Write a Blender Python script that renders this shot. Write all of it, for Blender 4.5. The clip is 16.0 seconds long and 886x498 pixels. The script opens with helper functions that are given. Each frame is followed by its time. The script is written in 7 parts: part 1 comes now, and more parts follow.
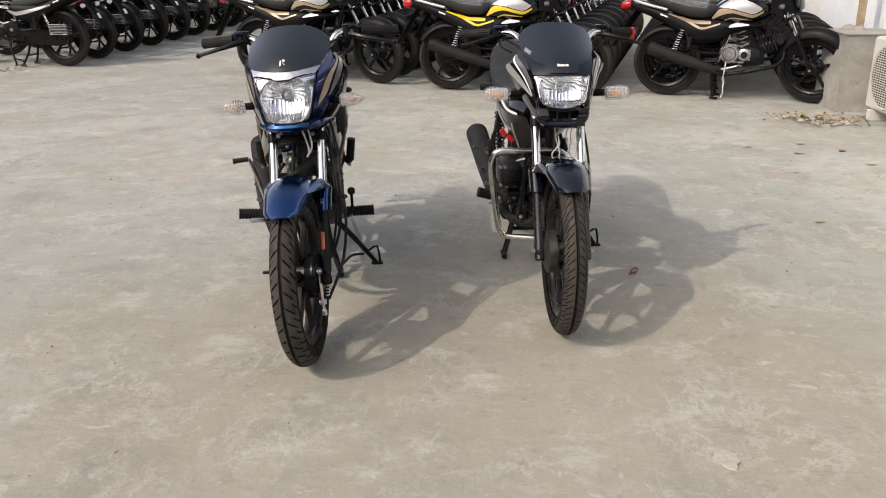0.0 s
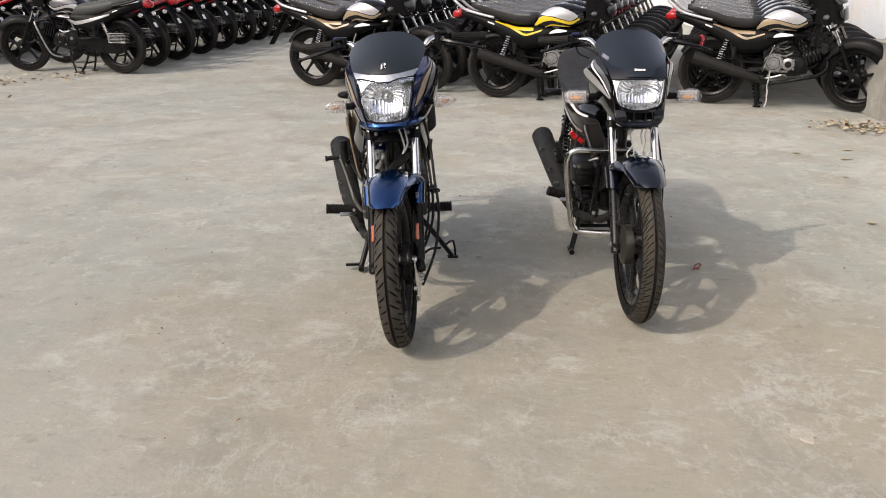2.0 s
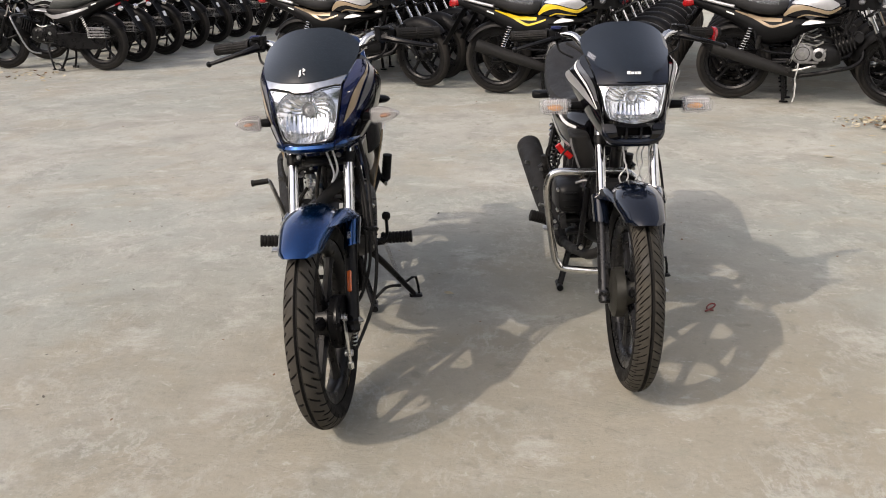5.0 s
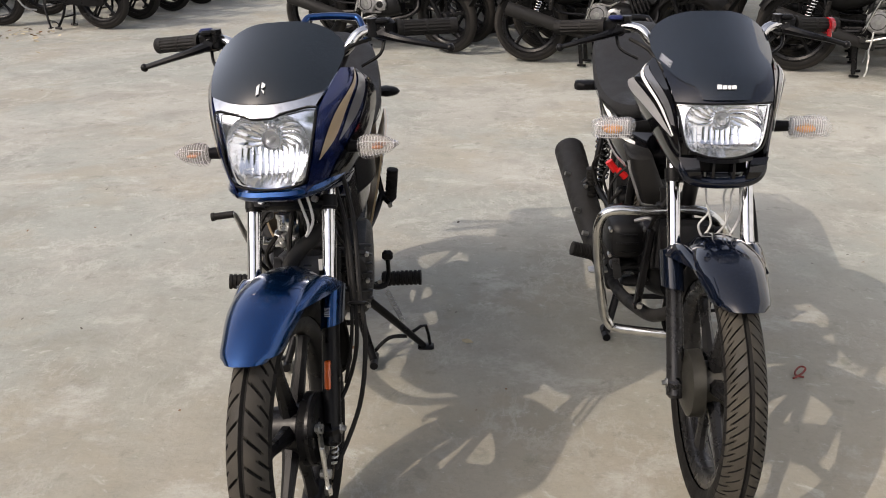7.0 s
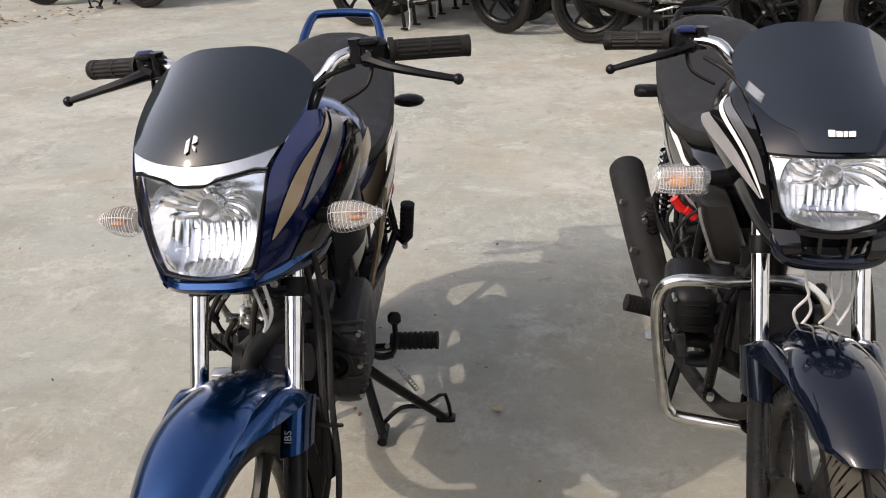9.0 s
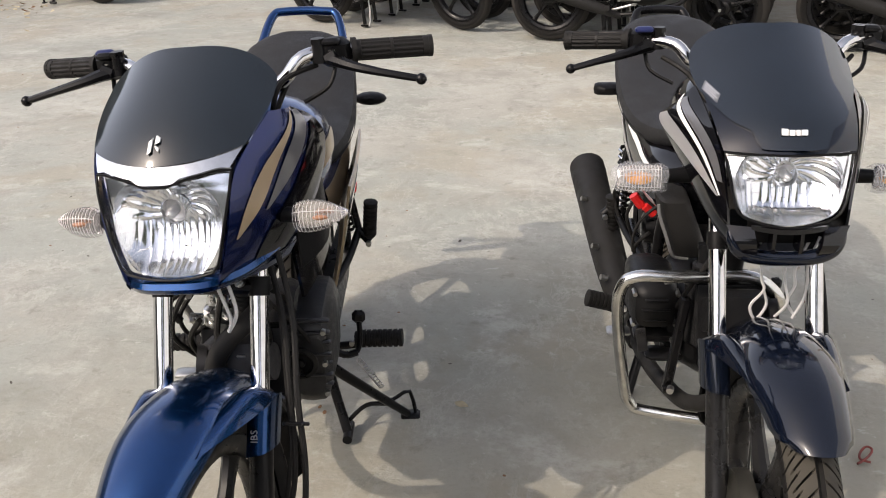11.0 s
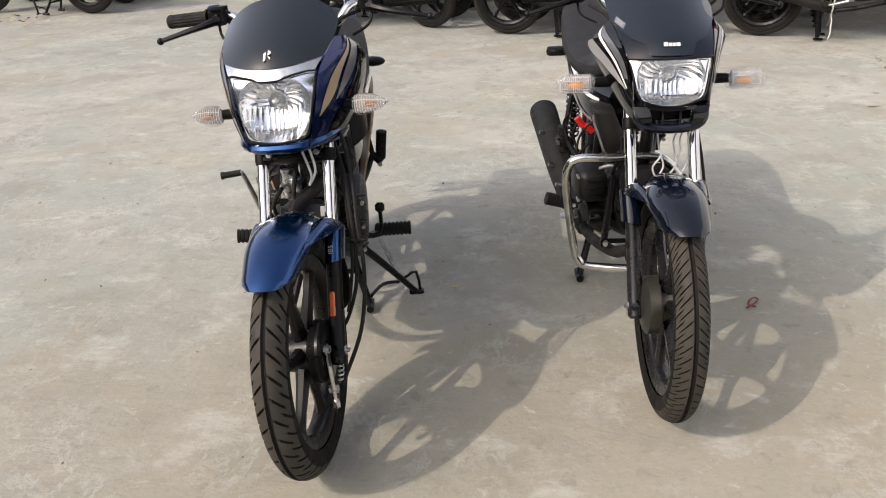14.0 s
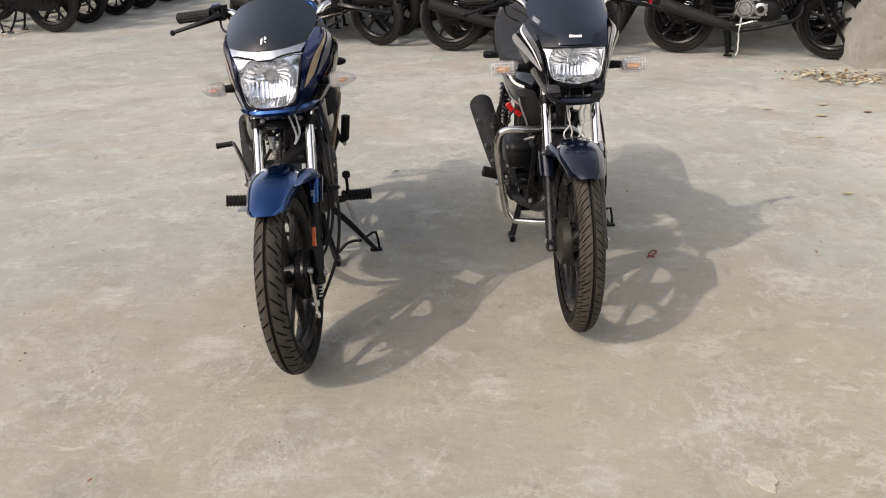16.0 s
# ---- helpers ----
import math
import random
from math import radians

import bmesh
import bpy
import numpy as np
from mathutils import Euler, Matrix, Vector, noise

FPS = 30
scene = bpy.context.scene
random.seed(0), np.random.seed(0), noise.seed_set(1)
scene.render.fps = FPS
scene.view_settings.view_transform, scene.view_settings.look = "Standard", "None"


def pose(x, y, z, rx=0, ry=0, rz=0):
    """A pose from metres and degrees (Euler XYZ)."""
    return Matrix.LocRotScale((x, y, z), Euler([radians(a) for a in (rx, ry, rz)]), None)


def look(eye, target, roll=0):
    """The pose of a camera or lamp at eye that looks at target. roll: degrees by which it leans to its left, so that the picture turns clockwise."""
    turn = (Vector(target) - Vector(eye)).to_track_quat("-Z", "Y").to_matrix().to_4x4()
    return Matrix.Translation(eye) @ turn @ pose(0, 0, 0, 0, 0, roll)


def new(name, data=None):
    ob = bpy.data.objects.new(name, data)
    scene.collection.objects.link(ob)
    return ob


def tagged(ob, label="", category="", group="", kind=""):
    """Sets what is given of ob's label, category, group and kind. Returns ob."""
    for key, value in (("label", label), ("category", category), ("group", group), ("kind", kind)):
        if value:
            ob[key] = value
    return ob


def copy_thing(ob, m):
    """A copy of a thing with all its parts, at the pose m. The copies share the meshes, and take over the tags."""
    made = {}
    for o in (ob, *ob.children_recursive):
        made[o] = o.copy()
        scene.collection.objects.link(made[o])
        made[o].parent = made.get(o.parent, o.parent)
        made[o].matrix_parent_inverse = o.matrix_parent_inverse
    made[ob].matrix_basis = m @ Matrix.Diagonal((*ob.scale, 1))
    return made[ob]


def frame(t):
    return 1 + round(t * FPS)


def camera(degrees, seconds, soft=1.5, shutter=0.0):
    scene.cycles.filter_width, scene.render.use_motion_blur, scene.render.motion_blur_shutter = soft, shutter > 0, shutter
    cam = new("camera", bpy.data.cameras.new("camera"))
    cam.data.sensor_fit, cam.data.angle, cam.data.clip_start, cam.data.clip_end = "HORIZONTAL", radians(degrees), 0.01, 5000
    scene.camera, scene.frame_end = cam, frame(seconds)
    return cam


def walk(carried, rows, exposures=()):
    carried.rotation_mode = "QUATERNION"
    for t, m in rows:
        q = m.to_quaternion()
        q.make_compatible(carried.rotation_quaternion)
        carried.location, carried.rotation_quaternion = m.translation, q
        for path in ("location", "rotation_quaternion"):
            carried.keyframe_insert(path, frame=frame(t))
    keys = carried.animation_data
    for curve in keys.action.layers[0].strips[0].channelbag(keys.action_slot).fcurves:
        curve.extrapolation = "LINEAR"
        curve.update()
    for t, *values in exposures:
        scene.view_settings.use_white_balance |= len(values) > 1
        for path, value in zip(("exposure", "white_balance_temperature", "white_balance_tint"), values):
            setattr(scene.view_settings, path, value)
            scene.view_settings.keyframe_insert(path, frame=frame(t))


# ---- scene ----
cam = camera(53.8, 16.0, soft=1.0)
PATH = [
    (0, (0.08, -0.243, 1.381), (0.053, 1.64, 0.707), -0.1),
    (0.5, (0.061, -0.359, 1.391), (-0.023, 1.523, 0.719), -0.2),
    (1, (-0.029, -0.417, 1.403), (-0.143, 1.472, 0.756), -0.1),
    (1.5, (-0.106, -0.461, 1.393), (-0.212, 1.427, 0.744), -0.3),
    (2, (-0.143, -0.48, 1.387), (-0.223, 1.409, 0.736), -0.1),
    (2.5, (-0.137, -0.472, 1.388), (-0.185, 1.423, 0.75), 0.2),
    (3, (-0.084, -0.367, 1.378), (-0.113, 1.527, 0.735), 0.2),
    (3.5, (0.0, -0.207, 1.376), (-0.033, 1.686, 0.731), 0.7),
    (4, (0.046, -0.092, 1.363), (-0.031, 1.796, 0.709), 0.7),
    (4.2, (0.049, -0.018, 1.357), (-0.043, 1.867, 0.696), 0.3),
    (6.3, (0.106, 0.676, 1.339), (-0.082, 2.531, 0.613), -0.8),
    (6.5, (0.104, 0.783, 1.362), (-0.094, 2.622, 0.601), -0.6),
    (7, (0.042, 0.978, 1.366), (-0.148, 2.811, 0.589), -0.7),
    (7.5, (0.006, 1.134, 1.359), (-0.178, 2.952, 0.544), -0.9),
    (8, (0.009, 1.329, 1.366), (-0.253, 3.13, 0.537), -1.4),
    (8.5, (0.041, 1.446, 1.368), (-0.307, 3.234, 0.541), -1.8),
    (9, (0.082, 1.511, 1.373), (-0.245, 3.297, 0.534), -1.9),
    (9.2, (0.101, 1.525, 1.36), (-0.156, 3.323, 0.524), -2.4),
    (11.3, (0.068, 1.485, 1.383), (-0.179, 3.278, 0.53), -1.0),
    (11.5, (0.047, 1.456, 1.381), (-0.259, 3.238, 0.527), -0.7),
    (12, (-0.005, 1.332, 1.385), (-0.355, 3.103, 0.526), -0.3),
    (12.5, (-0.039, 1.184, 1.382), (-0.368, 2.954, 0.512), -1.2),
    (13, (-0.011, 1.022, 1.391), (-0.267, 2.805, 0.521), -2.1),
    (13.5, (0.055, 0.834, 1.39), (-0.141, 2.634, 0.541), -2.5),
    (14, (0.071, 0.688, 1.396), (-0.09, 2.503, 0.573), -2.1),
    (14.5, (0.037, 0.529, 1.396), (-0.095, 2.358, 0.599), -2.2),
    (15, (0.015, 0.337, 1.405), (-0.063, 2.176, 0.623), -1.9),
    (15.5, (0.03, 0.205, 1.401), (-0.019, 2.048, 0.627), -1.6),
    (16, (0.086, 0.044, 1.403), (0.045, 1.89, 0.635), -1.2),
]
EXPOSURES = [(0, 1.22, 7250, 14), (4.2, 1.20, 7250, 14), (6.3, 1.23, 7250, 14), (9, 1.36, 7250, 14), (11.5, 1.42, 7250, 14), (13.5, 1.38, 7250, 14), (15, 1.35, 7250, 14), (16, 1.29, 7250, 14)]
walk(cam, [(t, look(eye, target, roll)) for t, eye, target, roll in PATH], EXPOSURES)

# ---- light ----
SUN_FROM = Vector((-0.80, -0.68, 0.92)).normalized()
world = bpy.data.worlds.new("sky")
scene.world = world
world.use_nodes = True
wn = world.node_tree.nodes
sky = wn.new("ShaderNodeTexSky")
sky.sky_type = "NISHITA"
sky.sun_disc = False
sky.sun_elevation = math.asin(SUN_FROM.z)
sky.sun_rotation = math.atan2(SUN_FROM.x, SUN_FROM.y)
sky.air_density, sky.dust_density, sky.ozone_density = 0.6, 1.6, 0.4
wn["Background"].inputs["Strength"].default_value = 0.164
haze = wn.new("ShaderNodeHueSaturation")
haze.inputs["Saturation"].default_value = 0.55
world.node_tree.links.new(sky.outputs[0], haze.inputs["Color"])
world.node_tree.links.new(haze.outputs[0], wn["Background"].inputs["Color"])
sun = new("sun", bpy.data.lights.new("sun", "SUN"))
sun.data.energy = 0.92
sun.data.angle = radians(0.53)
sun.data.color = (1.0, 0.945, 0.865)
sun.matrix_world = look(SUN_FROM * 30, (0, 0, 0))


# ---- materials ----
def mat(name, color, rough=0.5, metal=0.0, vary=0.12, scale=30.0, bump=0.0, bump_scale=400.0, coat=0.0,
        alpha=1.0, transmission=0.0, ior=1.5, spec=0.5, flake=False):
    """Principled material with blotchy variation of colour and gloss, and fine relief."""
    m = bpy.data.materials.new(name)
    m.use_nodes = True
    nt = m.node_tree
    b = nt.nodes["Principled BSDF"]
    b.inputs["Base Color"].default_value = (*color, 1)
    b.inputs["Roughness"].default_value = rough
    b.inputs["Metallic"].default_value = metal
    b.inputs["Coat Weight"].default_value = coat
    b.inputs["Coat Roughness"].default_value = 0.04
    b.inputs["Alpha"].default_value = alpha
    b.inputs["Transmission Weight"].default_value = transmission
    b.inputs["IOR"].default_value = ior
    b.inputs["Specular IOR Level"].default_value = spec
    co = nt.nodes.new("ShaderNodeTexCoord")
    if vary:
        n = nt.nodes.new("ShaderNodeTexNoise")
        n.inputs["Scale"].default_value = scale
        n.inputs["Detail"].default_value = 6
        nt.links.new(co.outputs["Object"], n.inputs["Vector"])
        r = nt.nodes.new("ShaderNodeMapRange")
        r.inputs["From Min"].default_value, r.inputs["From Max"].default_value = 0.3, 0.7
        r.inputs["To Min"].default_value, r.inputs["To Max"].default_value = 1 - vary, 1 + vary
        nt.links.new(n.outputs["Fac"], r.inputs["Value"])
        mul = nt.nodes.new("ShaderNodeVectorMath")
        mul.operation = "SCALE"
        mul.inputs[0].default_value = color
        nt.links.new(r.outputs[0], mul.inputs["Scale"])
        nt.links.new(mul.outputs[0], b.inputs["Base Color"])
        r2 = nt.nodes.new("ShaderNodeMapRange")
        r2.inputs["From Min"].default_value, r2.inputs["From Max"].default_value = 0.3, 0.7
        r2.inputs["To Min"].default_value = max(0.02, rough * (1 - vary))
        r2.inputs["To Max"].default_value = min(1, rough * (1 + 1.5 * vary))
        nt.links.new(n.outputs["Fac"], r2.inputs["Value"])
        nt.links.new(r2.outputs[0], b.inputs["Roughness"])
    if flake:
        v = nt.nodes.new("ShaderNodeTexVoronoi")
        v.inputs["Scale"].default_value = 1600
        nt.links.new(co.outputs["Object"], v.inputs["Vector"])
        fb = nt.nodes.new("ShaderNodeBump")
        fb.inputs["Strength"].default_value, fb.inputs["Distance"].default_value = 0.07, 0.0006
        nt.links.new(v.outputs["Distance"], fb.inputs["Height"])
        nt.links.new(fb.outputs[0], b.inputs["Normal"])
    if bump:
        n2 = nt.nodes.new("ShaderNodeTexNoise")
        n2.inputs["Scale"].default_value = bump_scale
        n2.inputs["Detail"].default_value = 4
        nt.links.new(co.outputs["Object"], n2.inputs["Vector"])
        bp = nt.nodes.new("ShaderNodeBump")
        bp.inputs["Strength"].default_value = bump
        bp.inputs["Distance"].default_value = 0.002
        nt.links.new(n2.outputs["Fac"], bp.inputs["Height"])
        nt.links.new(bp.outputs[0], b.inputs["Normal"])
    return m


RUBBER = mat("tyre_rubber", (0.008, 0.0076, 0.0072), 0.75, vary=0.3, scale=14, bump=0.3, spec=0.15)
RUBBER_DUSTY = mat("dusty_rubber", (0.022, 0.020, 0.018), 0.8, vary=0.35, scale=9, bump=0.3, spec=0.2)
RUBBER_NEW = mat("dusty_tread", (0.040, 0.036, 0.029), 0.85, vary=0.45, scale=11, bump=0.3, spec=0.25)
SOFT_BLACK = mat("black_rubber", (0.009, 0.0085, 0.008), 0.6, vary=0.25, bump=0.2, spec=0.22)
BLACK_PLASTIC = mat("black_plastic", (0.005, 0.005, 0.0054), 0.42, vary=0.2, bump=0.15, bump_scale=900, spec=0.13)
GREY_PLASTIC = mat("grey_drum_paint", (0.060, 0.058, 0.050), 0.36, 0.7, vary=0.2, bump=0.15, spec=0.4)
BLACK_METAL = mat("black_painted_metal", (0.004, 0.004, 0.0045), 0.30, vary=0.25, bump=0.05, spec=0.2)
MUFFLER_BLACK = mat("matt_black_muffler", (0.012, 0.0116, 0.0112), 0.6, vary=0.25, scale=20, bump=0.25, spec=0.24)
CHROME = mat("chrome", (0.62, 0.62, 0.62), 0.08, 1.0, vary=0.10, scale=60)
ZINC = mat("zinc_plate", (0.66, 0.66, 0.65), 0.30, 1.0, vary=0.15, scale=60)
TREAD_DARK = mat("dark_tread", (0.040, 0.036, 0.030), 0.8, vary=0.4, scale=11, bump=0.3, spec=0.25)
STEEL = mat("brushed_steel", (0.42, 0.42, 0.41), 0.34, 1.0, vary=0.15, scale=60)
ALLOY = mat("cast_alloy", (0.30, 0.30, 0.30), 0.42, 0.8, vary=0.2, scale=40, bump=0.2)
ENGINE_GREY = mat("engine_grey", (0.035, 0.035, 0.037), 0.42, 0.5, vary=0.25, scale=40, bump=0.25, spec=0.4)
ENGINE_BLACK = mat("engine_black", (0.006, 0.006, 0.0064), 0.40, 0.1, vary=0.2, scale=40, bump=0.2, spec=0.25)
FORK_GREY = mat("fork_grey_paint", (0.024, 0.024, 0.025), 0.27, 0.6, vary=0.15)
GUARD = mat("dull_chrome", (0.60, 0.60, 0.58), 0.2, 1.0, vary=0.2, scale=30)
STRAP = mat("white_strap", (0.48, 0.48, 0.47), 0.4, vary=0.1)
BLUE = mat("metallic_blue_paint", (0.003, 0.043, 0.150), 0.22, 0.92, vary=0.10, scale=8, coat=0.6, flake=True)
DEEP_BLUE = mat("deep_blue_paint", (0.002, 0.012, 0.080), 0.18, 0.75, vary=0.10, scale=8, coat=0.6, flake=True)
GLOSS_BLACK = mat("gloss_black_paint", (0.003, 0.003, 0.004), 0.10, 0.0, vary=0.2, scale=8, coat=0.4, spec=0.25)
NIGHT_BLACK = mat("blue_black_paint", (0.003, 0.005, 0.011), 0.09, 0.1, vary=0.2, scale=8, coat=0.5, spec=0.3)
RED_PAINT = mat("red_paint", (0.26, 0.008, 0.012), 0.25, 0.1, vary=0.1, coat=0.5)
VISOR = mat("smoked_visor", (0.006, 0.010, 0.014), 0.09, 0.0, vary=0.2, scale=9, coat=0.4, spec=0.4)
VISOR_GLOSS = mat("gloss_smoked_visor", (0.006, 0.010, 0.016), 0.07, 0.0, vary=0.2, scale=9, coat=0.5, spec=0.4)
GOLD = mat("champagne_decal", (0.33, 0.25, 0.16), 0.35, 0.3, vary=0.06, coat=0.6)
SILVER = mat("silver_decal", (0.46, 0.46, 0.47), 0.30, 0.5, vary=0.06, coat=0.6)
DARK_SILVER = mat("graphite_decal", (0.150, 0.152, 0.160), 0.32, 0.5, vary=0.08, coat=0.6)
WHITE_DECAL = mat("white_decal", (0.74, 0.74, 0.73), 0.35, vary=0.05)
YELLOW = mat("yellow_decal", (0.66, 0.47, 0.02), 0.32, vary=0.06, coat=0.5)
SEAT = mat("seat_vinyl", (0.014, 0.014, 0.0145), 0.6, vary=0.2, scale=12, bump=0.5, bump_scale=700, spec=0.28)
SEAT_GREY = mat("grey_seat_vinyl", (0.046, 0.050, 0.048), 0.55, vary=0.2, scale=12, bump=0.5, bump_scale=700, spec=0.4)
REFLECTOR = mat("reflector_bowl", (0.80, 0.82, 0.85), 0.13, 1.0, vary=0.06, scale=25)
BULB = mat("headlight_bulb", (0.62, 0.63, 0.65), 0.3, 0.4, vary=0.1)
CLEAR = mat("clear_lens", (1, 1, 1), 0.02, vary=0, transmission=1.0, ior=1.25)
AMBER = mat("amber_bulb", (0.85, 0.33, 0.04), 0.25, vary=0.15)
DULL_AMBER = mat("dull_amber_bulb", (0.40, 0.17, 0.08), 0.3, vary=0.15)
AMBER_REFLECTOR = mat("amber_reflector", (0.42, 0.075, 0.01), 0.22, vary=0.1, coat=0.8)
RED_LENS = mat("red_lens", (0.36, 0.008, 0.010), 0.15, vary=0.1, coat=0.4)
RED_PLASTIC = mat("red_plastic", (0.55, 0.015, 0.015), 0.4, vary=0.1)
BLUE_PLASTIC = mat("blue_plastic", (0.008, 0.014, 0.075), 0.4, vary=0.05)
LENS_WHITE = mat("indicator_reflector", (0.84, 0.81, 0.80), 0.22, 0.88, vary=0.10, scale=90)
RIB_GREY = mat("moulded_rib_edges", (0.58, 0.56, 0.55), 0.2, vary=0.1, spec=0.8)
LENS_SHELL = mat("clear_ribbed_shell", (0.50, 0.48, 0.48), 0.05, vary=0, alpha=0.10, spec=1.0, coat=0.6)
CRACK = mat("crack_dirt", (0.29, 0.28, 0.25), 0.95, vary=0.4, scale=14)
GRIT = mat("grit", (0.10, 0.09, 0.075), 0.9, vary=0.3, scale=40)
CASE_GREY = mat("sand_cast_grey", (0.040, 0.040, 0.041), 0.45, 0.55, vary=0.25, scale=50, bump=0.4, bump_scale=300)
LEAF_TAN = mat("dry_leaf_tan", (0.36, 0.305, 0.20), 0.7, vary=0.25, scale=40)
LEAF_PALE = mat("dry_leaf_pale", (0.45, 0.40, 0.29), 0.7, vary=0.2, scale=40)
LEAF_BROWN = mat("dry_leaf_brown", (0.16, 0.08, 0.035), 0.7, vary=0.3, scale=40)
LEAF_RED = mat("dry_leaf_red", (0.17, 0.028, 0.022), 0.6, vary=0.3, scale=40)
CEMENT_SPLASH = mat("dried_cement", (0.36, 0.338, 0.29), 0.9, vary=0.15, scale=60, bump=0.5, bump_scale=200)
AC_WHITE = mat("ivory_enamel", (0.50, 0.49, 0.45), 0.4, vary=0.06, scale=6)
WOOD = mat("weathered_wood", (0.30, 0.22, 0.14), 0.8, vary=0.3, scale=20, bump=0.4, bump_scale=80)
WRAP_THIN = mat("thin_plastic_wrap", (0.6, 0.62, 0.65), 0.10, vary=0.1, alpha=0.20, spec=0.9)
WRAP = mat("clear_plastic_wrap", (0.55, 0.57, 0.60), 0.12, vary=0.1, alpha=0.15, spec=0.8, coat=0.3)


def concrete(name, base, light, dark, bump=0.5, big=0.55, tan_spot=None):
    """Trowelled cement: cloudy patches, pale scuffs, darker stains, hairlines and grit."""
    m = bpy.data.materials.new(name)
    m.use_nodes = True
    nt, N = m.node_tree, m.node_tree.nodes
    b = N["Principled BSDF"]
    co = N.new("ShaderNodeTexCoord")

    def noise_of(scale, detail=6, distort=0.0, rough=0.55, stretch=None):
        n = N.new("ShaderNodeTexNoise")
        n.inputs["Scale"].default_value, n.inputs["Detail"].default_value = scale, detail
        n.inputs["Distortion"].default_value, n.inputs["Roughness"].default_value = distort, rough
        if stretch:
            mp = N.new("ShaderNodeMapping")
            mp.inputs["Scale"].default_value = stretch
            mp.inputs["Rotation"].default_value = (0, 0, 0.25)
            nt.links.new(co.outputs["Object"], mp.inputs["Vector"])
            nt.links.new(mp.outputs[0], n.inputs["Vector"])
        else:
            nt.links.new(co.outputs["Object"], n.inputs["Vector"])
        return n

    def ramp(src, lo, hi, to=1.0):
        r = N.new("ShaderNodeMapRange")
        r.interpolation_type = "SMOOTHSTEP"
        r.inputs["From Min"].default_value, r.inputs["From Max"].default_value = lo, hi
        r.inputs["To Max"].default_value = to
        nt.links.new(src, r.inputs["Value"])
        return r.outputs[0]

    def mix(fac, a, c):
        x = N.new("ShaderNodeMix")
        x.data_type = "RGBA"
        nt.links.new(fac, x.inputs["Factor"])
        for sock, val in ((x.inputs["A"], a), (x.inputs["B"], c)):
            if isinstance(val, tuple):
                sock.default_value = (*val, 1)
            else:
                nt.links.new(val, sock)
        return x.outputs["Result"]

    clouds = ramp(noise_of(big, 5, 0.3).outputs["Fac"], 0.36, 0.66)
    col = mix(clouds, base, tuple(0.5 * (p + q) for p, q in zip(base, light)))
    green = ramp(noise_of(0.8, 6, 0.3, 0.6).outputs["Fac"], 0.44, 0.58, 0.70)
    col = mix(green, col, (base[0] * 0.91, base[1] * 0.99, base[2] * 1.02))
    rosy = ramp(noise_of(1.25, 6, 0.3, 0.62).outputs["Fac"], 0.50, 0.62, 0.65)
    col = mix(rosy, col, (base[0] * 1.00, base[1] * 0.94, base[2] * 0.85))
    # browner tint within a wobbly radius of one point
    if tan_spot:
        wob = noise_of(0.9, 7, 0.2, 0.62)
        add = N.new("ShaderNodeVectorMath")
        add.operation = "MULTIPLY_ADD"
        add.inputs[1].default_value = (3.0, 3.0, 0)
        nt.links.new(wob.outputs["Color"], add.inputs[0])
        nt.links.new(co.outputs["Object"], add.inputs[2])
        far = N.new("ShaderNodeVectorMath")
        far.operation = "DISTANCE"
        far.inputs[1].default_value = (tan_spot[0] + 1.5, tan_spot[1] + 1.5, 0)
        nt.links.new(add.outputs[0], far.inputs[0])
        tan_mix = N.new("ShaderNodeMapRange")
        tan_mix.interpolation_type = "SMOOTHSTEP"
        tan_mix.inputs["From Min"].default_value, tan_mix.inputs["From Max"].default_value = tan_spot[2] * 0.4, tan_spot[2]
        tan_mix.inputs["To Min"].default_value, tan_mix.inputs["To Max"].default_value = 0.72, 0.0
        nt.links.new(far.outputs["Value"], tan_mix.inputs["Value"])
        col = mix(tan_mix.outputs[0], col, (base[0] * 0.95, base[1] * 0.87, base[2] * 0.77))
    stains = ramp(noise_of(1.9, 8, 0.4, 0.66).outputs["Fac"], 0.49, 0.70, 0.50)
    col = mix(stains, col, dark)
    scuffs = ramp(noise_of(3.1, 10, 0.25, 0.70, (0.9, 1.15, 1)).outputs["Fac"], 0.53, 0.66, 0.62)
    col = mix(scuffs, col, light)
    flecks = ramp(noise_of(9.0, 6, 0.5, 0.66, (0.8, 1.2, 1)).outputs["Fac"], 0.62, 0.70, 0.55)
    col = mix(flecks, col, tuple(min(0.9, 1.08 * c) for c in light))
    mottle = ramp(noise_of(4.6, 10, 0.3, 0.72).outputs["Fac"], 0.50, 0.64, 0.35)
    col = mix(mottle, col, tuple(0.4 * p + 0.6 * q for p, q in zip(base, dark)))
    spots = ramp(noise_of(11, 7, 0.2, 0.68).outputs["Fac"], 0.57, 0.68, 0.55)
    col = mix(spots, col, dark)
    algae = ramp(noise_of(5.5, 10, 0.3, 0.74).outputs["Fac"], 0.56, 0.66, 0.45)
    col = mix(algae, col, (base[0] * 0.76, base[1] * 0.80, base[2] * 0.74))
    chips = ramp(noise_of(21, 8, 0.6, 0.72).outputs["Fac"], 0.60, 0.68, 0.55)
    col = mix(chips, col, light)
    ridged = None
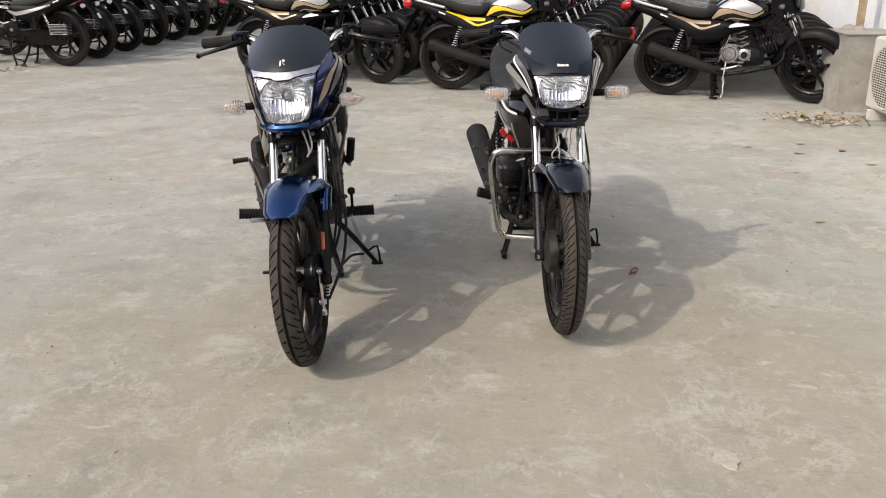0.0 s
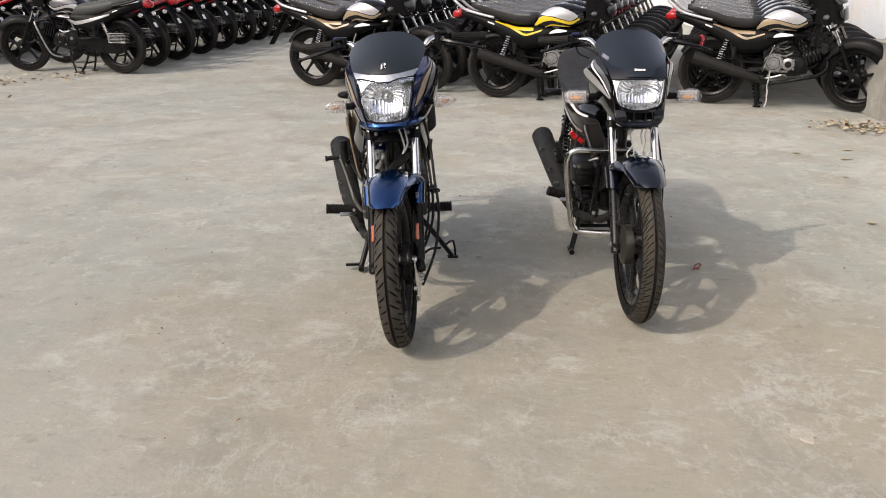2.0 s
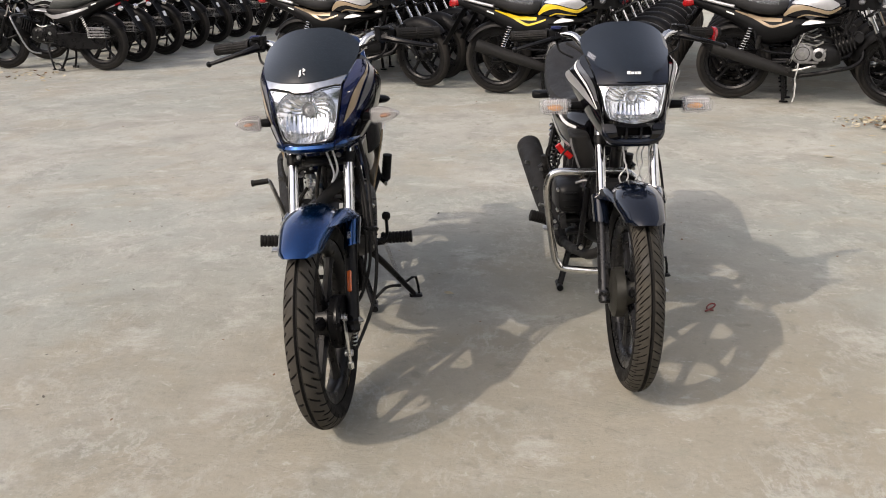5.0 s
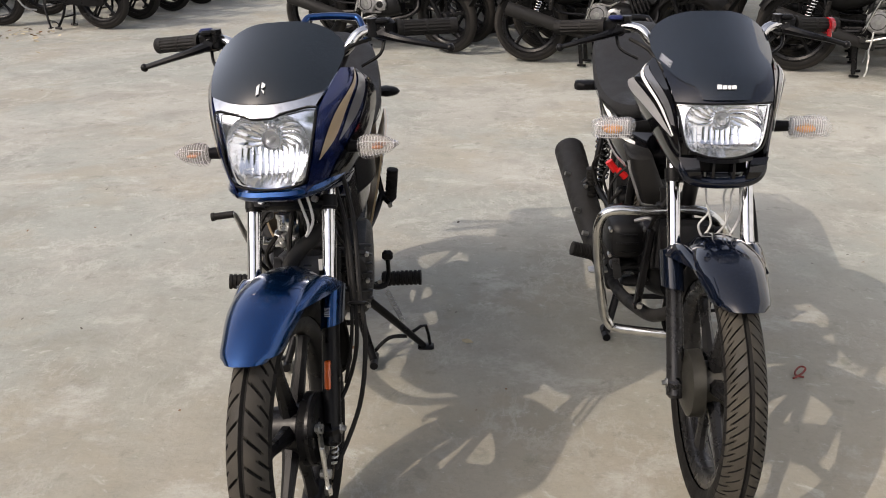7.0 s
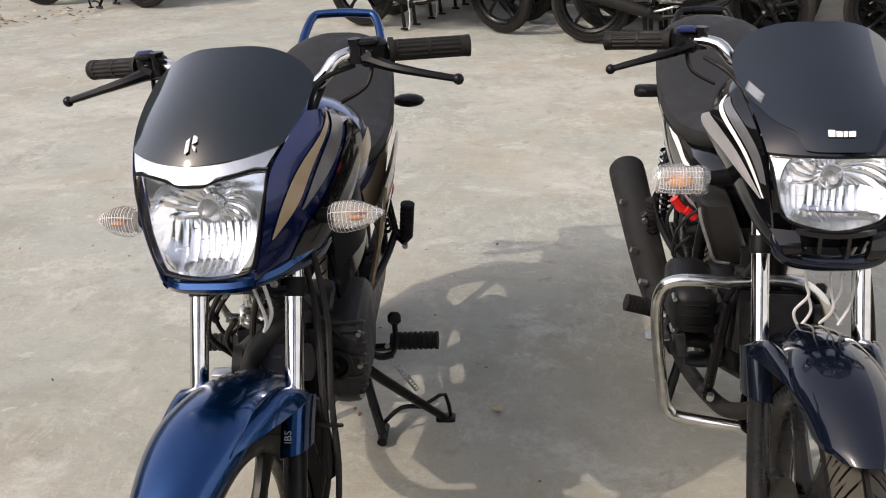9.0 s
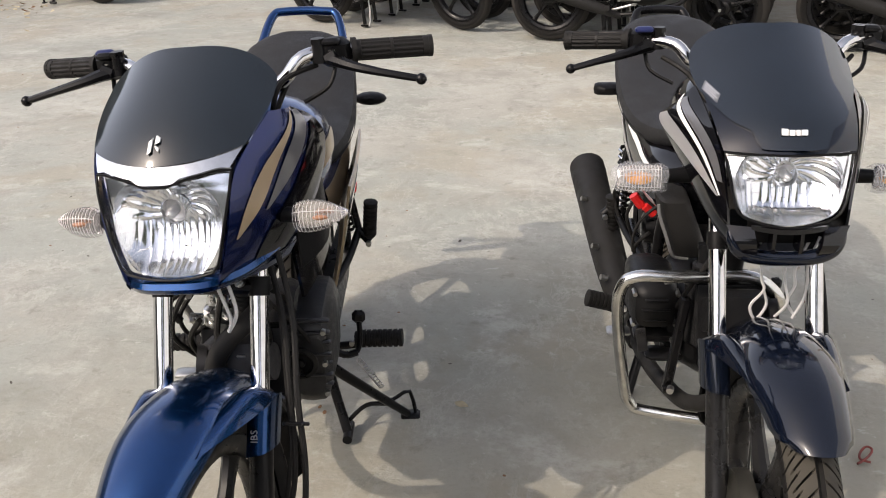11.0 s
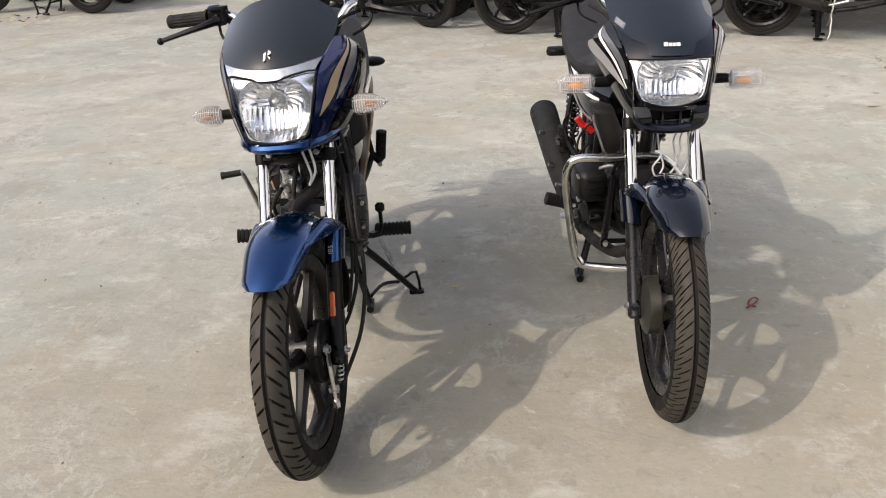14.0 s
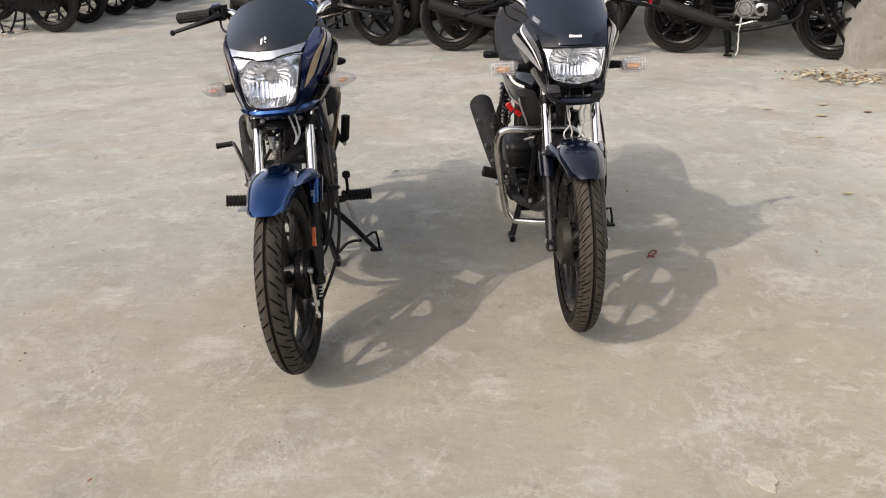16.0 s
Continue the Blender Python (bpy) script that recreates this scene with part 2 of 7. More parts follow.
    if tan_spot:
        # trowel marks: thin pale ridges and dark hollows that gather in worn patches
        def streaks(scale, stretch, mid, width, lo, hi, to):
            n = noise_of(scale, 10, 0.35, 0.74, stretch)
            sub = N.new("ShaderNodeMath")
            sub.operation = "SUBTRACT"
            sub.inputs[1].default_value = mid
            nt.links.new(n.outputs["Fac"], sub.inputs[0])
            ab = N.new("ShaderNodeMath")
            ab.operation = "ABSOLUTE"
            nt.links.new(sub.outputs[0], ab.inputs[0])
            line = N.new("ShaderNodeMapRange")
            line.inputs["From Min"].default_value, line.inputs["From Max"].default_value = 0.0, width
            line.inputs["To Min"].default_value, line.inputs["To Max"].default_value = 1.0, 0.0
            nt.links.new(ab.outputs[0], line.inputs["Value"])
            worn = ramp(noise_of(1.15 + 0.13 * scale, 6, 0.5, 0.62).outputs["Fac"], lo, hi, to)
            both = N.new("ShaderNodeMath")
            both.operation = "MULTIPLY"
            nt.links.new(line.outputs[0], both.inputs[0])
            nt.links.new(worn, both.inputs[1])
            return both.outputs[0]
        ridged = streaks(3.0, (1.0, 0.7, 1), 0.50, 0.030, 0.47, 0.64, 0.55)
        col = mix(ridged, col, tuple(min(0.9, 1.05 * c) for c in light))
        col = mix(streaks(3.6, (0.6, 1.3, 1), 0.46, 0.022, 0.50, 0.64, 0.42), col, tuple(0.9 * c for c in dark))
        col = mix(streaks(6.5, (1.3, 0.7, 1), 0.52, 0.030, 0.47, 0.62, 0.40), col, light)
        col = mix(streaks(0.45, (1, 1, 1), 0.50, 0.0010, 0.36, 0.55, 0.40), col, tuple(0.7 * c for c in dark))
        blot = ramp(noise_of(2.2, 10, 0.3, 0.74).outputs["Fac"], 0.53, 0.64, 0.34)
        col = mix(blot, col, tuple(0.55 * p + 0.45 * q for p, q in zip(base, dark)))
    grain = ramp(noise_of(70, 5, 0.0, 0.7).outputs["Fac"], 0.45, 0.75, 0.22 if tan_spot else 0.35)
    col = mix(grain, col, dark)
    nt.links.new(col, b.inputs["Base Color"])
    b.inputs["Roughness"].default_value = 0.85
    bp = N.new("ShaderNodeBump")
    bp.inputs["Strength"].default_value, bp.inputs["Distance"].default_value = bump, 0.004
    nt.links.new(noise_of(55, 9, 0.3, 0.7).outputs["Fac"], bp.inputs["Height"])
    bp2 = N.new("ShaderNodeBump")
    bp2.inputs["Strength"].default_value, bp2.inputs["Distance"].default_value = 0.5, 0.018
    nt.links.new(noise_of(3.1, 9, 0.25, 0.66, (0.8, 1.3, 1)).outputs["Fac"], bp2.inputs["Height"])
    nt.links.new(bp.outputs[0], bp2.inputs["Normal"])
    last = bp2
    if ridged is not None:
        last = N.new("ShaderNodeBump")
        last.inputs["Strength"].default_value, last.inputs["Distance"].default_value = 0.45, 0.004
        nt.links.new(ridged, last.inputs["Height"])
        nt.links.new(bp2.outputs[0], last.inputs["Normal"])
    nt.links.new(last.outputs[0], b.inputs["Normal"])
    return m


CONCRETE = concrete("yard_cement", (0.300, 0.296, 0.259), (0.425, 0.425, 0.388), (0.180, 0.178, 0.150), tan_spot=(0.5, 1.6, 3.0))
FARWALL = concrete("old_render", (0.14, 0.135, 0.12), (0.20, 0.195, 0.18), (0.07, 0.075, 0.06), bump=0.3)
# paler tone for the unseen south wall, chosen to brighten lamp and chrome reflections
BOUNCE_WALL = concrete("pale_bounce_render", (0.34, 0.33, 0.30), (0.42, 0.41, 0.38), (0.22, 0.22, 0.19), bump=0.3)
PLASTER = concrete("white_plaster", (0.72, 0.745, 0.78), (0.77, 0.795, 0.83), (0.60, 0.62, 0.645), bump=0.25)
PLINTH = concrete("grey_render", (0.27, 0.258, 0.232), (0.36, 0.35, 0.32), (0.16, 0.153, 0.132), bump=0.5, big=2.0)


# ---- mesh tools ----
class Shape:
    """Vertices and faces gathered into one mesh."""

    def __init__(self):
        self.v, self.f, self.m = [], [], []

    def add(self, verts, faces, slot=0):
        k = len(self.v)
        self.v += [tuple(p) for p in verts]
        self.f += [tuple(i + k for i in q) for q in faces]
        self.m += [slot] * len(faces)
        return self

    def loft(self, rings, caps=True, closed=True, slot=0):
        n, verts, faces = len(rings[0]), [p for r in rings for p in r], []
        for i in range(len(rings) - 1):
            for j in range(n if closed else n - 1):
                a, b = i * n + j, i * n + (j + 1) % n
                faces.append((a, b, b + n, a + n))
        if caps and closed:
            faces.append(tuple(range(n))[::-1])
            faces.append(tuple(range((len(rings) - 1) * n, len(rings) * n)))
        return self.add(verts, faces, slot)

    def tube(self, pts, r, seg=10, smooth=4, slot=0):
        """A round tube along points; r is one radius or one for each point."""
        pts = [Vector(p) for p in pts]
        rs = [r] * len(pts) if isinstance(r, (int, float)) else list(r)
        if smooth > 1 and len(pts) > 2:
            fine, fr = [], []
            for i in range(len(pts) - 1):
                p0, p1, p2, p3 = pts[max(i - 1, 0)], pts[i], pts[i + 1], pts[min(i + 2, len(pts) - 1)]
                for k in range(smooth):
                    t = k / smooth
                    fine.append(0.5 * ((2 * p1) + (p2 - p0) * t + (2 * p0 - 5 * p1 + 4 * p2 - p3) * t * t
                                       + (3 * p1 - p0 - 3 * p2 + p3) * t ** 3))
                    fr.append(rs[i] + (rs[i + 1] - rs[i]) * t)
            pts, rs = fine + [pts[-1]], fr + [rs[-1]]
        rings, side = [], None
        for i, p in enumerate(pts):
            d = (pts[min(i + 1, len(pts) - 1)] - pts[max(i - 1, 0)]).normalized()
            if side is None:
                side = d.orthogonal().normalized()
            side = (side - d * side.dot(d)).normalized()
            up = d.cross(side)
            rings.append([p + rs[i] * (math.cos(a) * side + math.sin(a) * up)
                          for a in (2 * math.pi * k / seg for k in range(seg))])
        return self.loft(rings, slot=slot)

    def box(self, c, s, bevel=0.006, m=None, slot=0):
        """A box with chamfered edges round the centre c; m turns it."""
        hx, hy, hz = s[0] / 2, s[1] / 2, s[2] / 2
        b = min(bevel, 0.45 * min(hx, hy, hz) * 2)
        rings = []
        for z, inset in ((-hz, b), (-hz + b, 0), (hz - b, 0), (hz, b)):
            x, y = hx - inset, hy - inset
            q = [(x, y - b), (x - b, y), (-x + b, y), (-x, y - b), (-x, -y + b), (-x + b, -y), (x - b, -y), (x, -y + b)]
            rings.append([Vector((px, py, z)) for px, py in q])
        m = m or Matrix.Identity(3)
        return self.loft([[Vector(c) + m @ p for p in r] for r in rings], slot=slot)

    def spin(self, profile, c=(0, 0, 0), axis="x", seg=32, slot=0, arc=None):
        """Revolve (along, radius) pairs about an axis through c."""
        a0, a1 = arc or (0, 2 * math.pi)
        full = arc is None
        n = seg if full else seg + 1
        c = Vector(c)

        def at(along, r, a):
            if axis == "x":
                return c + Vector((along, -r * math.cos(a), r * math.sin(a)))
            if axis == "y":
                return c + Vector((r * math.cos(a), along, r * math.sin(a)))
            return c + Vector((r * math.cos(a), r * math.sin(a), along))
        k = len(profile)
        verts = [at(p, r, a0 + (a1 - a0) * i / seg) for i in range(n) for p, r in profile]
        faces = []
        for i in range(seg):
            for j in range(k - 1):
                a, b = i * k + j, ((i + 1) % n) * k + j
                faces.append((a, b, b + 1, a + 1))
        return self.add(verts, faces, slot)

    def sheet(self, fn, nu, nv, thick=0.0, slot=0):
        """A sheet p = fn(u, v) for u, v in 0..1, given thickness along its normal (inwards)."""
        P = [[Vector(fn(i / nu, j / nv)) for j in range(nv + 1)] for i in range(nu + 1)]
        w = nv + 1
        verts = [p for row in P for p in row]
        faces = [(i * w + j, (i + 1) * w + j, (i + 1) * w + j + 1, i * w + j + 1) for i in range(nu) for j in range(nv)]
        if not thick:
            return self.add(verts, faces, slot)
        back = []
        for i in range(nu + 1):
            for j in range(w):
                du = P[min(i + 1, nu)][j] - P[max(i - 1, 0)][j]
                dv = P[i][min(j + 1, nv)] - P[i][max(j - 1, 0)]
                nrm = du.cross(dv)
                nrm = nrm.normalized() if nrm.length > 1e-9 else Vector((0, 0, 1))
                back.append(P[i][j] - nrm * thick)
        k = len(verts)
        faces += [tuple(q + k for q in f[::-1]) for f in faces]
        edge = ([i * w for i in range(nu + 1)] + [nu * w + j for j in range(1, w)]
                + [i * w + nv for i in range(nu - 1, -1, -1)] + [j for j in range(nv - 1, 0, -1)])
        for a, b in zip(edge, edge[1:] + edge[:1]):
            faces.append((b, a, a + k, b + k))
        return self.add(verts + back, faces, slot)

    def plate(self, outline, x0, x1, slot=0):
        """A flat plate: (y, z) outline pushed from x0 to x1."""
        n = len(outline)
        verts = [(x0, y, z) for y, z in outline] + [(x1, y, z) for y, z in outline]
        faces = [tuple(range(n)), tuple(range(2 * n - 1, n - 1, -1))]
        faces += [((i + 1) % n, i, i + n, (i + 1) % n + n) for i in range(n)]
        return self.add(verts, faces, slot)

    def ball(self, c, r, seg=12, slot=0):
        """An ellipsoid; r is one radius or three."""
        r = (r, r, r) if isinstance(r, (int, float)) else r
        rings = []
        for i in range(seg // 2 + 1):
            a = math.pi * (0.02 + 0.96 * i / (seg // 2)) - math.pi / 2
            rings.append([(c[0] + r[0] * math.cos(a) * math.cos(t), c[1] + r[1] * math.cos(a) * math.sin(t),
                           c[2] + r[2] * math.sin(a)) for t in (2 * math.pi * k / seg for k in range(seg))])
        return self.loft(rings, slot=slot)

    def merged(self, other):
        for q, slot in zip(other.f, other.m):
            self.f.append(tuple(i + len(self.v) for i in q))
            self.m.append(slot)
        self.v += other.v
        return self


def part(name, shape, material, parent=None, label="", sharp=38):
    """Links a Shape as one mesh object under a thing or under a part."""
    me = bpy.data.meshes.new(name)
    me.from_pydata(shape.v, [], shape.f)
    for m in (material if isinstance(material, (list, tuple)) else [material]):
        me.materials.append(m)
    if any(shape.m):
        me.polygons.foreach_set("material_index", shape.m)
    bm = bmesh.new()
    bm.from_mesh(me)
    bmesh.ops.recalc_face_normals(bm, faces=bm.faces)
    bm.to_mesh(me)
    bm.free()
    me.polygons.foreach_set("use_smooth", [True] * len(me.polygons))
    me.set_sharp_from_angle(angle=radians(sharp))
    ob = new(name, me)
    if parent is not None:
        ob.parent = parent
    if label:
        tagged(ob, label)
    return ob


def lerp(a, b, t):
    return a + (b - a) * t


def table(rows, t):
    """Smooth reading of rows (t, value, value, ...) at t."""
    if t <= rows[0][0]:
        return rows[0][1:]
    for (t0, *a), (t1, *b) in zip(rows, rows[1:]):
        if t <= t1:
            k = (t - t0) / (t1 - t0)
            return [lerp(p, q, k) for p, q in zip(a, b)]
    return rows[-1][1:]


def curve_table(rows, t):
    """Like table, with rounded corners (Catmull-Rom)."""
    ts = [r[0] for r in rows]
    if t <= ts[0]:
        return list(rows[0][1:])
    if t >= ts[-1]:
        return list(rows[-1][1:])
    i = max(k for k in range(len(ts) - 1) if ts[k] <= t)
    p1, p2 = rows[i], rows[i + 1]
    p0, p3 = rows[max(i - 1, 0)], rows[min(i + 2, len(rows) - 1)]
    k, h = (t - p1[0]) / (p2[0] - p1[0]), p2[0] - p1[0]
    out = []
    for c in range(1, len(p1)):
        m1 = (p2[c] - p0[c]) / max(p2[0] - p0[0], 1e-6) * h
        m2 = (p3[c] - p1[c]) / max(p3[0] - p1[0], 1e-6) * h
        out.append((2 * k ** 3 - 3 * k * k + 1) * p1[c] + (k ** 3 - 2 * k * k + k) * m1
                   + (-2 * k ** 3 + 3 * k * k) * p2[c] + (k ** 3 - k * k) * m2)
    return out


# ---- motorcycles ----
# local axes: x to the machine's left, y to its rear, z up; the origin lies on the ground under the front axle
WB, RW = 1.245, 0.305
RAKE = radians(26.5)
FORK = Vector((0, math.sin(RAKE), math.cos(RAKE)))


def on_fork(s, x=0.0, ahead=0.0):
    """A point s metres up the fork from the axle, x aside and so far ahead of its line."""
    return Vector((x, -ahead * math.cos(RAKE), RW + ahead * math.sin(RAKE))) + FORK * s


def make_tyre(yc, width, fine, pitch=58, slant=0.27, per=9):
    """A tyre whose mesh follows the tread: slanted grooves run along its columns, with a groove round the middle."""
    s = Shape()
    per = per if fine else 1
    na, nt = (pitch * per, 34) if fine else (40, 10)
    half, tube = width / 2, RW - 0.262
    rows, deep = [], []
    for i in range(na):
        row = []
        for j in range(nt + 1):
            th = radians(-128 + 256 * j / nt)
            u = th / radians(128)
            a = 2 * math.pi * i / na - (slant * min(abs(u), 0.62) / 0.62 if fine else 0)
            x, r = half * math.sin(th), 0.262 + tube * math.cos(th)
            cut = 0.0
            if fine:
                k = (i + (per // 2 + 1 if u > 0 else 0)) % per
                if (k == 0 and 0.08 < abs(u) < 0.42) or (k == per // 2 + 1 and 0.30 < abs(u) < 0.66):
                    cut = 0.0065
                if abs(u) < 0.032:
                    cut = 0.005
            deep.append(cut > 0)
            r -= cut * math.cos(th)
            x -= cut * math.sin(th) * 0.6
            row.append((x, yc - r * math.cos(a), RW + r * math.sin(a)))
        rows.append(row)
    w = nt + 1
    s.v = [p for row in rows for p in row]
    for i in range(na):
        for j in range(nt):
            k = (i + 1) % na
            corners = (i * w + j, k * w + j, k * w + j + 1, i * w + j + 1)
            s.f.append(corners)
            # slot 1 darkens the groove faces like shade; sidewalls are plain rubber too
            s.m.append(1 if sum(deep[c] for c in corners) >= 2 or not 0.2 < (j + 0.5) / nt < 0.8 else 0)
    return s


def make_wheel(bike, name, yc, width, fine, rim_mat, parts, drum_mat, spokes=6, twist=0.0, tread=None, pitch=58, per=9):
    seg = 64 if fine else 28
    hw = width / 2 - 0.012
    rim = Shape().spin([(-hw, 0.224), (-hw, 0.234), (-hw + 0.006, 0.238), (-hw + 0.010, 0.226), (-hw + 0.016, 0.212),
                        (hw - 0.016, 0.212), (hw - 0.010, 0.226), (hw - 0.006, 0.238), (hw, 0.234), (hw, 0.224),
                        (hw - 0.008, 0.206), (0.010, 0.200), (-0.010, 0.200), (-hw + 0.008, 0.206), (-hw, 0.224)],
                       (0, yc, RW), seg=seg)
    wheel = part(name, rim, rim_mat, bike, "dark cast alloy wheel")
    parts.append(wheel)
    part("tyre", make_tyre(yc, width, fine, pitch, 0.17, per), [tread or RUBBER, RUBBER], wheel, "new black tyre with slanted tread" if fine else "")
    hub = Shape().spin([(-0.055, 0.0), (-0.055, 0.030), (-0.048, 0.045), (-0.02, 0.050), (0.02, 0.056), (0.03, 0.075),
                        (0.052, 0.078), (0.058, 0.07), (0.060, 0.03), (0.066, 0.0)], (0, yc, RW), seg=seg // 2)
    part("hub", hub, drum_mat, wheel)
    for k in range(spokes):
        a = 2 * math.pi * k / spokes + 0.3
        rings = []
        for r, wy, wx, da in ((0.045, 0.022, 0.020, 0), (0.09, 0.016, 0.016, twist * 0.4), (0.15, 0.013, 0.013, twist * 0.8),
                              (0.192, 0.019, 0.014, twist), (0.206, 0.030, 0.016, twist)):
            er = Vector((0, -math.cos(a + da), math.sin(a + da)))
            et = Vector((0, math.sin(a + da), math.cos(a + da)))
            c = Vector((0, yc, RW)) + er * r
            rings.append([c + et * (wy * math.cos(q)) + Vector((wx * math.sin(q), 0, 0)) for q in
                          (2 * math.pi * i / 8 + 0.39 for i in range(8))])
        part("spoke", Shape().loft(rings), rim_mat, wheel)
    return wheel


def arch(a0, a1, r, half, drop, yc=0.0, n=28, m=12, tip=0.0, tail=0.0, thick=0.003, flare=0.0, nose=0.0):
    """A mudguard: an arched strip round a wheel, from angle a0 (ahead) to a1 (behind)."""
    def fn(u, v):
        a = radians(lerp(a0, a1, u) + nose * (1 - u) ** 5 * abs(2 * v - 1) ** 2.2)
        ph = radians(lerp(-90, 90, v))
        wd = half
        if tip and u < tip:
            wd *= math.sqrt(max(0.0, 1 - (1 - u / tip) ** 2)) * 0.22 + 0.78
        if tail and u > 1 - tail:
            wd *= math.sqrt(max(0.0, 1 - ((u - 1 + tail) / tail) ** 2)) * 0.5 + 0.5
        wd += flare * math.sin(math.pi * min(1, u * 1.3)) ** 2
        rr = r + drop * (math.cos(ph) - 1)
        return (wd * math.sin(ph), yc - rr * math.cos(a), RW + rr * math.sin(a))
    return Shape().sheet(fn, n, m, thick)


def superring(y, w, zc, h, n=20, p=2.6, tilt=0.0):
    ring = []
    for k in range(n):
        a = 2 * math.pi * k / n
        c, s = math.cos(a), math.sin(a)
        x = w * math.copysign(abs(c) ** (2 / p), c)
        z = h * math.copysign(abs(s) ** (2 / p), s)
        ring.append((x, y + tilt * z, zc + z))
    return ring


def body_loft(rows, n=20, p=2.6, cuts=16, tilt=0.0):
    """A body lofted along y from rows (y, half width, middle height, half height)."""
    y0, y1 = rows[0][0], rows[-1][0]
    rings = []
    for i in range(cuts + 1):
        y = lerp(y0, y1, i / cuts)
        w, zc, h = curve_table(rows, y)
        rings.append(superring(y, max(w, 0.004), zc, max(h, 0.004), n, p, tilt))
    return Shape().loft(rings)


def body_side(rows, y, z, p=2.6):
    w, zc, h = curve_table(rows, y)
    q = min(0.999, abs((z - zc) / h))
    return w * (1 - q ** p) ** (1 / p)


def stripe(rows, edge, side, lift=0.0025, n=24, m=4, p=2.6):
    """A thin decal lying on a lofted body's side; edge has rows (y, low z, high z)."""
    y0, y1 = edge[0][0], edge[-1][0]

    def fn(u, v):
        y = lerp(y0, y1, u)
        lo, hi = curve_table(edge, y)
        z = lerp(lo, hi, v)
        return (side * (body_side(rows, y, z, p) + lift), y, z)
    return Shape().sheet(fn, n, m, 0.0012 * side)


TANK = [(0.36, 0.060, 0.835, 0.055), (0.42, 0.118, 0.838, 0.088), (0.52, 0.158, 0.848, 0.108), (0.62, 0.160, 0.840, 0.107),
        (0.72, 0.134, 0.808, 0.085), (0.80, 0.095, 0.770, 0.055), (0.86, 0.04, 0.750, 0.03)]
SEATROWS = [(0.70, 0.090, 0.768, 0.030), (0.76, 0.122, 0.750, 0.036), (0.88, 0.156, 0.742, 0.040), (1.05, 0.171, 0.762, 0.042),
            (1.25, 0.162, 0.818, 0.044), (1.38, 0.138, 0.852, 0.044), (1.46, 0.085, 0.866, 0.034), (1.49, 0.03, 0.866, 0.014)]
TAIL = [(0.62, 0.080, 0.660, 0.075), (0.72, 0.130, 0.655, 0.098), (0.88, 0.147, 0.655, 0.090), (1.05, 0.152, 0.684, 0.072),
        (1.25, 0.140, 0.736, 0.060), (1.42, 0.110, 0.784, 0.050), (1.55, 0.072, 0.816, 0.038), (1.61, 0.035, 0.826, 0.02)]


def ribbed(a, b, r, ribs, seg=12, gap=0.12):
    """A ribbed rubber sleeve between two points."""
    a, b = Vector(a), Vector(b)
    pts, rs = [], []
    for i in range(ribs):
        low = 0.86 if gap > 0.1 else 0.945
        for t, k in ((0.0, low), (gap, low), (gap + 0.06, 1.0), (0.94, 1.0)):
            pts.append(a.lerp(b, (i + t) / ribs))
            rs.append(r * k)
    pts.append(b), rs.append(r * 0.86)
    return Shape().tube(pts, rs, seg, smooth=1)


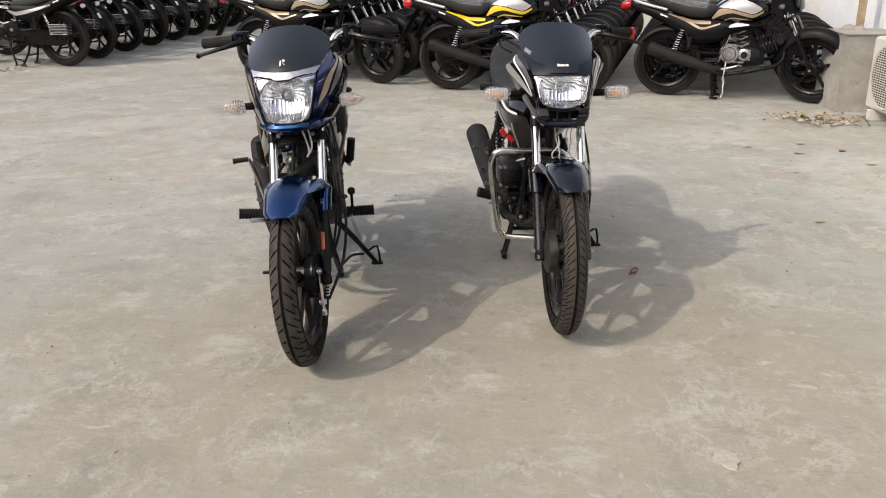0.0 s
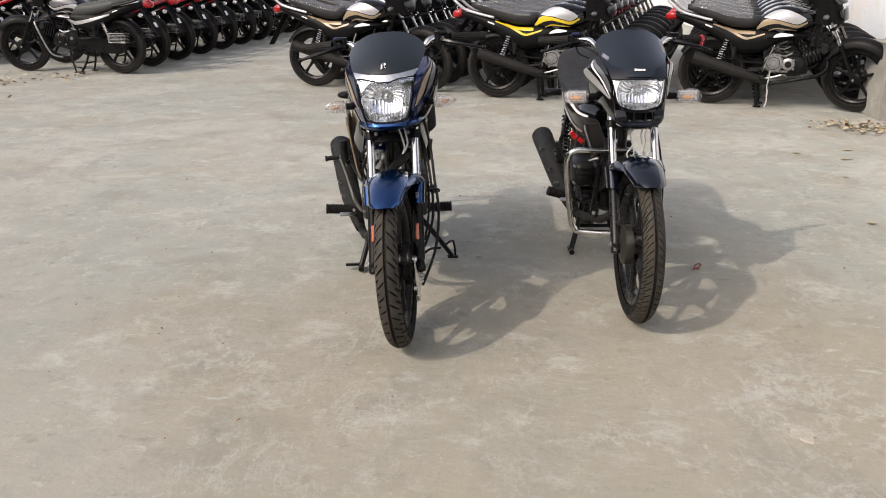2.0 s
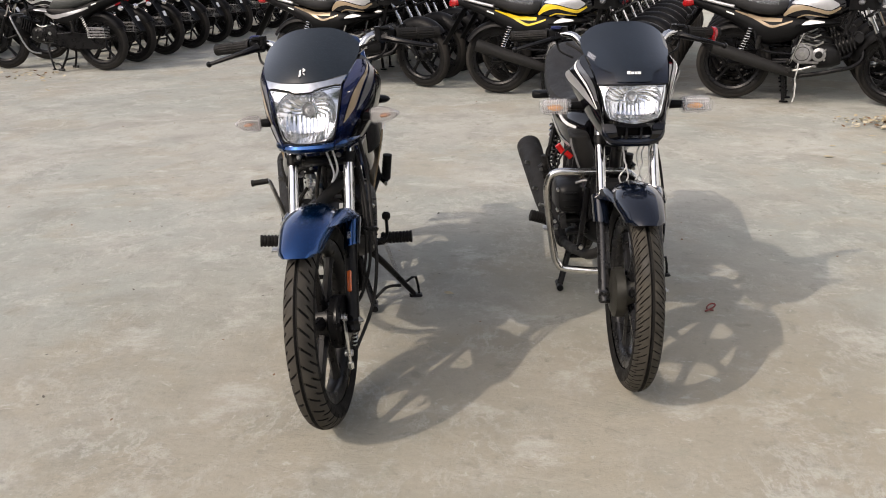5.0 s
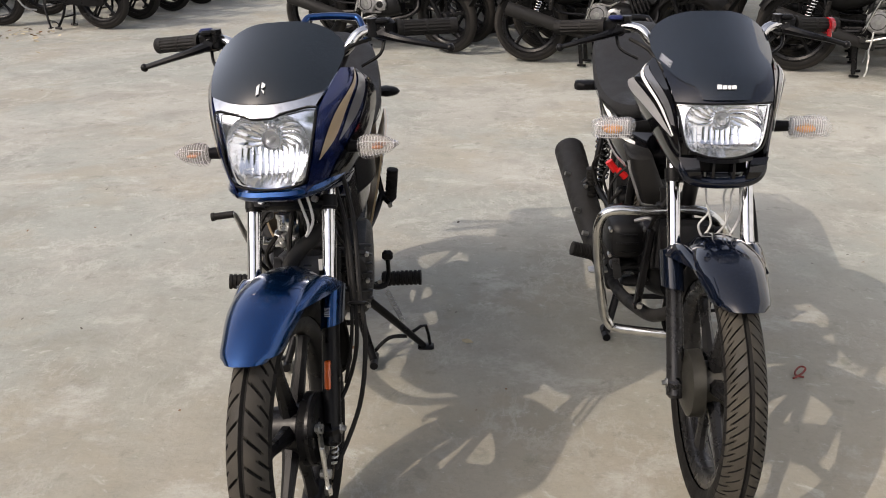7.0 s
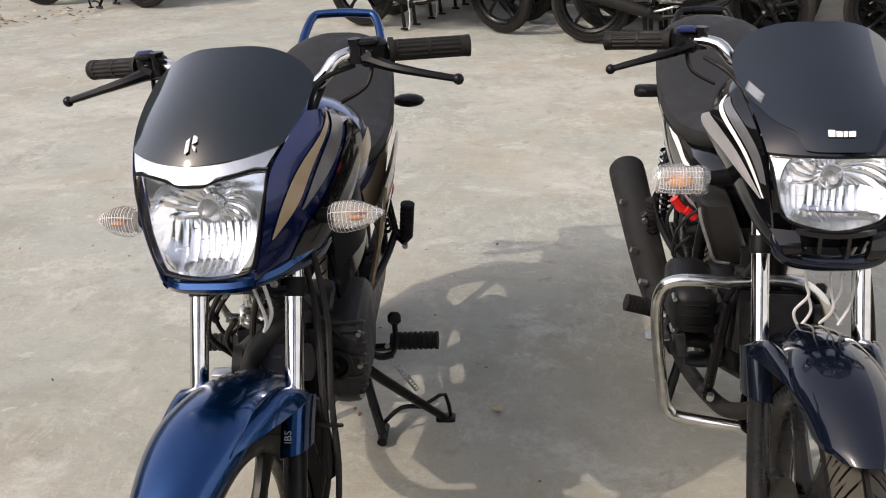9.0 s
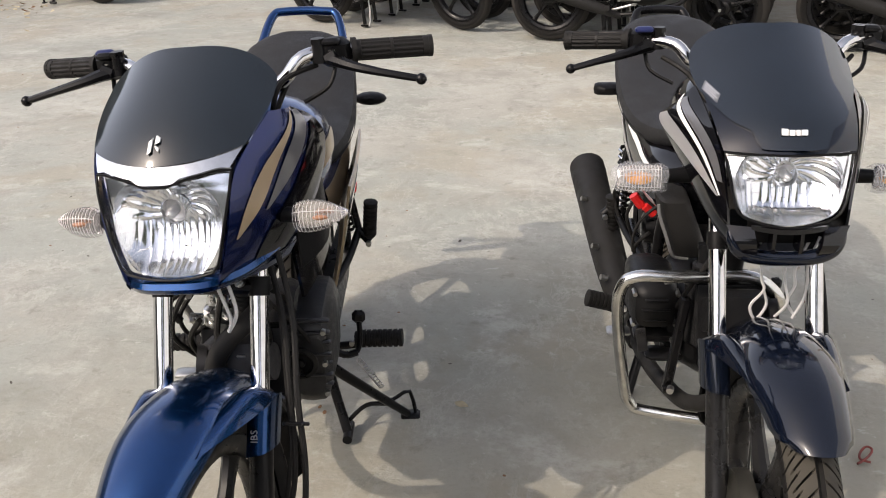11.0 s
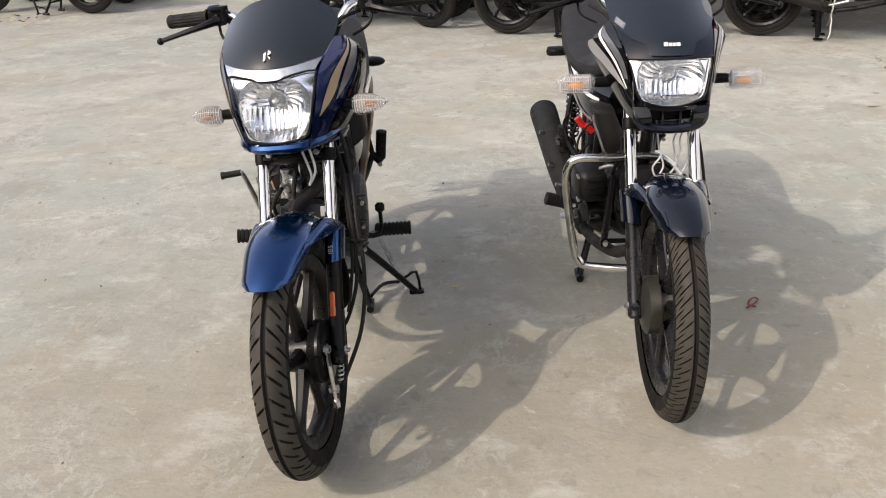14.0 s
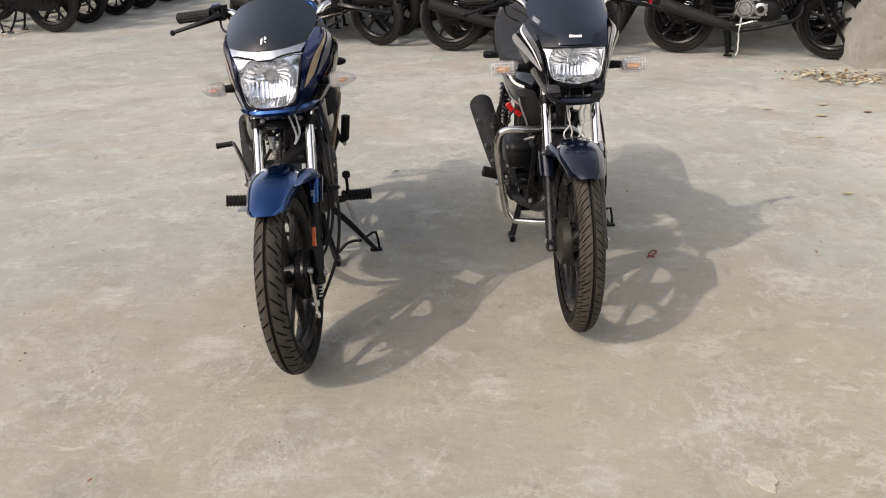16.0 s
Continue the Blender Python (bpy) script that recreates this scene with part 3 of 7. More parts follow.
def make_bars(bike, parts, fine, z_bar=1.03, y_bar=0.50, reach=0.345, lever_drop=0.02):
    """Handlebar with grips, switch boxes and levers."""
    half = [(0.0, 0.40, z_bar - 0.050), (0.06, 0.40, z_bar - 0.050), (0.118, 0.392, z_bar - 0.022), (0.150, 0.408, z_bar + 0.010),
            (0.20, 0.445, z_bar + 0.012), (0.26, y_bar - 0.03, z_bar + 0.006), (reach - 0.003, y_bar, z_bar)]
    pts = [(-x, y, z) for x, y, z in half[:0:-1]] + half
    bar = part("handlebar", Shape().tube(pts, 0.0115, 14 if fine else 8), CHROME, bike, "bent chrome handlebar")
    parts.append(bar)
    for sx in (1, -1):
        a = Vector((sx * 0.228, y_bar - 0.045, z_bar + 0.009))
        b = Vector((sx * reach, y_bar, z_bar))
        d = (b - a).normalized()
        if fine:
            up = Vector((0, 0, 1))
            out = d.cross(up).normalized()
            up = out.cross(d)
            rings = []
            for u, flute in ((0, 0), (0.09, 0), (0.095, 1), (0.455, 1), (0.46, 0), (0.50, 0), (0.505, 1), (0.875, 1), (0.88, 0), (1, 0)):
                rings.append([a.lerp(b, u) + (out * math.cos(2 * math.pi * k / 56) + up * math.sin(2 * math.pi * k / 56)) *
                              (0.0176 - 0.0018 * (flute and k % 4 in (2, 3))) for k in range(56)])
            g = Shape().loft(rings)
        else:
            g = ribbed(a, b, 0.0172, 5, 8, 0.03)
        g.tube([a - d * 0.003, a + d * 0.005], 0.022, 14 if fine else 8)
        g.tube([b - d * 0.006, b + d * 0.001], 0.0185, 14 if fine else 8)
        part("grip", g, SOFT_BLACK, bar, "fluted black rubber grip")
        c = a - d * 0.030
        sw = Shape().box(c, (0.052, 0.042, 0.046), 0.010, Matrix.Rotation(math.atan2(d.y, d.x), 3, "Z"))
        if fine:
            sw.box(c + Vector((0.0, -0.018, 0.020)), (0.030, 0.022, 0.012), 0.004)
            sw.tube([c + Vector((0, -0.01, -0.02)), c + Vector((-0.01 * sx, -0.03, -0.05)), c + Vector((-0.05 * sx, -0.05, -0.07))], 0.004, 6)
        part("switch_box", sw, BLACK_PLASTIC, bar)
        p0 = a + Vector((-sx * 0.028, -0.032, -0.006))
        tip = Vector((sx * (reach - 0.007), y_bar - 0.104, z_bar - 0.030))
        lev = Shape().tube([p0 + Vector((-sx * 0.018, 0.012, 0)), p0, Vector((sx * 0.240, y_bar - 0.098, z_bar - 0.006)),
                            Vector((sx * 0.290, y_bar - 0.106, z_bar - 0.017)), tip], [0.010, 0.012, 0.0085, 0.0068, 0.006], 8)
        lev.ball(tip + Vector((sx * 0.004, 0, -0.001)), 0.0095, 10)
        lever = part("lever", lev, BLACK_METAL, bar)
        if fine:
            part("pivot_bolt", Shape().tube([p0 + Vector((0, 0, 0.010)), p0 + Vector((0, 0, 0.016))], 0.0055, 8, 1), ZINC, lever)
        perch = Shape().tube([c + Vector((sx * 0.008, -0.02, 0)), p0 + Vector((-sx * 0.01, 0.002, 0))], [0.013, 0.012], 8, 1)
        if fine:
            perch.tube([c + Vector((-sx * 0.022, -0.018, -0.012)), c + Vector((-sx * 0.022, -0.018, 0.024))], [0.014, 0.0105], 10, 1)
            perch.tube([c + Vector((-sx * 0.022, -0.018, 0.018)), c + Vector((-sx * 0.022, -0.018, 0.027))], 0.0125, 6, 1)
        part("lever_bracket", perch, BLACK_METAL, bar)
        if fine:
            ad = p0 + Vector((-sx * 0.022, 0.010, 0.0))
            part("cable_adjuster", Shape().tube([ad, ad + Vector((-sx * 0.022, 0.006, -0.002))], 0.0058, 8, 1), ZINC, bar, "bright cable adjuster")
            part("cable_boot", Shape().tube([ad + Vector((-sx * 0.020, 0.006, -0.002)), ad + Vector((-sx * 0.050, 0.004, -0.014)),
                                             Vector((sx * 0.105, 0.360, z_bar - 0.070))], 0.0048, 7), SOFT_BLACK, bar)
    if fine:
        part("switch_button", Shape().box((-0.205, 0.428, z_bar + 0.034), (0.034, 0.018, 0.012), 0.004), BLUE_PLASTIC, bar, "small blue plastic tab")
    return bar


def make_fork(bike, parts, fine, low_mat, slider_top=0.325, low_r=0.021):
    seg = 16 if fine else 8
    for sx in (1, -1):
        x = sx * (0.083 if fine else 0.086)
        leg = Shape().tube([on_fork(-0.035, x), on_fork(-0.028, x), on_fork(0.03, x), on_fork(slider_top - 0.03, x),
                            on_fork(slider_top - 0.012, x), on_fork(slider_top, x)],
                           [low_r * 0.7, low_r, low_r * 0.95, low_r * 0.92, low_r * 1.12, low_r * 1.08], seg, 1)
        leg.box(on_fork(-0.006, x * 0.99), (0.040, 0.044, 0.050), 0.012)
        slider = part("fork_slider", leg, low_mat, bike)
        parts.append(slider)
        st = part("fork_tube", Shape().tube([on_fork(slider_top - 0.02, x), on_fork(0.70, x)], 0.0152, seg), CHROME, bike, "polished chrome fork tube")
        parts.append(st)
        clamp = part("fork_clamp", Shape().tube([on_fork(0.468, x), on_fork(0.492, x)], 0.0190, seg).tube([on_fork(0.461, x), on_fork(0.469, x)], 0.0172, seg),
             BLACK_PLASTIC, st)
        if fine:
            part("clamp_bolt", Shape().tube([on_fork(0.482, x - sx * 0.024, 0.004), on_fork(0.482, x - sx * 0.024, 0.026)], 0.0075, 8, 1).tube(
                [on_fork(0.482, x - sx * 0.024, 0.026), on_fork(0.482, x - sx * 0.024, 0.031)], 0.0045, 6, 1), ZINC, clamp, "bright clamp bolt")
            if low_mat is BLACK_METAL:
                part("reflector", Shape().box(on_fork(0.112, x - sx * 0.002, 0.021), (0.013, 0.010, 0.062), 0.003, Matrix.Rotation(-RAKE, 3, "X")), AMBER_REFLECTOR, slider, "amber side reflector")
        part("axle_nut", Shape().tube([on_fork(0, x + sx * 0.012), on_fork(0, x + sx * 0.022)], 0.012, 6, 1).tube(
            [on_fork(0, x + sx * 0.022), on_fork(0, x + sx * 0.030)], 0.006, 8, 1), STEEL, slider)
    yoke = Shape().box(on_fork(0.475, 0, -0.01), (0.19, 0.055, 0.022), 0.007, Matrix.Rotation(-RAKE, 3, "X"))
    yoke.tube([on_fork(0.54, 0, -0.045), on_fork(0.72, 0, -0.045)], 0.026, seg)
    yoke.box(on_fork(0.70, 0, -0.01), (0.20, 0.055, 0.022), 0.007, Matrix.Rotation(-RAKE, 3, "X"))
    parts.append(part("yoke", yoke, BLACK_METAL, bike))


def make_chassis(bike, fine, o):
    """Frame, engine, exhaust, swingarm, shocks, pegs and stands."""
    seg = 12 if fine else 8
    fr = Shape().tube([(0, 0.30, 0.90), (0, 0.36, 0.72), (0, 0.42, 0.50), (0, 0.44, 0.42)], 0.019, seg)
    fr.tube([(0, 0.31, 0.90), (0, 0.55, 0.78), (0, 0.75, 0.70)], 0.022, seg)
    for sx in (1, -1):
        fr.tube([(sx * 0.03, 0.62, 0.72), (sx * 0.09, 0.95, 0.66), (sx * 0.10, 1.25, 0.70), (sx * 0.07, 1.48, 0.74)], 0.013, seg)
        fr.tube([(sx * 0.06, 0.72, 0.72), (sx * 0.085, 0.76, 0.50), (sx * 0.085, 0.78, 0.30)], 0.014, seg)
    part("frame", fr, BLACK_METAL, bike)
    em = o["engine"]
    crank = body_loft([(0.41, 0.050, 0.385, 0.065), (0.47, 0.084, 0.385, 0.088), (0.58, 0.094, 0.385, 0.100), (0.70, 0.090, 0.395, 0.088), (0.78, 0.05, 0.405, 0.055)], 16, 3.2, 12)
    eng = part("engine", crank, em, bike, o["engine_label"])
    for sx in (1, -1):
        cover = Shape().spin([(0.0, 0.085), (sx * 0.02, 0.084), (sx * 0.032, 0.072), (sx * 0.036, 0.03), (sx * 0.037, 0.001)], (sx * 0.088, o.get("case_y", 0.52), 0.405), seg=24)
        cover.spin([(0.0, 0.055), (sx * 0.02, 0.054), (sx * 0.028, 0.04), (sx * 0.03, 0.001)], (sx * 0.088, o.get("small_y", 0.65), 0.40), seg=20)
        if not fine:
            for k in range(7):
                a = 0.5 + 2 * math.pi * k / 7
                y, z = o["case_y"] + 0.080 * math.cos(a), 0.405 + 0.080 * math.sin(a)
                cover.tube([(sx * 0.088, y, z), (sx * 0.122, y, z)], 0.009, 8, 1)
            cover.box((sx * 0.098, 0.64, 0.335), (0.03, 0.14, 0.02), 0.008)
        ec = part("engine_cover", cover, o.get("cover_metal", em), eng)
        if not fine:
            cy = o["case_y"]
            part("cover_groove", Shape().spin([(sx * 0.0345, 0.058), (sx * 0.0375, 0.057), (sx * 0.0375, 0.053), (sx * 0.0345, 0.052)], (sx * 0.088, cy, 0.405), seg=24), ENGINE_BLACK, ec)
            part("timing_plug", Shape().spin([(sx * 0.036, 0.020), (sx * 0.042, 0.018), (sx * 0.043, 0.001)], (sx * 0.088, cy, 0.405), seg=16), STEEL, ec)
            part("clutch_arm", Shape().tube([(sx * 0.118, cy - 0.02, 0.49), (sx * 0.124, cy - 0.09, 0.475), (sx * 0.12, cy - 0.15, 0.50)], 0.007, 6), STEEL, ec)
            part("small_cap", Shape().spin([(sx * 0.026, 0.030), (sx * 0.036, 0.028), (sx * 0.038, 0.001)], (sx * 0.088, o["small_y"], 0.40), seg=16), ENGINE_BLACK, ec)
            for y, z in ((0.53, 0.36), (0.53, 0.44), (0.60, 0.47), (0.61, 0.335)):
                part("cover_bolt", Shape().tube([(sx * 0.090, y, z), (sx * 0.118, y, z)], 0.008, 6, 1), STEEL, ec)
        if fine:
            for k in range(7):
                a = 2 * math.pi * k / 7
                part("cover_bolt", Shape().tube([(sx * 0.110, 0.52 + 0.075 * math.cos(a), 0.405 + 0.075 * math.sin(a)),
                                                 (sx * 0.121, 0.52 + 0.075 * math.cos(a), 0.405 + 0.075 * math.sin(a))], 0.005, 6, 1), STEEL, eng)
    part("cylinder", Shape().tube([(0, 0.45, 0.455), (0, 0.30, 0.525)], 0.052, 14), ENGINE_BLACK, eng)
    fins = 9 if fine else 5
    for k in range(fins):
        t = k / (fins - 1)
        c = Vector((0, lerp(0.44, 0.335, t), lerp(0.46, 0.51, t)))
        part("fin", Shape().box(c, (0.155, 0.007 if fine else 0.014, 0.130), 0.003, Matrix.Rotation(radians(-22), 3, "X")), ENGINE_BLACK, eng)
    head = Shape().box((-0.005, 0.300, 0.530), (0.110, 0.055, 0.105), 0.014, Matrix.Rotation(radians(-22), 3, "X"))
    head.tube([(-0.055, 0.295, 0.535), (-0.072, 0.293, 0.537)], 0.034, 16)
    head.tube([(0.050, 0.295, 0.535), (0.066, 0.293, 0.537)], 0.034, 16)
    part("cylinder_head", head, em, eng)
    carb = Shape().box((-0.055, 0.400, 0.575), (0.045, 0.045, 0.060), 0.012).tube([(-0.055, 0.40, 0.60), (-0.055, 0.402, 0.632)], 0.015, 12)
    carb.tube([(-0.055, 0.40, 0.628), (-0.055, 0.402, 0.638)], 0.018, 12).tube([(-0.080, 0.395, 0.57), (-0.105, 0.39, 0.575)], 0.010, 10).tube([(-0.03, 0.41, 0.58), (0.02, 0.46, 0.60)], 0.020, 12)
    part("carburettor", carb, ZINC if o.get("high_port") else em, bike)
    # exhaust
    if o.get("high_port"):
        way = [(0.050, 0.335, 0.632), (0.026, 0.288, 0.622), (-0.007, 0.264, 0.597), (-0.031, 0.262, 0.557), (-0.046, 0.282, 0.505), (-0.064, 0.310, 0.420), (-0.085, 0.40, 0.300), (-0.112, 0.56, 0.235), (-0.130, 0.72, 0.230)]
    else:
        way = [(0, 0.300, 0.490), (-0.010, 0.262, 0.450), (-0.035, 0.258, 0.370), (-0.078, 0.320, 0.312), (-0.108, 0.43, 0.285), (-0.124, 0.58, 0.250), (-0.132, 0.72, 0.230)]
    pipe = Shape().tube(way, 0.0175 if o.get("high_port") else 0.0175, seg, 6)
    part("exhaust_pipe", pipe, MUFFLER_BLACK if fine else BLACK_METAL, bike)
    muf = Shape().tube([(-0.130, 0.70, 0.222), (-0.145, 0.78, 0.250), (-0.160, 0.88, 0.285), (-0.178, 1.02, 0.330), (-0.211, 1.36, 0.438), (-0.212, 1.375, 0.443), (-0.212, 1.378, 0.444)],
                       [0.021, 0.030, 0.042, 0.047, 0.054, 0.052, 0.030], 22 if fine else 12, 3)
    mu = part("muffler", muf, MUFFLER_BLACK, bike, "matt black exhaust muffler")
    if fine:
        part("tail_pipe", Shape().tube([(-0.204, 1.37, 0.442), (-0.206, 1.40, 0.450)], 0.013, 12), BLACK_METAL, mu)
        for bx, y, z in ((-0.187, 0.98, 0.350), (-0.205, 1.18, 0.41), (-0.172, 0.86, 0.315)):
            part("shield_bolt", Shape().tube([(bx - 0.022, y, z + 0.01), (bx - 0.040, y - 0.004, z + 0.016)], 0.008, 6, 1), STEEL, mu)
    # swingarm, shocks, chain case
    sw = Shape()
    for sx in (1, -1):
        sw.tube([(sx * 0.075, 0.80, 0.33), (sx * 0.090, 1.0, 0.32), (sx * 0.085, WB + 0.03, RW)], 0.017, seg)
    part("swingarm", sw, BLACK_METAL, bike)
    for sx in (1, -1):
        top, low = Vector((sx * 0.128, 1.10, 0.635)), Vector((sx * 0.118, 1.205, 0.335))
        sh = Shape().tube([top, low], 0.010, 10)
        for q, rr in ((0.0, 0.016), (1.0, 0.016)):
            c = top.lerp(low, q)
            sh.tube([c + Vector((0.014, 0, 0)), c - Vector((0.014, 0, 0))], rr, 10)
        shock = part("shock_absorber", sh, BLACK_METAL, bike)
        turns, pts = 9, []
        d = (low - top).normalized()
        s1 = d.orthogonal().normalized()
        s2 = d.cross(s1)
        for k in range(turns * 8 + 1):
            a = 2 * math.pi * k / 8
            pts.append(top.lerp(low, 0.12 + 0.62 * k / (turns * 8)) + 0.023 * (math.cos(a) * s1 + math.sin(a) * s2))
        part("spring", Shape().tube(pts, 0.0048, 6, 1), o["spring"], shock)
    part("chain_case", Shape().plate([(0.70, 0.40), (0.80, 0.43), (1.15, 0.40), (1.30, 0.385), (1.36, 0.34), (1.34, 0.26), (1.22, 0.235), (0.95, 0.25), (0.75, 0.28), (0.69, 0.33)], 0.088, 0.112), BLACK_METAL, bike)
    # pegs
    pegbar = Shape().tube([(-0.20, 0.785, 0.285), (-0.14, 0.795, 0.262), (0.14, 0.795, 0.262), (0.20, 0.785, 0.285)], 0.010, seg)
    pb = part("peg_bar", pegbar, BLACK_METAL, bike)
    for sx in (1, -1):
        part("foot_peg", ribbed((sx * 0.165, 0.785, 0.286), (sx * o.get("peg", 0.268), 0.775, o.get("peg_z", 0.294)), 0.0225 if fine else 0.0195, 9 if fine else 3, 12 if fine else 8, 0.3), SOFT_BLACK, pb, "ribbed black rubber foot peg")
        if fine:
            part("peg_bolt", Shape().tube([(sx * 0.158, 0.764, 0.290), (sx * 0.158, 0.752, 0.290)], 0.0065, 8, 1), STEEL, pb)
        hang = Shape().tube([(sx * 0.105, 0.78, 0.40), (sx * 0.140, 0.96, 0.415), (sx * 0.165, 1.05, 0.46)], 0.010, seg).tube(
            [(sx * 0.165, 1.05, 0.46), (sx * 0.120, 1.10, 0.66)], 0.009, seg).tube([(sx * 0.160, 1.05, 0.462), (sx * 0.195, 1.038, 0.432)], 0.013, seg)
        hg = part("pillion_bracket", hang, BLACK_METAL, bike)
        if fine:
            part("peg_bolt", Shape().tube([(sx * 0.190, 1.030, 0.432), (sx * 0.190, 1.018, 0.430)], 0.0075, 8, 1), STEEL, hg)
        part("pillion_peg", ribbed((sx * (0.192 - o.get("pil", 0)), 1.045, 0.445 - 2 * o.get("pil", 0)), (sx * (0.200 - o.get("pil", 0)), 1.035, 0.545 - 2 * o.get("pil", 0)), 0.0185, 8 if fine else 3, 10, 0.3), SOFT_BLACK, hg)
    # gear and brake pedals, kick starter
    part("gear_lever", Shape().tube([(0.178, 0.66, 0.325), (0.186, 0.675, 0.345), (0.184, 0.69, 0.398)], 0.0062, 8).tube([(0.115, 0.66, 0.345), (0.150, 0.655, 0.322), (0.180, 0.66, 0.326)], 0.0085, 8).box((0.184, 0.690, 0.402), (0.030, 0.020, 0.030), 0.007), BLACK_METAL, bike)
    part("brake_pedal", Shape().tube([(-0.12, 0.84, 0.26), (-0.155, 0.74, 0.275), (-0.180, 0.62, 0.312)], 0.007 if fine else 0.009, 8).box((-0.192, 0.60, 0.318), (0.055, 0.035, 0.010), 0.003), STEEL, bike)
    if not o.get("kick", True):
        kick = None
    else:
        kick = part("kick_starter", Shape().tube([(-0.125, 0.80, 0.33), (-0.165, 0.78, 0.36), (-0.180, 0.73, 0.50), (-0.185, 0.70, 0.575)], [0.016, 0.012, 0.009, 0.008], 8), CHROME, bike) if not fine else part("kick_starter", Shape().tube([(-0.120, 0.69, 0.31), (-0.150, 0.66, 0.36), (-0.180, 0.61, 0.480), (-0.206, 0.60, 0.558), (-0.214, 0.60, 0.567)], [0.012, 0.010, 0.008, 0.007, 0.007], 8), STEEL, bike)
    if kick and fine:
        part("kick_rubber", Shape().tube([(-0.212, 0.60, 0.567), (-0.266, 0.60, 0.560)], 0.0095, 10).tube([(-0.262, 0.60, 0.5605), (-0.270, 0.60, 0.5595)], 0.0115, 10), SOFT_BLACK, kick)
    # stands
    cs = Shape()
    for sx in (1, -1):
        cs.tube([(sx * 0.070, 0.86, 0.245), (sx * 0.095, 0.83, 0.13), (sx * 0.132, 0.775, 0.014)], 0.0125, seg)
        cs.tube([(sx * 0.132, 0.745, 0.013), (sx * 0.134, 0.815, 0.013)], 0.0125, seg)
    cs.tube([(-0.10, 0.83, 0.12), (0.10, 0.83, 0.12)], 0.009, seg)
    if not fine and not o["red"]:
        cs = Shape().box((-0.10, 0.82, 0.14), (0.014, 0.03, 0.24), 0.004, Matrix.Rotation(radians(-6), 3, "X")).box((-0.11, 0.80, 0.012), (0.03, 0.07, 0.016), 0.004)
        cs.tube([(-0.10, 0.83, 0.20), (0.10, 0.83, 0.20)], 0.009, seg)
        cs.box((0.10, 0.82, 0.14), (0.014, 0.03, 0.24), 0.004, Matrix.Rotation(radians(-6), 3, "X")).box((0.11, 0.80, 0.012), (0.03, 0.07, 0.016), 0.004)
    part("centre_stand", cs, BLACK_METAL, bike)
    if o.get("side_stand", True):
        ss = Shape().tube([(0.120, 0.66, 0.285), (0.185, 0.70, 0.203), (0.285, 0.805, 0.048)], [0.013, 0.012, 0.0095], seg, 3)
        ss.box((0.292, 0.812, 0.040), (0.05, 0.035, 0.012), 0.004)
        ss.tube([(0.305, 0.815, 0.046), (0.292, 0.80, 0.120), (0.262, 0.795, 0.108), (0.240, 0.785, 0.100)], 0.005, 8, 2)
        ss.tube([(0.235, 0.79, 0.090), (0.18, 0.80, 0.080), (0.13, 0.80, 0.03)], 0.006, 8)
        part("side_stand", ss, BLACK_METAL, bike)
        coil = [(0.182 + 0.042 * k / 84 + 0.007 * math.cos(k * 0.8), 0.66 + 0.13 * k / 84, 0.305 - 0.165 * k / 84 + 0.007 * math.sin(k * 0.8)) for k in range(84)]
        if fine:
            part("stand_spring", Shape().tube(coil, 0.0017, 5, 1), STEEL, bike)


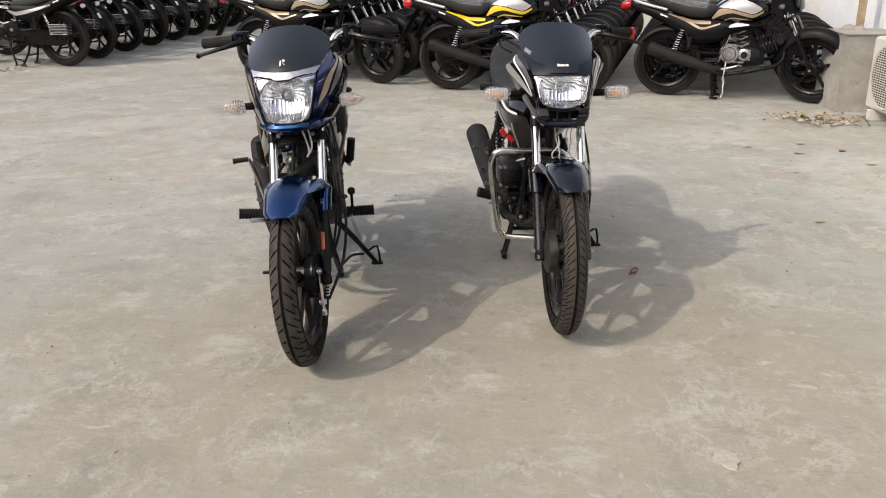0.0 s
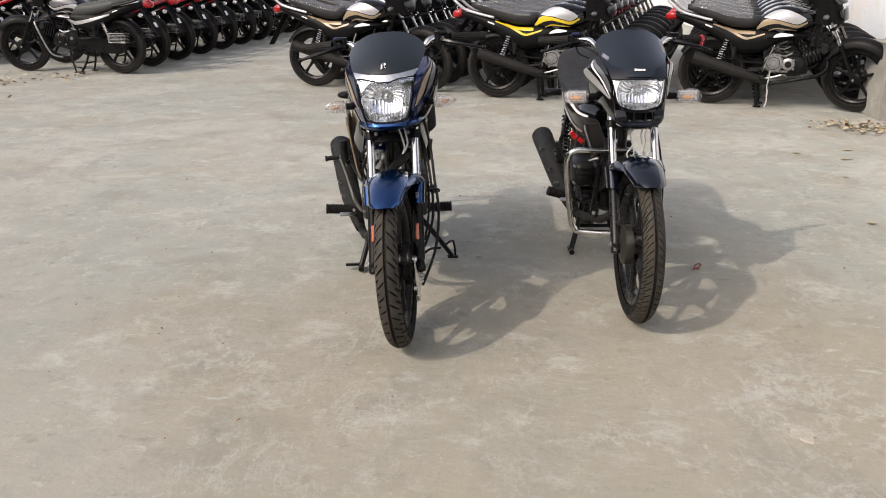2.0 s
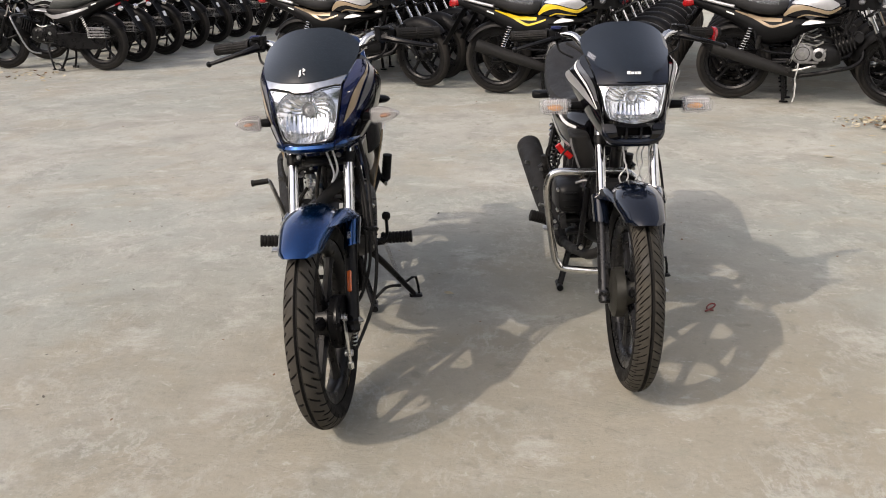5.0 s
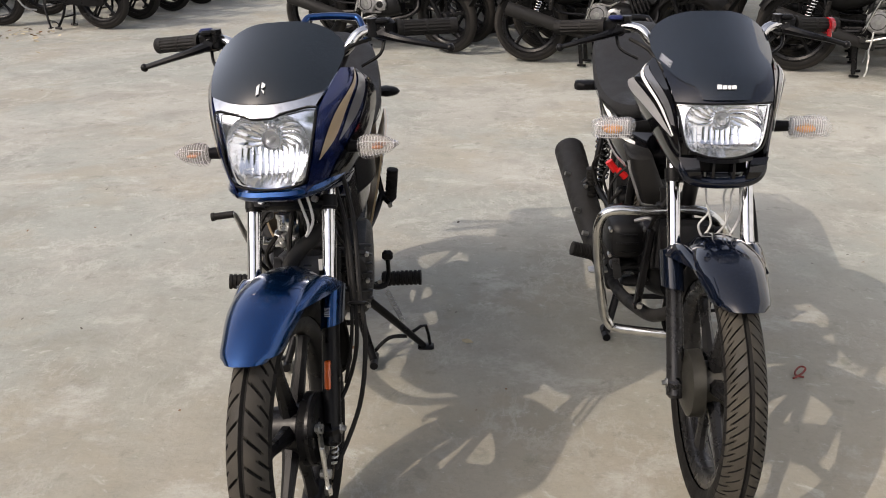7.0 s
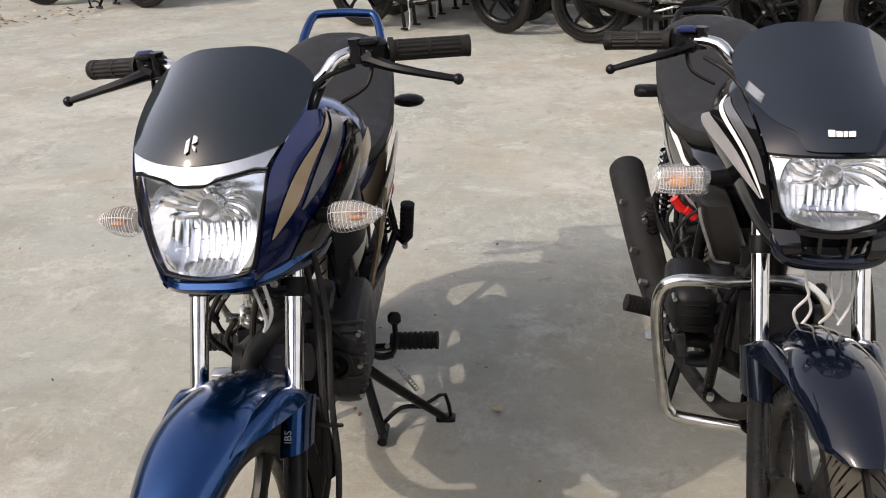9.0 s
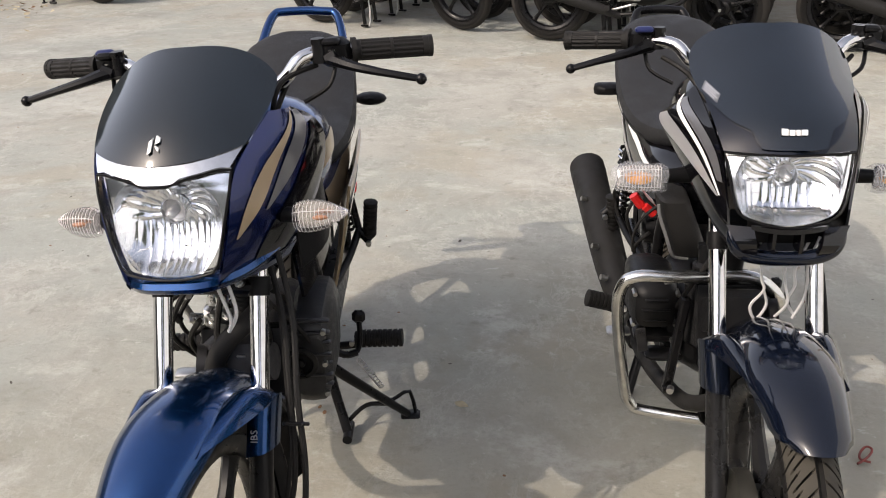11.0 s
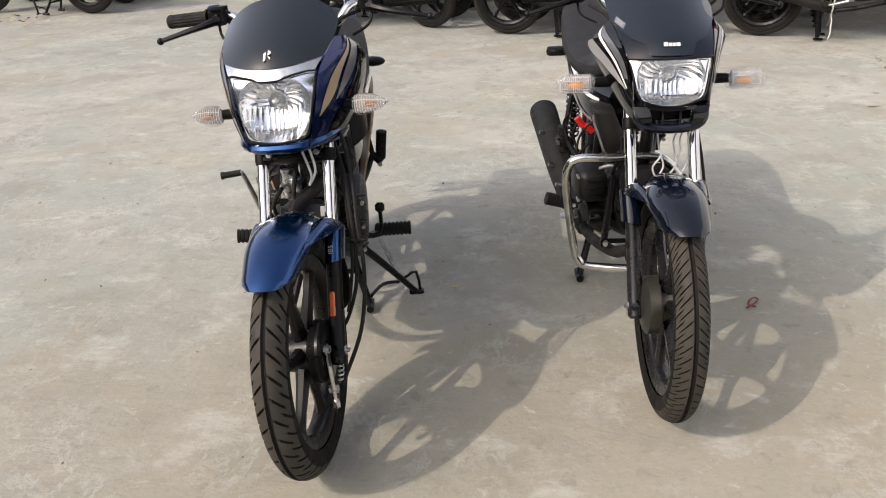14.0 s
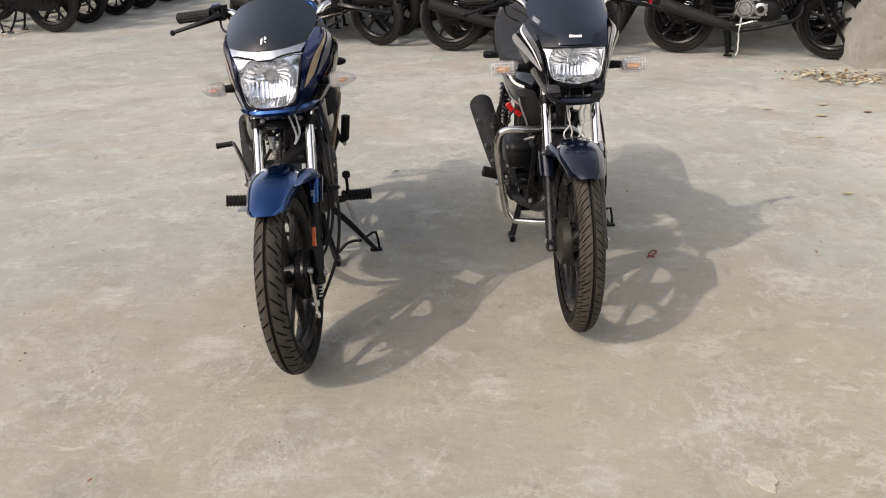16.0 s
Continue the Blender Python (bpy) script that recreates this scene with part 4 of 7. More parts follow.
def make_rear(bike, fine, o):
    """Rear mudguard, tail panel, seat, grab rail, lamp and tail indicators."""
    part("rear_mudguard", arch(28, 150, 0.335, 0.075, 0.05, WB, 24, 8, thick=0.003), BLACK_PLASTIC, bike)
    flap = Shape().sheet(lambda u, v: (lerp(-0.07, 0.07, u) * (1 - 0.25 * v), 1.50 + 0.13 * v - 0.03 * math.cos(math.pi * (u - 0.5)), 0.775 - 0.33 * v), 6, 10, 0.004)
    part("mud_flap", flap, BLACK_PLASTIC, bike)
    part("number_plate_holder", Shape().box((0, 1.615, 0.60), (0.13, 0.008, 0.10), 0.003, Matrix.Rotation(radians(20), 3, "X")), BLACK_PLASTIC, bike)
    tail = part("tail_panel", body_loft(TAIL, 20, 2.6, 22), o["body"], bike)
    for sx in (1, -1):
        for mat_, edge in o["tail_stripes"]:
            part("decal", stripe(TAIL, edge, sx), mat_, tail)
        if o["body"] is DEEP_BLUE:
            def cover_at(u, v, lift=0.0):
                return (sx * (lerp(0.128, 0.183, v ** 0.7) + 0.006 * math.sin(math.pi * u) + lift), lerp(0.70, 1.06, u), lerp(0.45 + 0.12 * u, 0.715 + 0.015 * u, v))
            cover = part("side_cover", Shape().sheet(cover_at, 14, 10, 0.006 * sx), GOLD, tail, "champagne side cover with a black wedge")
            part("decal", Shape().sheet(lambda u, v: cover_at(lerp(0.0, 0.75, u), lerp(0.70 - 0.16 * u, 0.74 + 0.12 * (1 - u), v), 0.002), 8, 4, 0.001 * sx), GLOSS_BLACK, cover)
            part("decal", Shape().sheet(lambda u, v: cover_at(lerp(0.55, 1.0, u), lerp(0.05, 0.55 - 0.3 * (1 - u), v), 0.002), 8, 4, 0.001 * sx), DEEP_BLUE, cover)
    seat = part("seat", body_loft(SEATROWS, 18, 2.8, 22), o["seat"], bike, "black vinyl dual seat")
    part("seat_piping", Shape().merged(stripe(SEATROWS, [(0.80, 0.731, 0.736), (1.05, 0.747, 0.752), (1.25, 0.794, 0.799), (1.40, 0.828, 0.833)], 1)).merged(
        stripe(SEATROWS, [(0.80, 0.731, 0.736), (1.05, 0.747, 0.752), (1.25, 0.794, 0.799), (1.40, 0.828, 0.833)], -1)), BLACK_PLASTIC, seat)
    if o.get("wrap"):
        part("plastic_cover", Shape().sheet(lambda u, v: (lerp(-0.118, 0.118, v), lerp(0.86, 1.42, u), curve_table(SEATROWS, lerp(0.86, 1.42, u))[1]
             + curve_table(SEATROWS, lerp(0.86, 1.42, u))[2] * (1 - abs(2 * v - 1) ** 3) ** 0.5 + 0.006 + 0.006 * math.sin(31 * u + 9 * v) * math.cos(23 * v + 5 * u)), 40, 14), WRAP, seat, "crinkled clear plastic sheet")
    rail = Shape()
    rw, rz = o["rail_w"], o["rail_z"]
    pts = [(0.130 * rw, 1.22, 0.755), (0.122 * rw, 1.40, 0.825 + rz * 0.5), (0.106 * rw, 1.50, 0.885 + rz), (0.088 * rw, 1.545, 0.918 + rz), (0.060 * rw, 1.552, 0.924 + rz), (0, 1.555, 0.926 + rz)]
    rail.tube([(-x, y, z) for x, y, z in pts[:-1]] + pts[::-1], 0.0125, 10)
    part("grab_rail", rail, o["rail"], bike, o["rail_label"])
    lamp = part("tail_lamp", body_loft([(1.535, 0.062, 0.802, 0.032), (1.59, 0.066, 0.796, 0.040), (1.64, 0.048, 0.784, 0.032), (1.655, 0.02, 0.778, 0.018)], 16, 3, 8), RED_LENS, bike, "red tail lamp lens")
    for sx in (1, -1):
        st = part("tail_indicator", Shape().tube([(sx * 0.05, 1.55, 0.70), (sx * 0.115, 1.555, 0.68)], 0.010, 8).merged(
            body_loft([(1.525, 0.016, 0.672, 0.010), (1.545, 0.045, 0.672, 0.0175), (1.575, 0.047, 0.672, 0.0185), (1.595, 0.03, 0.672, 0.012)], 12, 2.0 if o["body"] is DEEP_BLUE else 5.0, 6).shifted((sx * o.get("tail_x", 0.16), 0, o.get("tail_z", 0.0)))), BLACK_PLASTIC, bike)
        part("indicator_lens", Shape().ball((sx * o.get("tail_x", 0.16), 1.586, 0.672 + o.get("tail_z", 0.0)), (0.038, 0.018, 0.014), 10), AMBER if o["amber_tail"] else RED_LENS, st)


def tank_and_flanks(bike, fine, o):
    slim = o.get("slim", 1.0)
    tank = part("fuel_tank", body_loft([(y, w * slim, z, h) for y, w, z, h in TANK], 26, 2.5, 22), o["tank"], bike, o["tank_label"])
    part("filler_cap", Shape().spin([(0.0, 0.038), (0.008, 0.036), (0.012, 0.030), (0.013, 0.001)], (0, 0.55, 0.946), "z", 20), CHROME, tank)
    for sx in (1, -1):
        for mat_, edge in o["tank_stripes"]:
            part("decal", stripe(TANK, edge, sx, p=2.5), mat_, tank)
        shroud = Shape().sheet(lambda u, v: (sx * slim * (0.095 + 0.055 * math.sin(math.pi * (0.15 + 0.7 * u)) - 0.02 * v), lerp(0.36, 0.72, u),
                                             lerp(0.63 + 0.06 * u, 0.78 - 0.02 * u, v)), 10, 6, 0.006 * sx)
        sh = part("tank_shroud", shroud, GLOSS_BLACK, bike) if slim == 1.0 else None


PTANK = [(0.36, 0.05, 0.800, 0.05), (0.45, 0.110, 0.785, 0.085), (0.55, 0.142, 0.782, 0.115), (0.68, 0.150, 0.775, 0.126), (0.80, 0.132, 0.750, 0.100), (0.88, 0.095, 0.725, 0.065), (0.94, 0.05, 0.715, 0.03)]
PBODY = [(0.60, 0.09, 0.630, 0.025), (0.70, 0.135, 0.628, 0.065), (0.80, 0.147, 0.605, 0.105), (0.92, 0.152, 0.590, 0.122), (1.00, 0.153, 0.585, 0.125), (1.08, 0.150, 0.610, 0.103), (1.25, 0.140, 0.692, 0.072),
         (1.42, 0.115, 0.752, 0.056), (1.55, 0.085, 0.790, 0.045), (1.64, 0.045, 0.808, 0.025)]
PSEAT = [(0.83, 0.08, 0.785, 0.03), (0.90, 0.130, 0.755, 0.058), (1.05, 0.157, 0.762, 0.064), (1.20, 0.152, 0.797, 0.060), (1.38, 0.125, 0.850, 0.046), (1.50, 0.06, 0.872, 0.025)]
LSEAT = [(0.66, 0.08, 0.735, 0.035), (0.74, 0.130, 0.715, 0.075), (0.95, 0.157, 0.730, 0.080), (1.15, 0.152, 0.765, 0.070), (1.32, 0.125, 0.805, 0.048), (1.42, 0.06, 0.825, 0.022)]
SCOOP = [(0.44, 0.11, 0.656, 0.012), (0.52, 0.150, 0.650, 0.032), (0.65, 0.160, 0.646, 0.036), (0.74, 0.157, 0.632, 0.027), (0.81, 0.135, 0.618, 0.010)]


def parked_body(bike, o):
    """Tank, flank panels, seat, tail, rail and lamps of a parked machine."""
    red = o["red"]
    seat_rows = LSEAT if red else PSEAT
    tank = part("fuel_tank", body_loft(PTANK, 22, 2.5, 20), o["tank"], bike, o["tank_label"])
    body = part("side_panel", body_loft(PBODY, 20, 2.6, 24), o["body"], bike, "black side and tail panel")
    scoop = part("tank_scoop", body_loft(SCOOP, 14, 2.0, 14), o["body"], bike)
    part("filler_cap", Shape().spin([(0.0, 0.038), (0.008, 0.036), (0.012, 0.030), (0.013, 0.001)], (0, 0.62, 0.896), "z", 16), CHROME, tank)
    for sx in (1, -1):
        for rows, where, mat_, edge in (
                (PTANK, tank, SILVER if not red else DARK_SILVER, [(0.47, 0.785, 0.800), (0.53, 0.752, 0.835), (0.62, 0.768, 0.868), (0.70, 0.788, 0.872), (0.78, 0.796, 0.838), (0.82, 0.798, 0.806)]),
                (PTANK, tank, o["accent"], [(0.455, 0.760, 0.776), (0.53, 0.718, 0.745), (0.62, 0.734, 0.761), (0.70, 0.752, 0.781), (0.77, 0.742, 0.789), (0.82, 0.722, 0.780), (0.875, 0.690, 0.712)]),
                (PTANK, tank, o["accent"], [(0.54, 0.690, 0.698), (0.62, 0.699, 0.708), (0.71, 0.706, 0.716), (0.77, 0.684, 0.694)]),
                (PBODY, body, o["accent"], [(0.80, 0.656, 0.668), (0.86, 0.632, 0.648), (0.95, 0.608, 0.627), (1.01, 0.627, 0.650), (1.10, 0.674, 0.692), (1.25, 0.730, 0.740)] if not red
                 else [(0.66, 0.625, 0.645), (0.72, 0.580, 0.622), (0.78, 0.560, 0.604), (0.95, 0.590, 0.628), (1.10, 0.632, 0.660), (1.22, 0.672, 0.690)]),
                (PBODY, body, o["accent"] if not red else BLACK_PLASTIC, [(0.88, 0.656, 0.680), (0.96, 0.654, 0.684), (1.04, 0.664, 0.686), (1.15, 0.702, 0.714)]),
                (PBODY, body, SILVER, [(1.22, 0.742, 0.752), (1.34, 0.770, 0.786), (1.46, 0.796, 0.814), (1.56, 0.816, 0.830)]),
                (PBODY, body, WHITE_DECAL, [(1.255, 0.700, 0.712), (1.32, 0.722, 0.734)]),
                (SCOOP, scoop, WHITE_DECAL if not red else SILVER, [(0.56, 0.656, 0.664), (0.62, 0.646, 0.671), (0.69, 0.636, 0.670), (0.725, 0.634, 0.640)])):
            part("decal", stripe(rows, edge, sx, 0.0025, 24, 4, 2.5 if rows is PTANK else 2.0 if rows is SCOOP else 2.6), mat_, where)
    seat = part("seat", body_loft(seat_rows, 18, 2.8, 22), o["seat"], bike, "vinyl dual seat")
    if o.get("wrap"):
        rnd = random.Random(5)
        crease = [(rnd.uniform(8, 40), rnd.uniform(-25, 25), rnd.uniform(0, 6)) for k in range(6)]

        def film(u, v):
            y = lerp(0.92, 1.46, u)
            w, zc, h = curve_table(seat_rows, y)
            q = 2 * v - 1
            k = sum(math.sin(a * u + b * v + c) for a, b, c in crease) / 6
            return (q * w * 0.98, y, zc + h * max(0.0, 1 - abs(q) ** 2.8) ** 0.357 + 0.006 + 0.010 * abs(k) ** 0.7)
        part("plastic_cover", Shape().sheet(film, 60, 22), WRAP, seat, "crinkled clear plastic sheet", sharp=25)
    rail = Shape()
    pts = [(0.138, 1.26, 0.768), (0.128, 1.42, 0.802), (0.115, 1.55, 0.838), (0.108, 1.64, 0.905), (0.07, 1.672, 0.925), (0, 1.680, 0.930)]
    rail.tube([(-x, y, z) for x, y, z in pts[:-1]] + pts[::-1], 0.0135, 10)
    part("grab_rail", rail, o["rail"], bike, o["rail_label"])
    part("rear_mudguard", arch(28, 150, 0.335, 0.075, 0.05, WB, 24, 8, thick=0.003), BLACK_PLASTIC, bike)
    flap = Shape().sheet(lambda u, v: (lerp(-0.07, 0.07, u) * (1 - 0.25 * v), 1.56 + 0.20 * v - 0.03 * math.cos(math.pi * (u - 0.5)), 0.745 - 0.32 * v), 6, 10, 0.006)
    fl = part("mud_flap", flap, BLACK_PLASTIC, bike)
    part("tail_lamp", body_loft([(1.585, 0.060, 0.800, 0.030), (1.63, 0.066, 0.795, 0.042), (1.68, 0.050, 0.785, 0.034), (1.70, 0.02, 0.780, 0.018)], 16, 3, 8), RED_LENS, bike, "red tail lamp lens")
    for sx in (1, -1):
        st = part("tail_indicator", Shape().tube([(sx * 0.04, 1.60, 0.70), (sx * 0.115, 1.605, 0.68)], 0.010, 8), BLACK_PLASTIC, bike)
        part("indicator_lens", Shape().ball((sx * 0.150, 1.61, 0.676), (0.042, 0.026, 0.028), 10), LENS_WHITE if red else BLACK_PLASTIC, st)
    if red:
        part("sticker", Shape().box((0.0, 1.705, 0.56), (0.05, 0.004, 0.06), 0.001, Matrix.Rotation(radians(28), 3, "X")), WHITE_DECAL, fl)


def shifted(self, d):
    self.v = [(x + d[0], y + d[1], z + d[2]) for x, y, z in self.v]
    return self


Shape.shifted = shifted


# ---- front fairings ----
class Face:
    """The front face of a fairing: y over (x, z), by rows (z, y on the middle line, bow)."""

    def __init__(self, rows):
        self.rows = rows

    def at(self, x, z, ahead=0.0):
        y0, bow = curve_table(self.rows, z)
        return Vector((x, y0 + bow * x * x - ahead, z))

    def panel(self, low, high, width, n=20, m=12, ahead=0.0, thick=0.003):
        """A panel between two height curves low(u), high(u), u in -1..1, with half width by v rows."""
        def fn(u, v):
            q = 2 * u - 1
            z = lerp(low(q), high(q), v)
            return self.at(q * curve_table(width, v)[0], z, ahead)
        return Shape().sheet(fn, n, m, thick)


def headlamp(bike, parts, face, low, high, width, bulb_z, depth=0.055, column=0.013):
    """A reflector bowl behind a clear lens: swirled facets round the bulb, fluted columns below, a plain bezel about it."""
    def bowl(u, v):
        q = 2 * u - 1
        z = lerp(low(q), high(q), v)
        p = face.at(q * curve_table(width, v)[0] * 0.985, z)
        dz = z - bulb_z
        edge = (1 - abs(q) ** 6) * (1 - abs(2 * v - 1) ** 8)
        r = math.hypot(p.x / 0.084, dz / (0.064 if dz > 0 else 0.098))
        k = max(0.0, 1 - r * r) ** 0.55
        an = math.atan2(dz, p.x) / (2 * math.pi)
        f = ((an * 20 + 26 * math.hypot(p.x, dz)) % 1.0) * 2 - 1
        swirl = 0.0022 * (1 - f * f) * min(1.0, r * 1.6)
        wav = p.x / column + 0.37 + 0.28 * math.sin(p.x * 70)
        g = (wav % 1.0) * 2 - 1
        row = (int(math.floor(wav)) * 0.41 + dz / 0.040) % 1.0
        flute = 0.0012 * (1 - g * g) + 0.0012 * row
        low_part = min(1.0, max(0.0, (-dz - 0.010) / 0.008))
        p.y += 0.010 + edge * (depth * k + (swirl * (1 - low_part) + flute * low_part) * min(1.0, 3 * k))
        return p
    lamp = part("headlight", Shape().sheet(bowl, 170, 90, 0.002), REFLECTOR, bike, "multi-reflector headlight", sharp=14)
    parts.append(lamp)
    part("lens", face.panel(low, high, width, 16, 10, 0.002, 0.003), CLEAR, lamp, "clear headlight lens")
    c = face.at(0, bulb_z)
    part("bulb_shade", Shape().spin([(0.058, 0.0075), (0.038, 0.0078), (0.033, 0.0065), (0.030, 0.0035), (0.029, 0.001)], c, "y", 20), BULB, lamp)
    part("bulb_ring", Shape().spin([(0.064, 0.021), (0.048, 0.021), (0.046, 0.0195), (0.048, 0.018), (0.064, 0.017)], c, "y", 28), REFLECTOR, lamp)
    part("bulb_socket", Shape().spin([(0.062, 0.020), (0.060, 0.010), (0.058, 0.001)], c, "y", 20), BULB, lamp)
    rim = []
    for k in range(48):
        t = k / 48 * 4
        e, f = int(t), t - int(t)
        q, v = ((2 * f - 1, 0), (1, f), (1 - 2 * f, 1), (-1, 1 - f))[e]
        rim.append(face.at(q * curve_table(width, v)[0] * 1.01, lerp(low(q), high(q), v), 0.002))
    part("lamp_gasket", Shape().tube(rim + rim[:1], 0.0021, 6, 1), BLACK_PLASTIC, lamp)
    return lamp


def indicator(bike, parts, c, sx, square=False):
    """A front indicator: stalk, ribbed clear lens over a bright reflector and an amber bulb, with a wrap where it is still packed."""
    root = Vector((sx * (abs(c[0]) - 0.125), c[1] + 0.03, c[2] - 0.004))
    st = part("indicator", Shape().tube([root, Vector((sx * (abs(c[0]) - 0.040), c[1] + 0.008, c[2]))], [0.017, 0.012], 12), BLACK_PLASTIC, bike)
    parts.append(st)
    ln, hh = (0.080, 0.0225) if square else (0.087, 0.0248)
    rows = ([(-0.5, 0.86), (-0.44, 0.98), (0.0, 1.0), (0.40, 0.90), (0.5, 0.62)] if square
            else [(-0.5, 0.56), (-0.42, 0.88), (-0.24, 1.0), (0.05, 0.86), (0.30, 0.50), (0.5, 0.05)])

    def ring(t, k, depth=0.85, seg=20):
        x, y = c[0] + sx * t * ln, c[1] + (0.0 if square else 0.016 * (t + 0.5) ** 2)
        p = 3.4 if square else 2.1
        out = []
        for j in range(seg):
            a = 2 * math.pi * j / seg
            ca, sa = math.cos(a), math.sin(a)
            out.append((x, y + hh * depth * k * math.copysign(abs(ca) ** (2 / p), ca), c[2] + hh * k * math.copysign(abs(sa) ** (2 / p), sa)))
        return out
    n = 44
    shell = [ring(lerp(-0.5, 0.5, i / n), max(0.04, curve_table(rows, lerp(-0.5, 0.5, i / n))[0]) * (1.0 if i % 2 else 0.93)) for i in range(n + 1)]
    part("indicator_lens", Shape().loft(shell), LENS_SHELL, st, "clear ribbed indicator lens")
    bowl = []
    for i in range(25):
        t = lerp(-0.46, 0.46, i / 24)
        k = max(0.04, curve_table(rows, t)[0]) * 0.93
        bowl.append([(x, max(y, c[1] + hh * (0.42 - 0.30 * abs(i / 12 - 1) ** 2 + 0.24 * ((i + j) % 2))), z) for j, (x, y, z) in enumerate(ring(t, k, seg=28))])
    part("indicator_reflector", Shape().loft(bowl), LENS_WHITE, st, "bright faceted reflector", sharp=5)
    rim = [ring(lerp(-0.47, 0.47, i / 20), max(0.05, curve_table(rows, lerp(-0.47, 0.47, i / 20))[0]) * 1.02)[5] for i in range(21)]
    low = [ring(lerp(-0.47, 0.47, i / 20), max(0.05, curve_table(rows, lerp(-0.47, 0.47, i / 20))[0]) * 1.02)[15] for i in range(21)]
    part("lens_rim", Shape().tube(rim + low[::-1] + rim[:1], 0.0011, 6, 1), LENS_SHELL, st)
    ribs = Shape()
    for i in range(2, 43, 3):
        t = lerp(-0.5, 0.5, i / n)
        r = ring(t, max(0.04, curve_table(rows, t)[0]) * 1.005)
        ribs.tube([r[j % 20] for j in range(5, 16)], 0.0006 if square else 0.00035, 4, 1)
    for j in (7, 9, 11, 13) if square else (8,):
        ribs.tube([ring(lerp(-0.46, 0.46, i / 16), max(0.05, curve_table(rows, lerp(-0.46, 0.46, i / 16))[0]) * 1.005)[j] for i in range(17)], 0.0006, 4, 1)
    part("lens_ribs", ribs, RIB_GREY, st)
    bulb = Shape().ball((c[0] - sx * 0.002, c[1] + 0.002, c[2] - (0.006 if square else 0.003)), (0.023 if square else 0.013, 0.006 if square else 0.005, 0.0085 if square else 0.0042), 12)
    part("bulb", bulb, AMBER if square else DULL_AMBER, st, "amber bulb" if square else "dull amber bulb")
    if square:
        rnd = random.Random(7)
        wr = []
        for i in range(11):
            t = lerp(-0.62, 0.60, i / 10)
            k = 1.22 - 0.55 * abs(t) ** 2 if i < 10 else 0.75
            wr.append([(c[0] + sx * t * ln + rnd.uniform(-0.003, 0.003), c[1] + hh * (k + rnd.uniform(-0.12, 0.12)) * math.cos(a),
                        c[2] + hh * (k + rnd.uniform(-0.16, 0.16)) * math.sin(a)) for a in (2 * math.pi * j / 14 for j in range(14))])
        part("plastic_wrap", Shape().loft(wr, caps=False), WRAP_THIN, st, "crinkled clear plastic wrap", sharp=20)


def flank(front, rear, bulge, sx):
    """A point function over the fairing's side: s from the lamp backwards, v from bottom to top."""
    def fn(s, v):
        a, b = Vector(curve_table(front, v)), Vector(curve_table(rear, v))
        p = a.lerp(b, s)
        p.x += bulge * math.sin(math.pi * min(1, s * 0.9 + 0.05)) * (0.4 + 0.6 * math.sin(math.pi * (0.1 + 0.8 * v)))
        return Vector((sx * p.x, p.y, p.z))
    return fn


def band(fn, edge, lift, sx, n=18, m=4):
    """A decal on a flank between two (v, s low, s high) edges."""
    def g(u, w):
        v = lerp(edge[0][0], edge[-1][0], u)
        lo, hi = curve_table(edge, v)
        s = lerp(lo, hi, w)
        p = fn(s, v)
        d1, d2 = fn(min(1, s + 0.02), v) - fn(max(0, s - 0.02), v), fn(s, min(1, v + 0.02)) - fn(s, max(0, v - 0.02))
        nn = d1.cross(d2).normalized()
        if nn.x * sx < 0:
            nn = -nn
        return p + nn * lift
    return Shape().sheet(g, n, m)


def cable(bike, parts, pts, r=0.0042, material=None, name="cable", label=""):
    ob = part(name, Shape().tube(pts, r, 7, 6), material or SOFT_BLACK, bike, label)
    if parts is not None:
        parts.append(ob)
    return ob


def logo_mark(face, z, k=1.0, ahead=0.004):
    """A plain two-piece badge, drawn as slanted blocks."""
    s = Shape()
    for pts in (((-0.0125, 0.009), (-0.0055, 0.016), (-0.0055, -0.016), (-0.0125, -0.021)),
                ((0.001, 0.021), (0.010, 0.014), (0.010, 0.006), (0.001, 0.002)),
                ((0.001, -0.002), (0.0095, -0.008), (0.0095, -0.015), (0.0085, -0.014))):
        a = [face.at(x * k, z + 0.66 * q * k, ahead) for x, q in pts]
        b = [face.at(x * k, z + 0.66 * q * k, ahead - 0.004) for x, q in pts]
        s.loft([a, b])
    return s


def brow_line(x):
    """The stepped lower edge of the blue machine's chrome band, over the half width."""
    return table([(0, 0.9440), (0.026, 0.9440), (0.037, 0.9510), (0.089, 0.9575), (0.1035, 0.9545)], abs(x))[0]


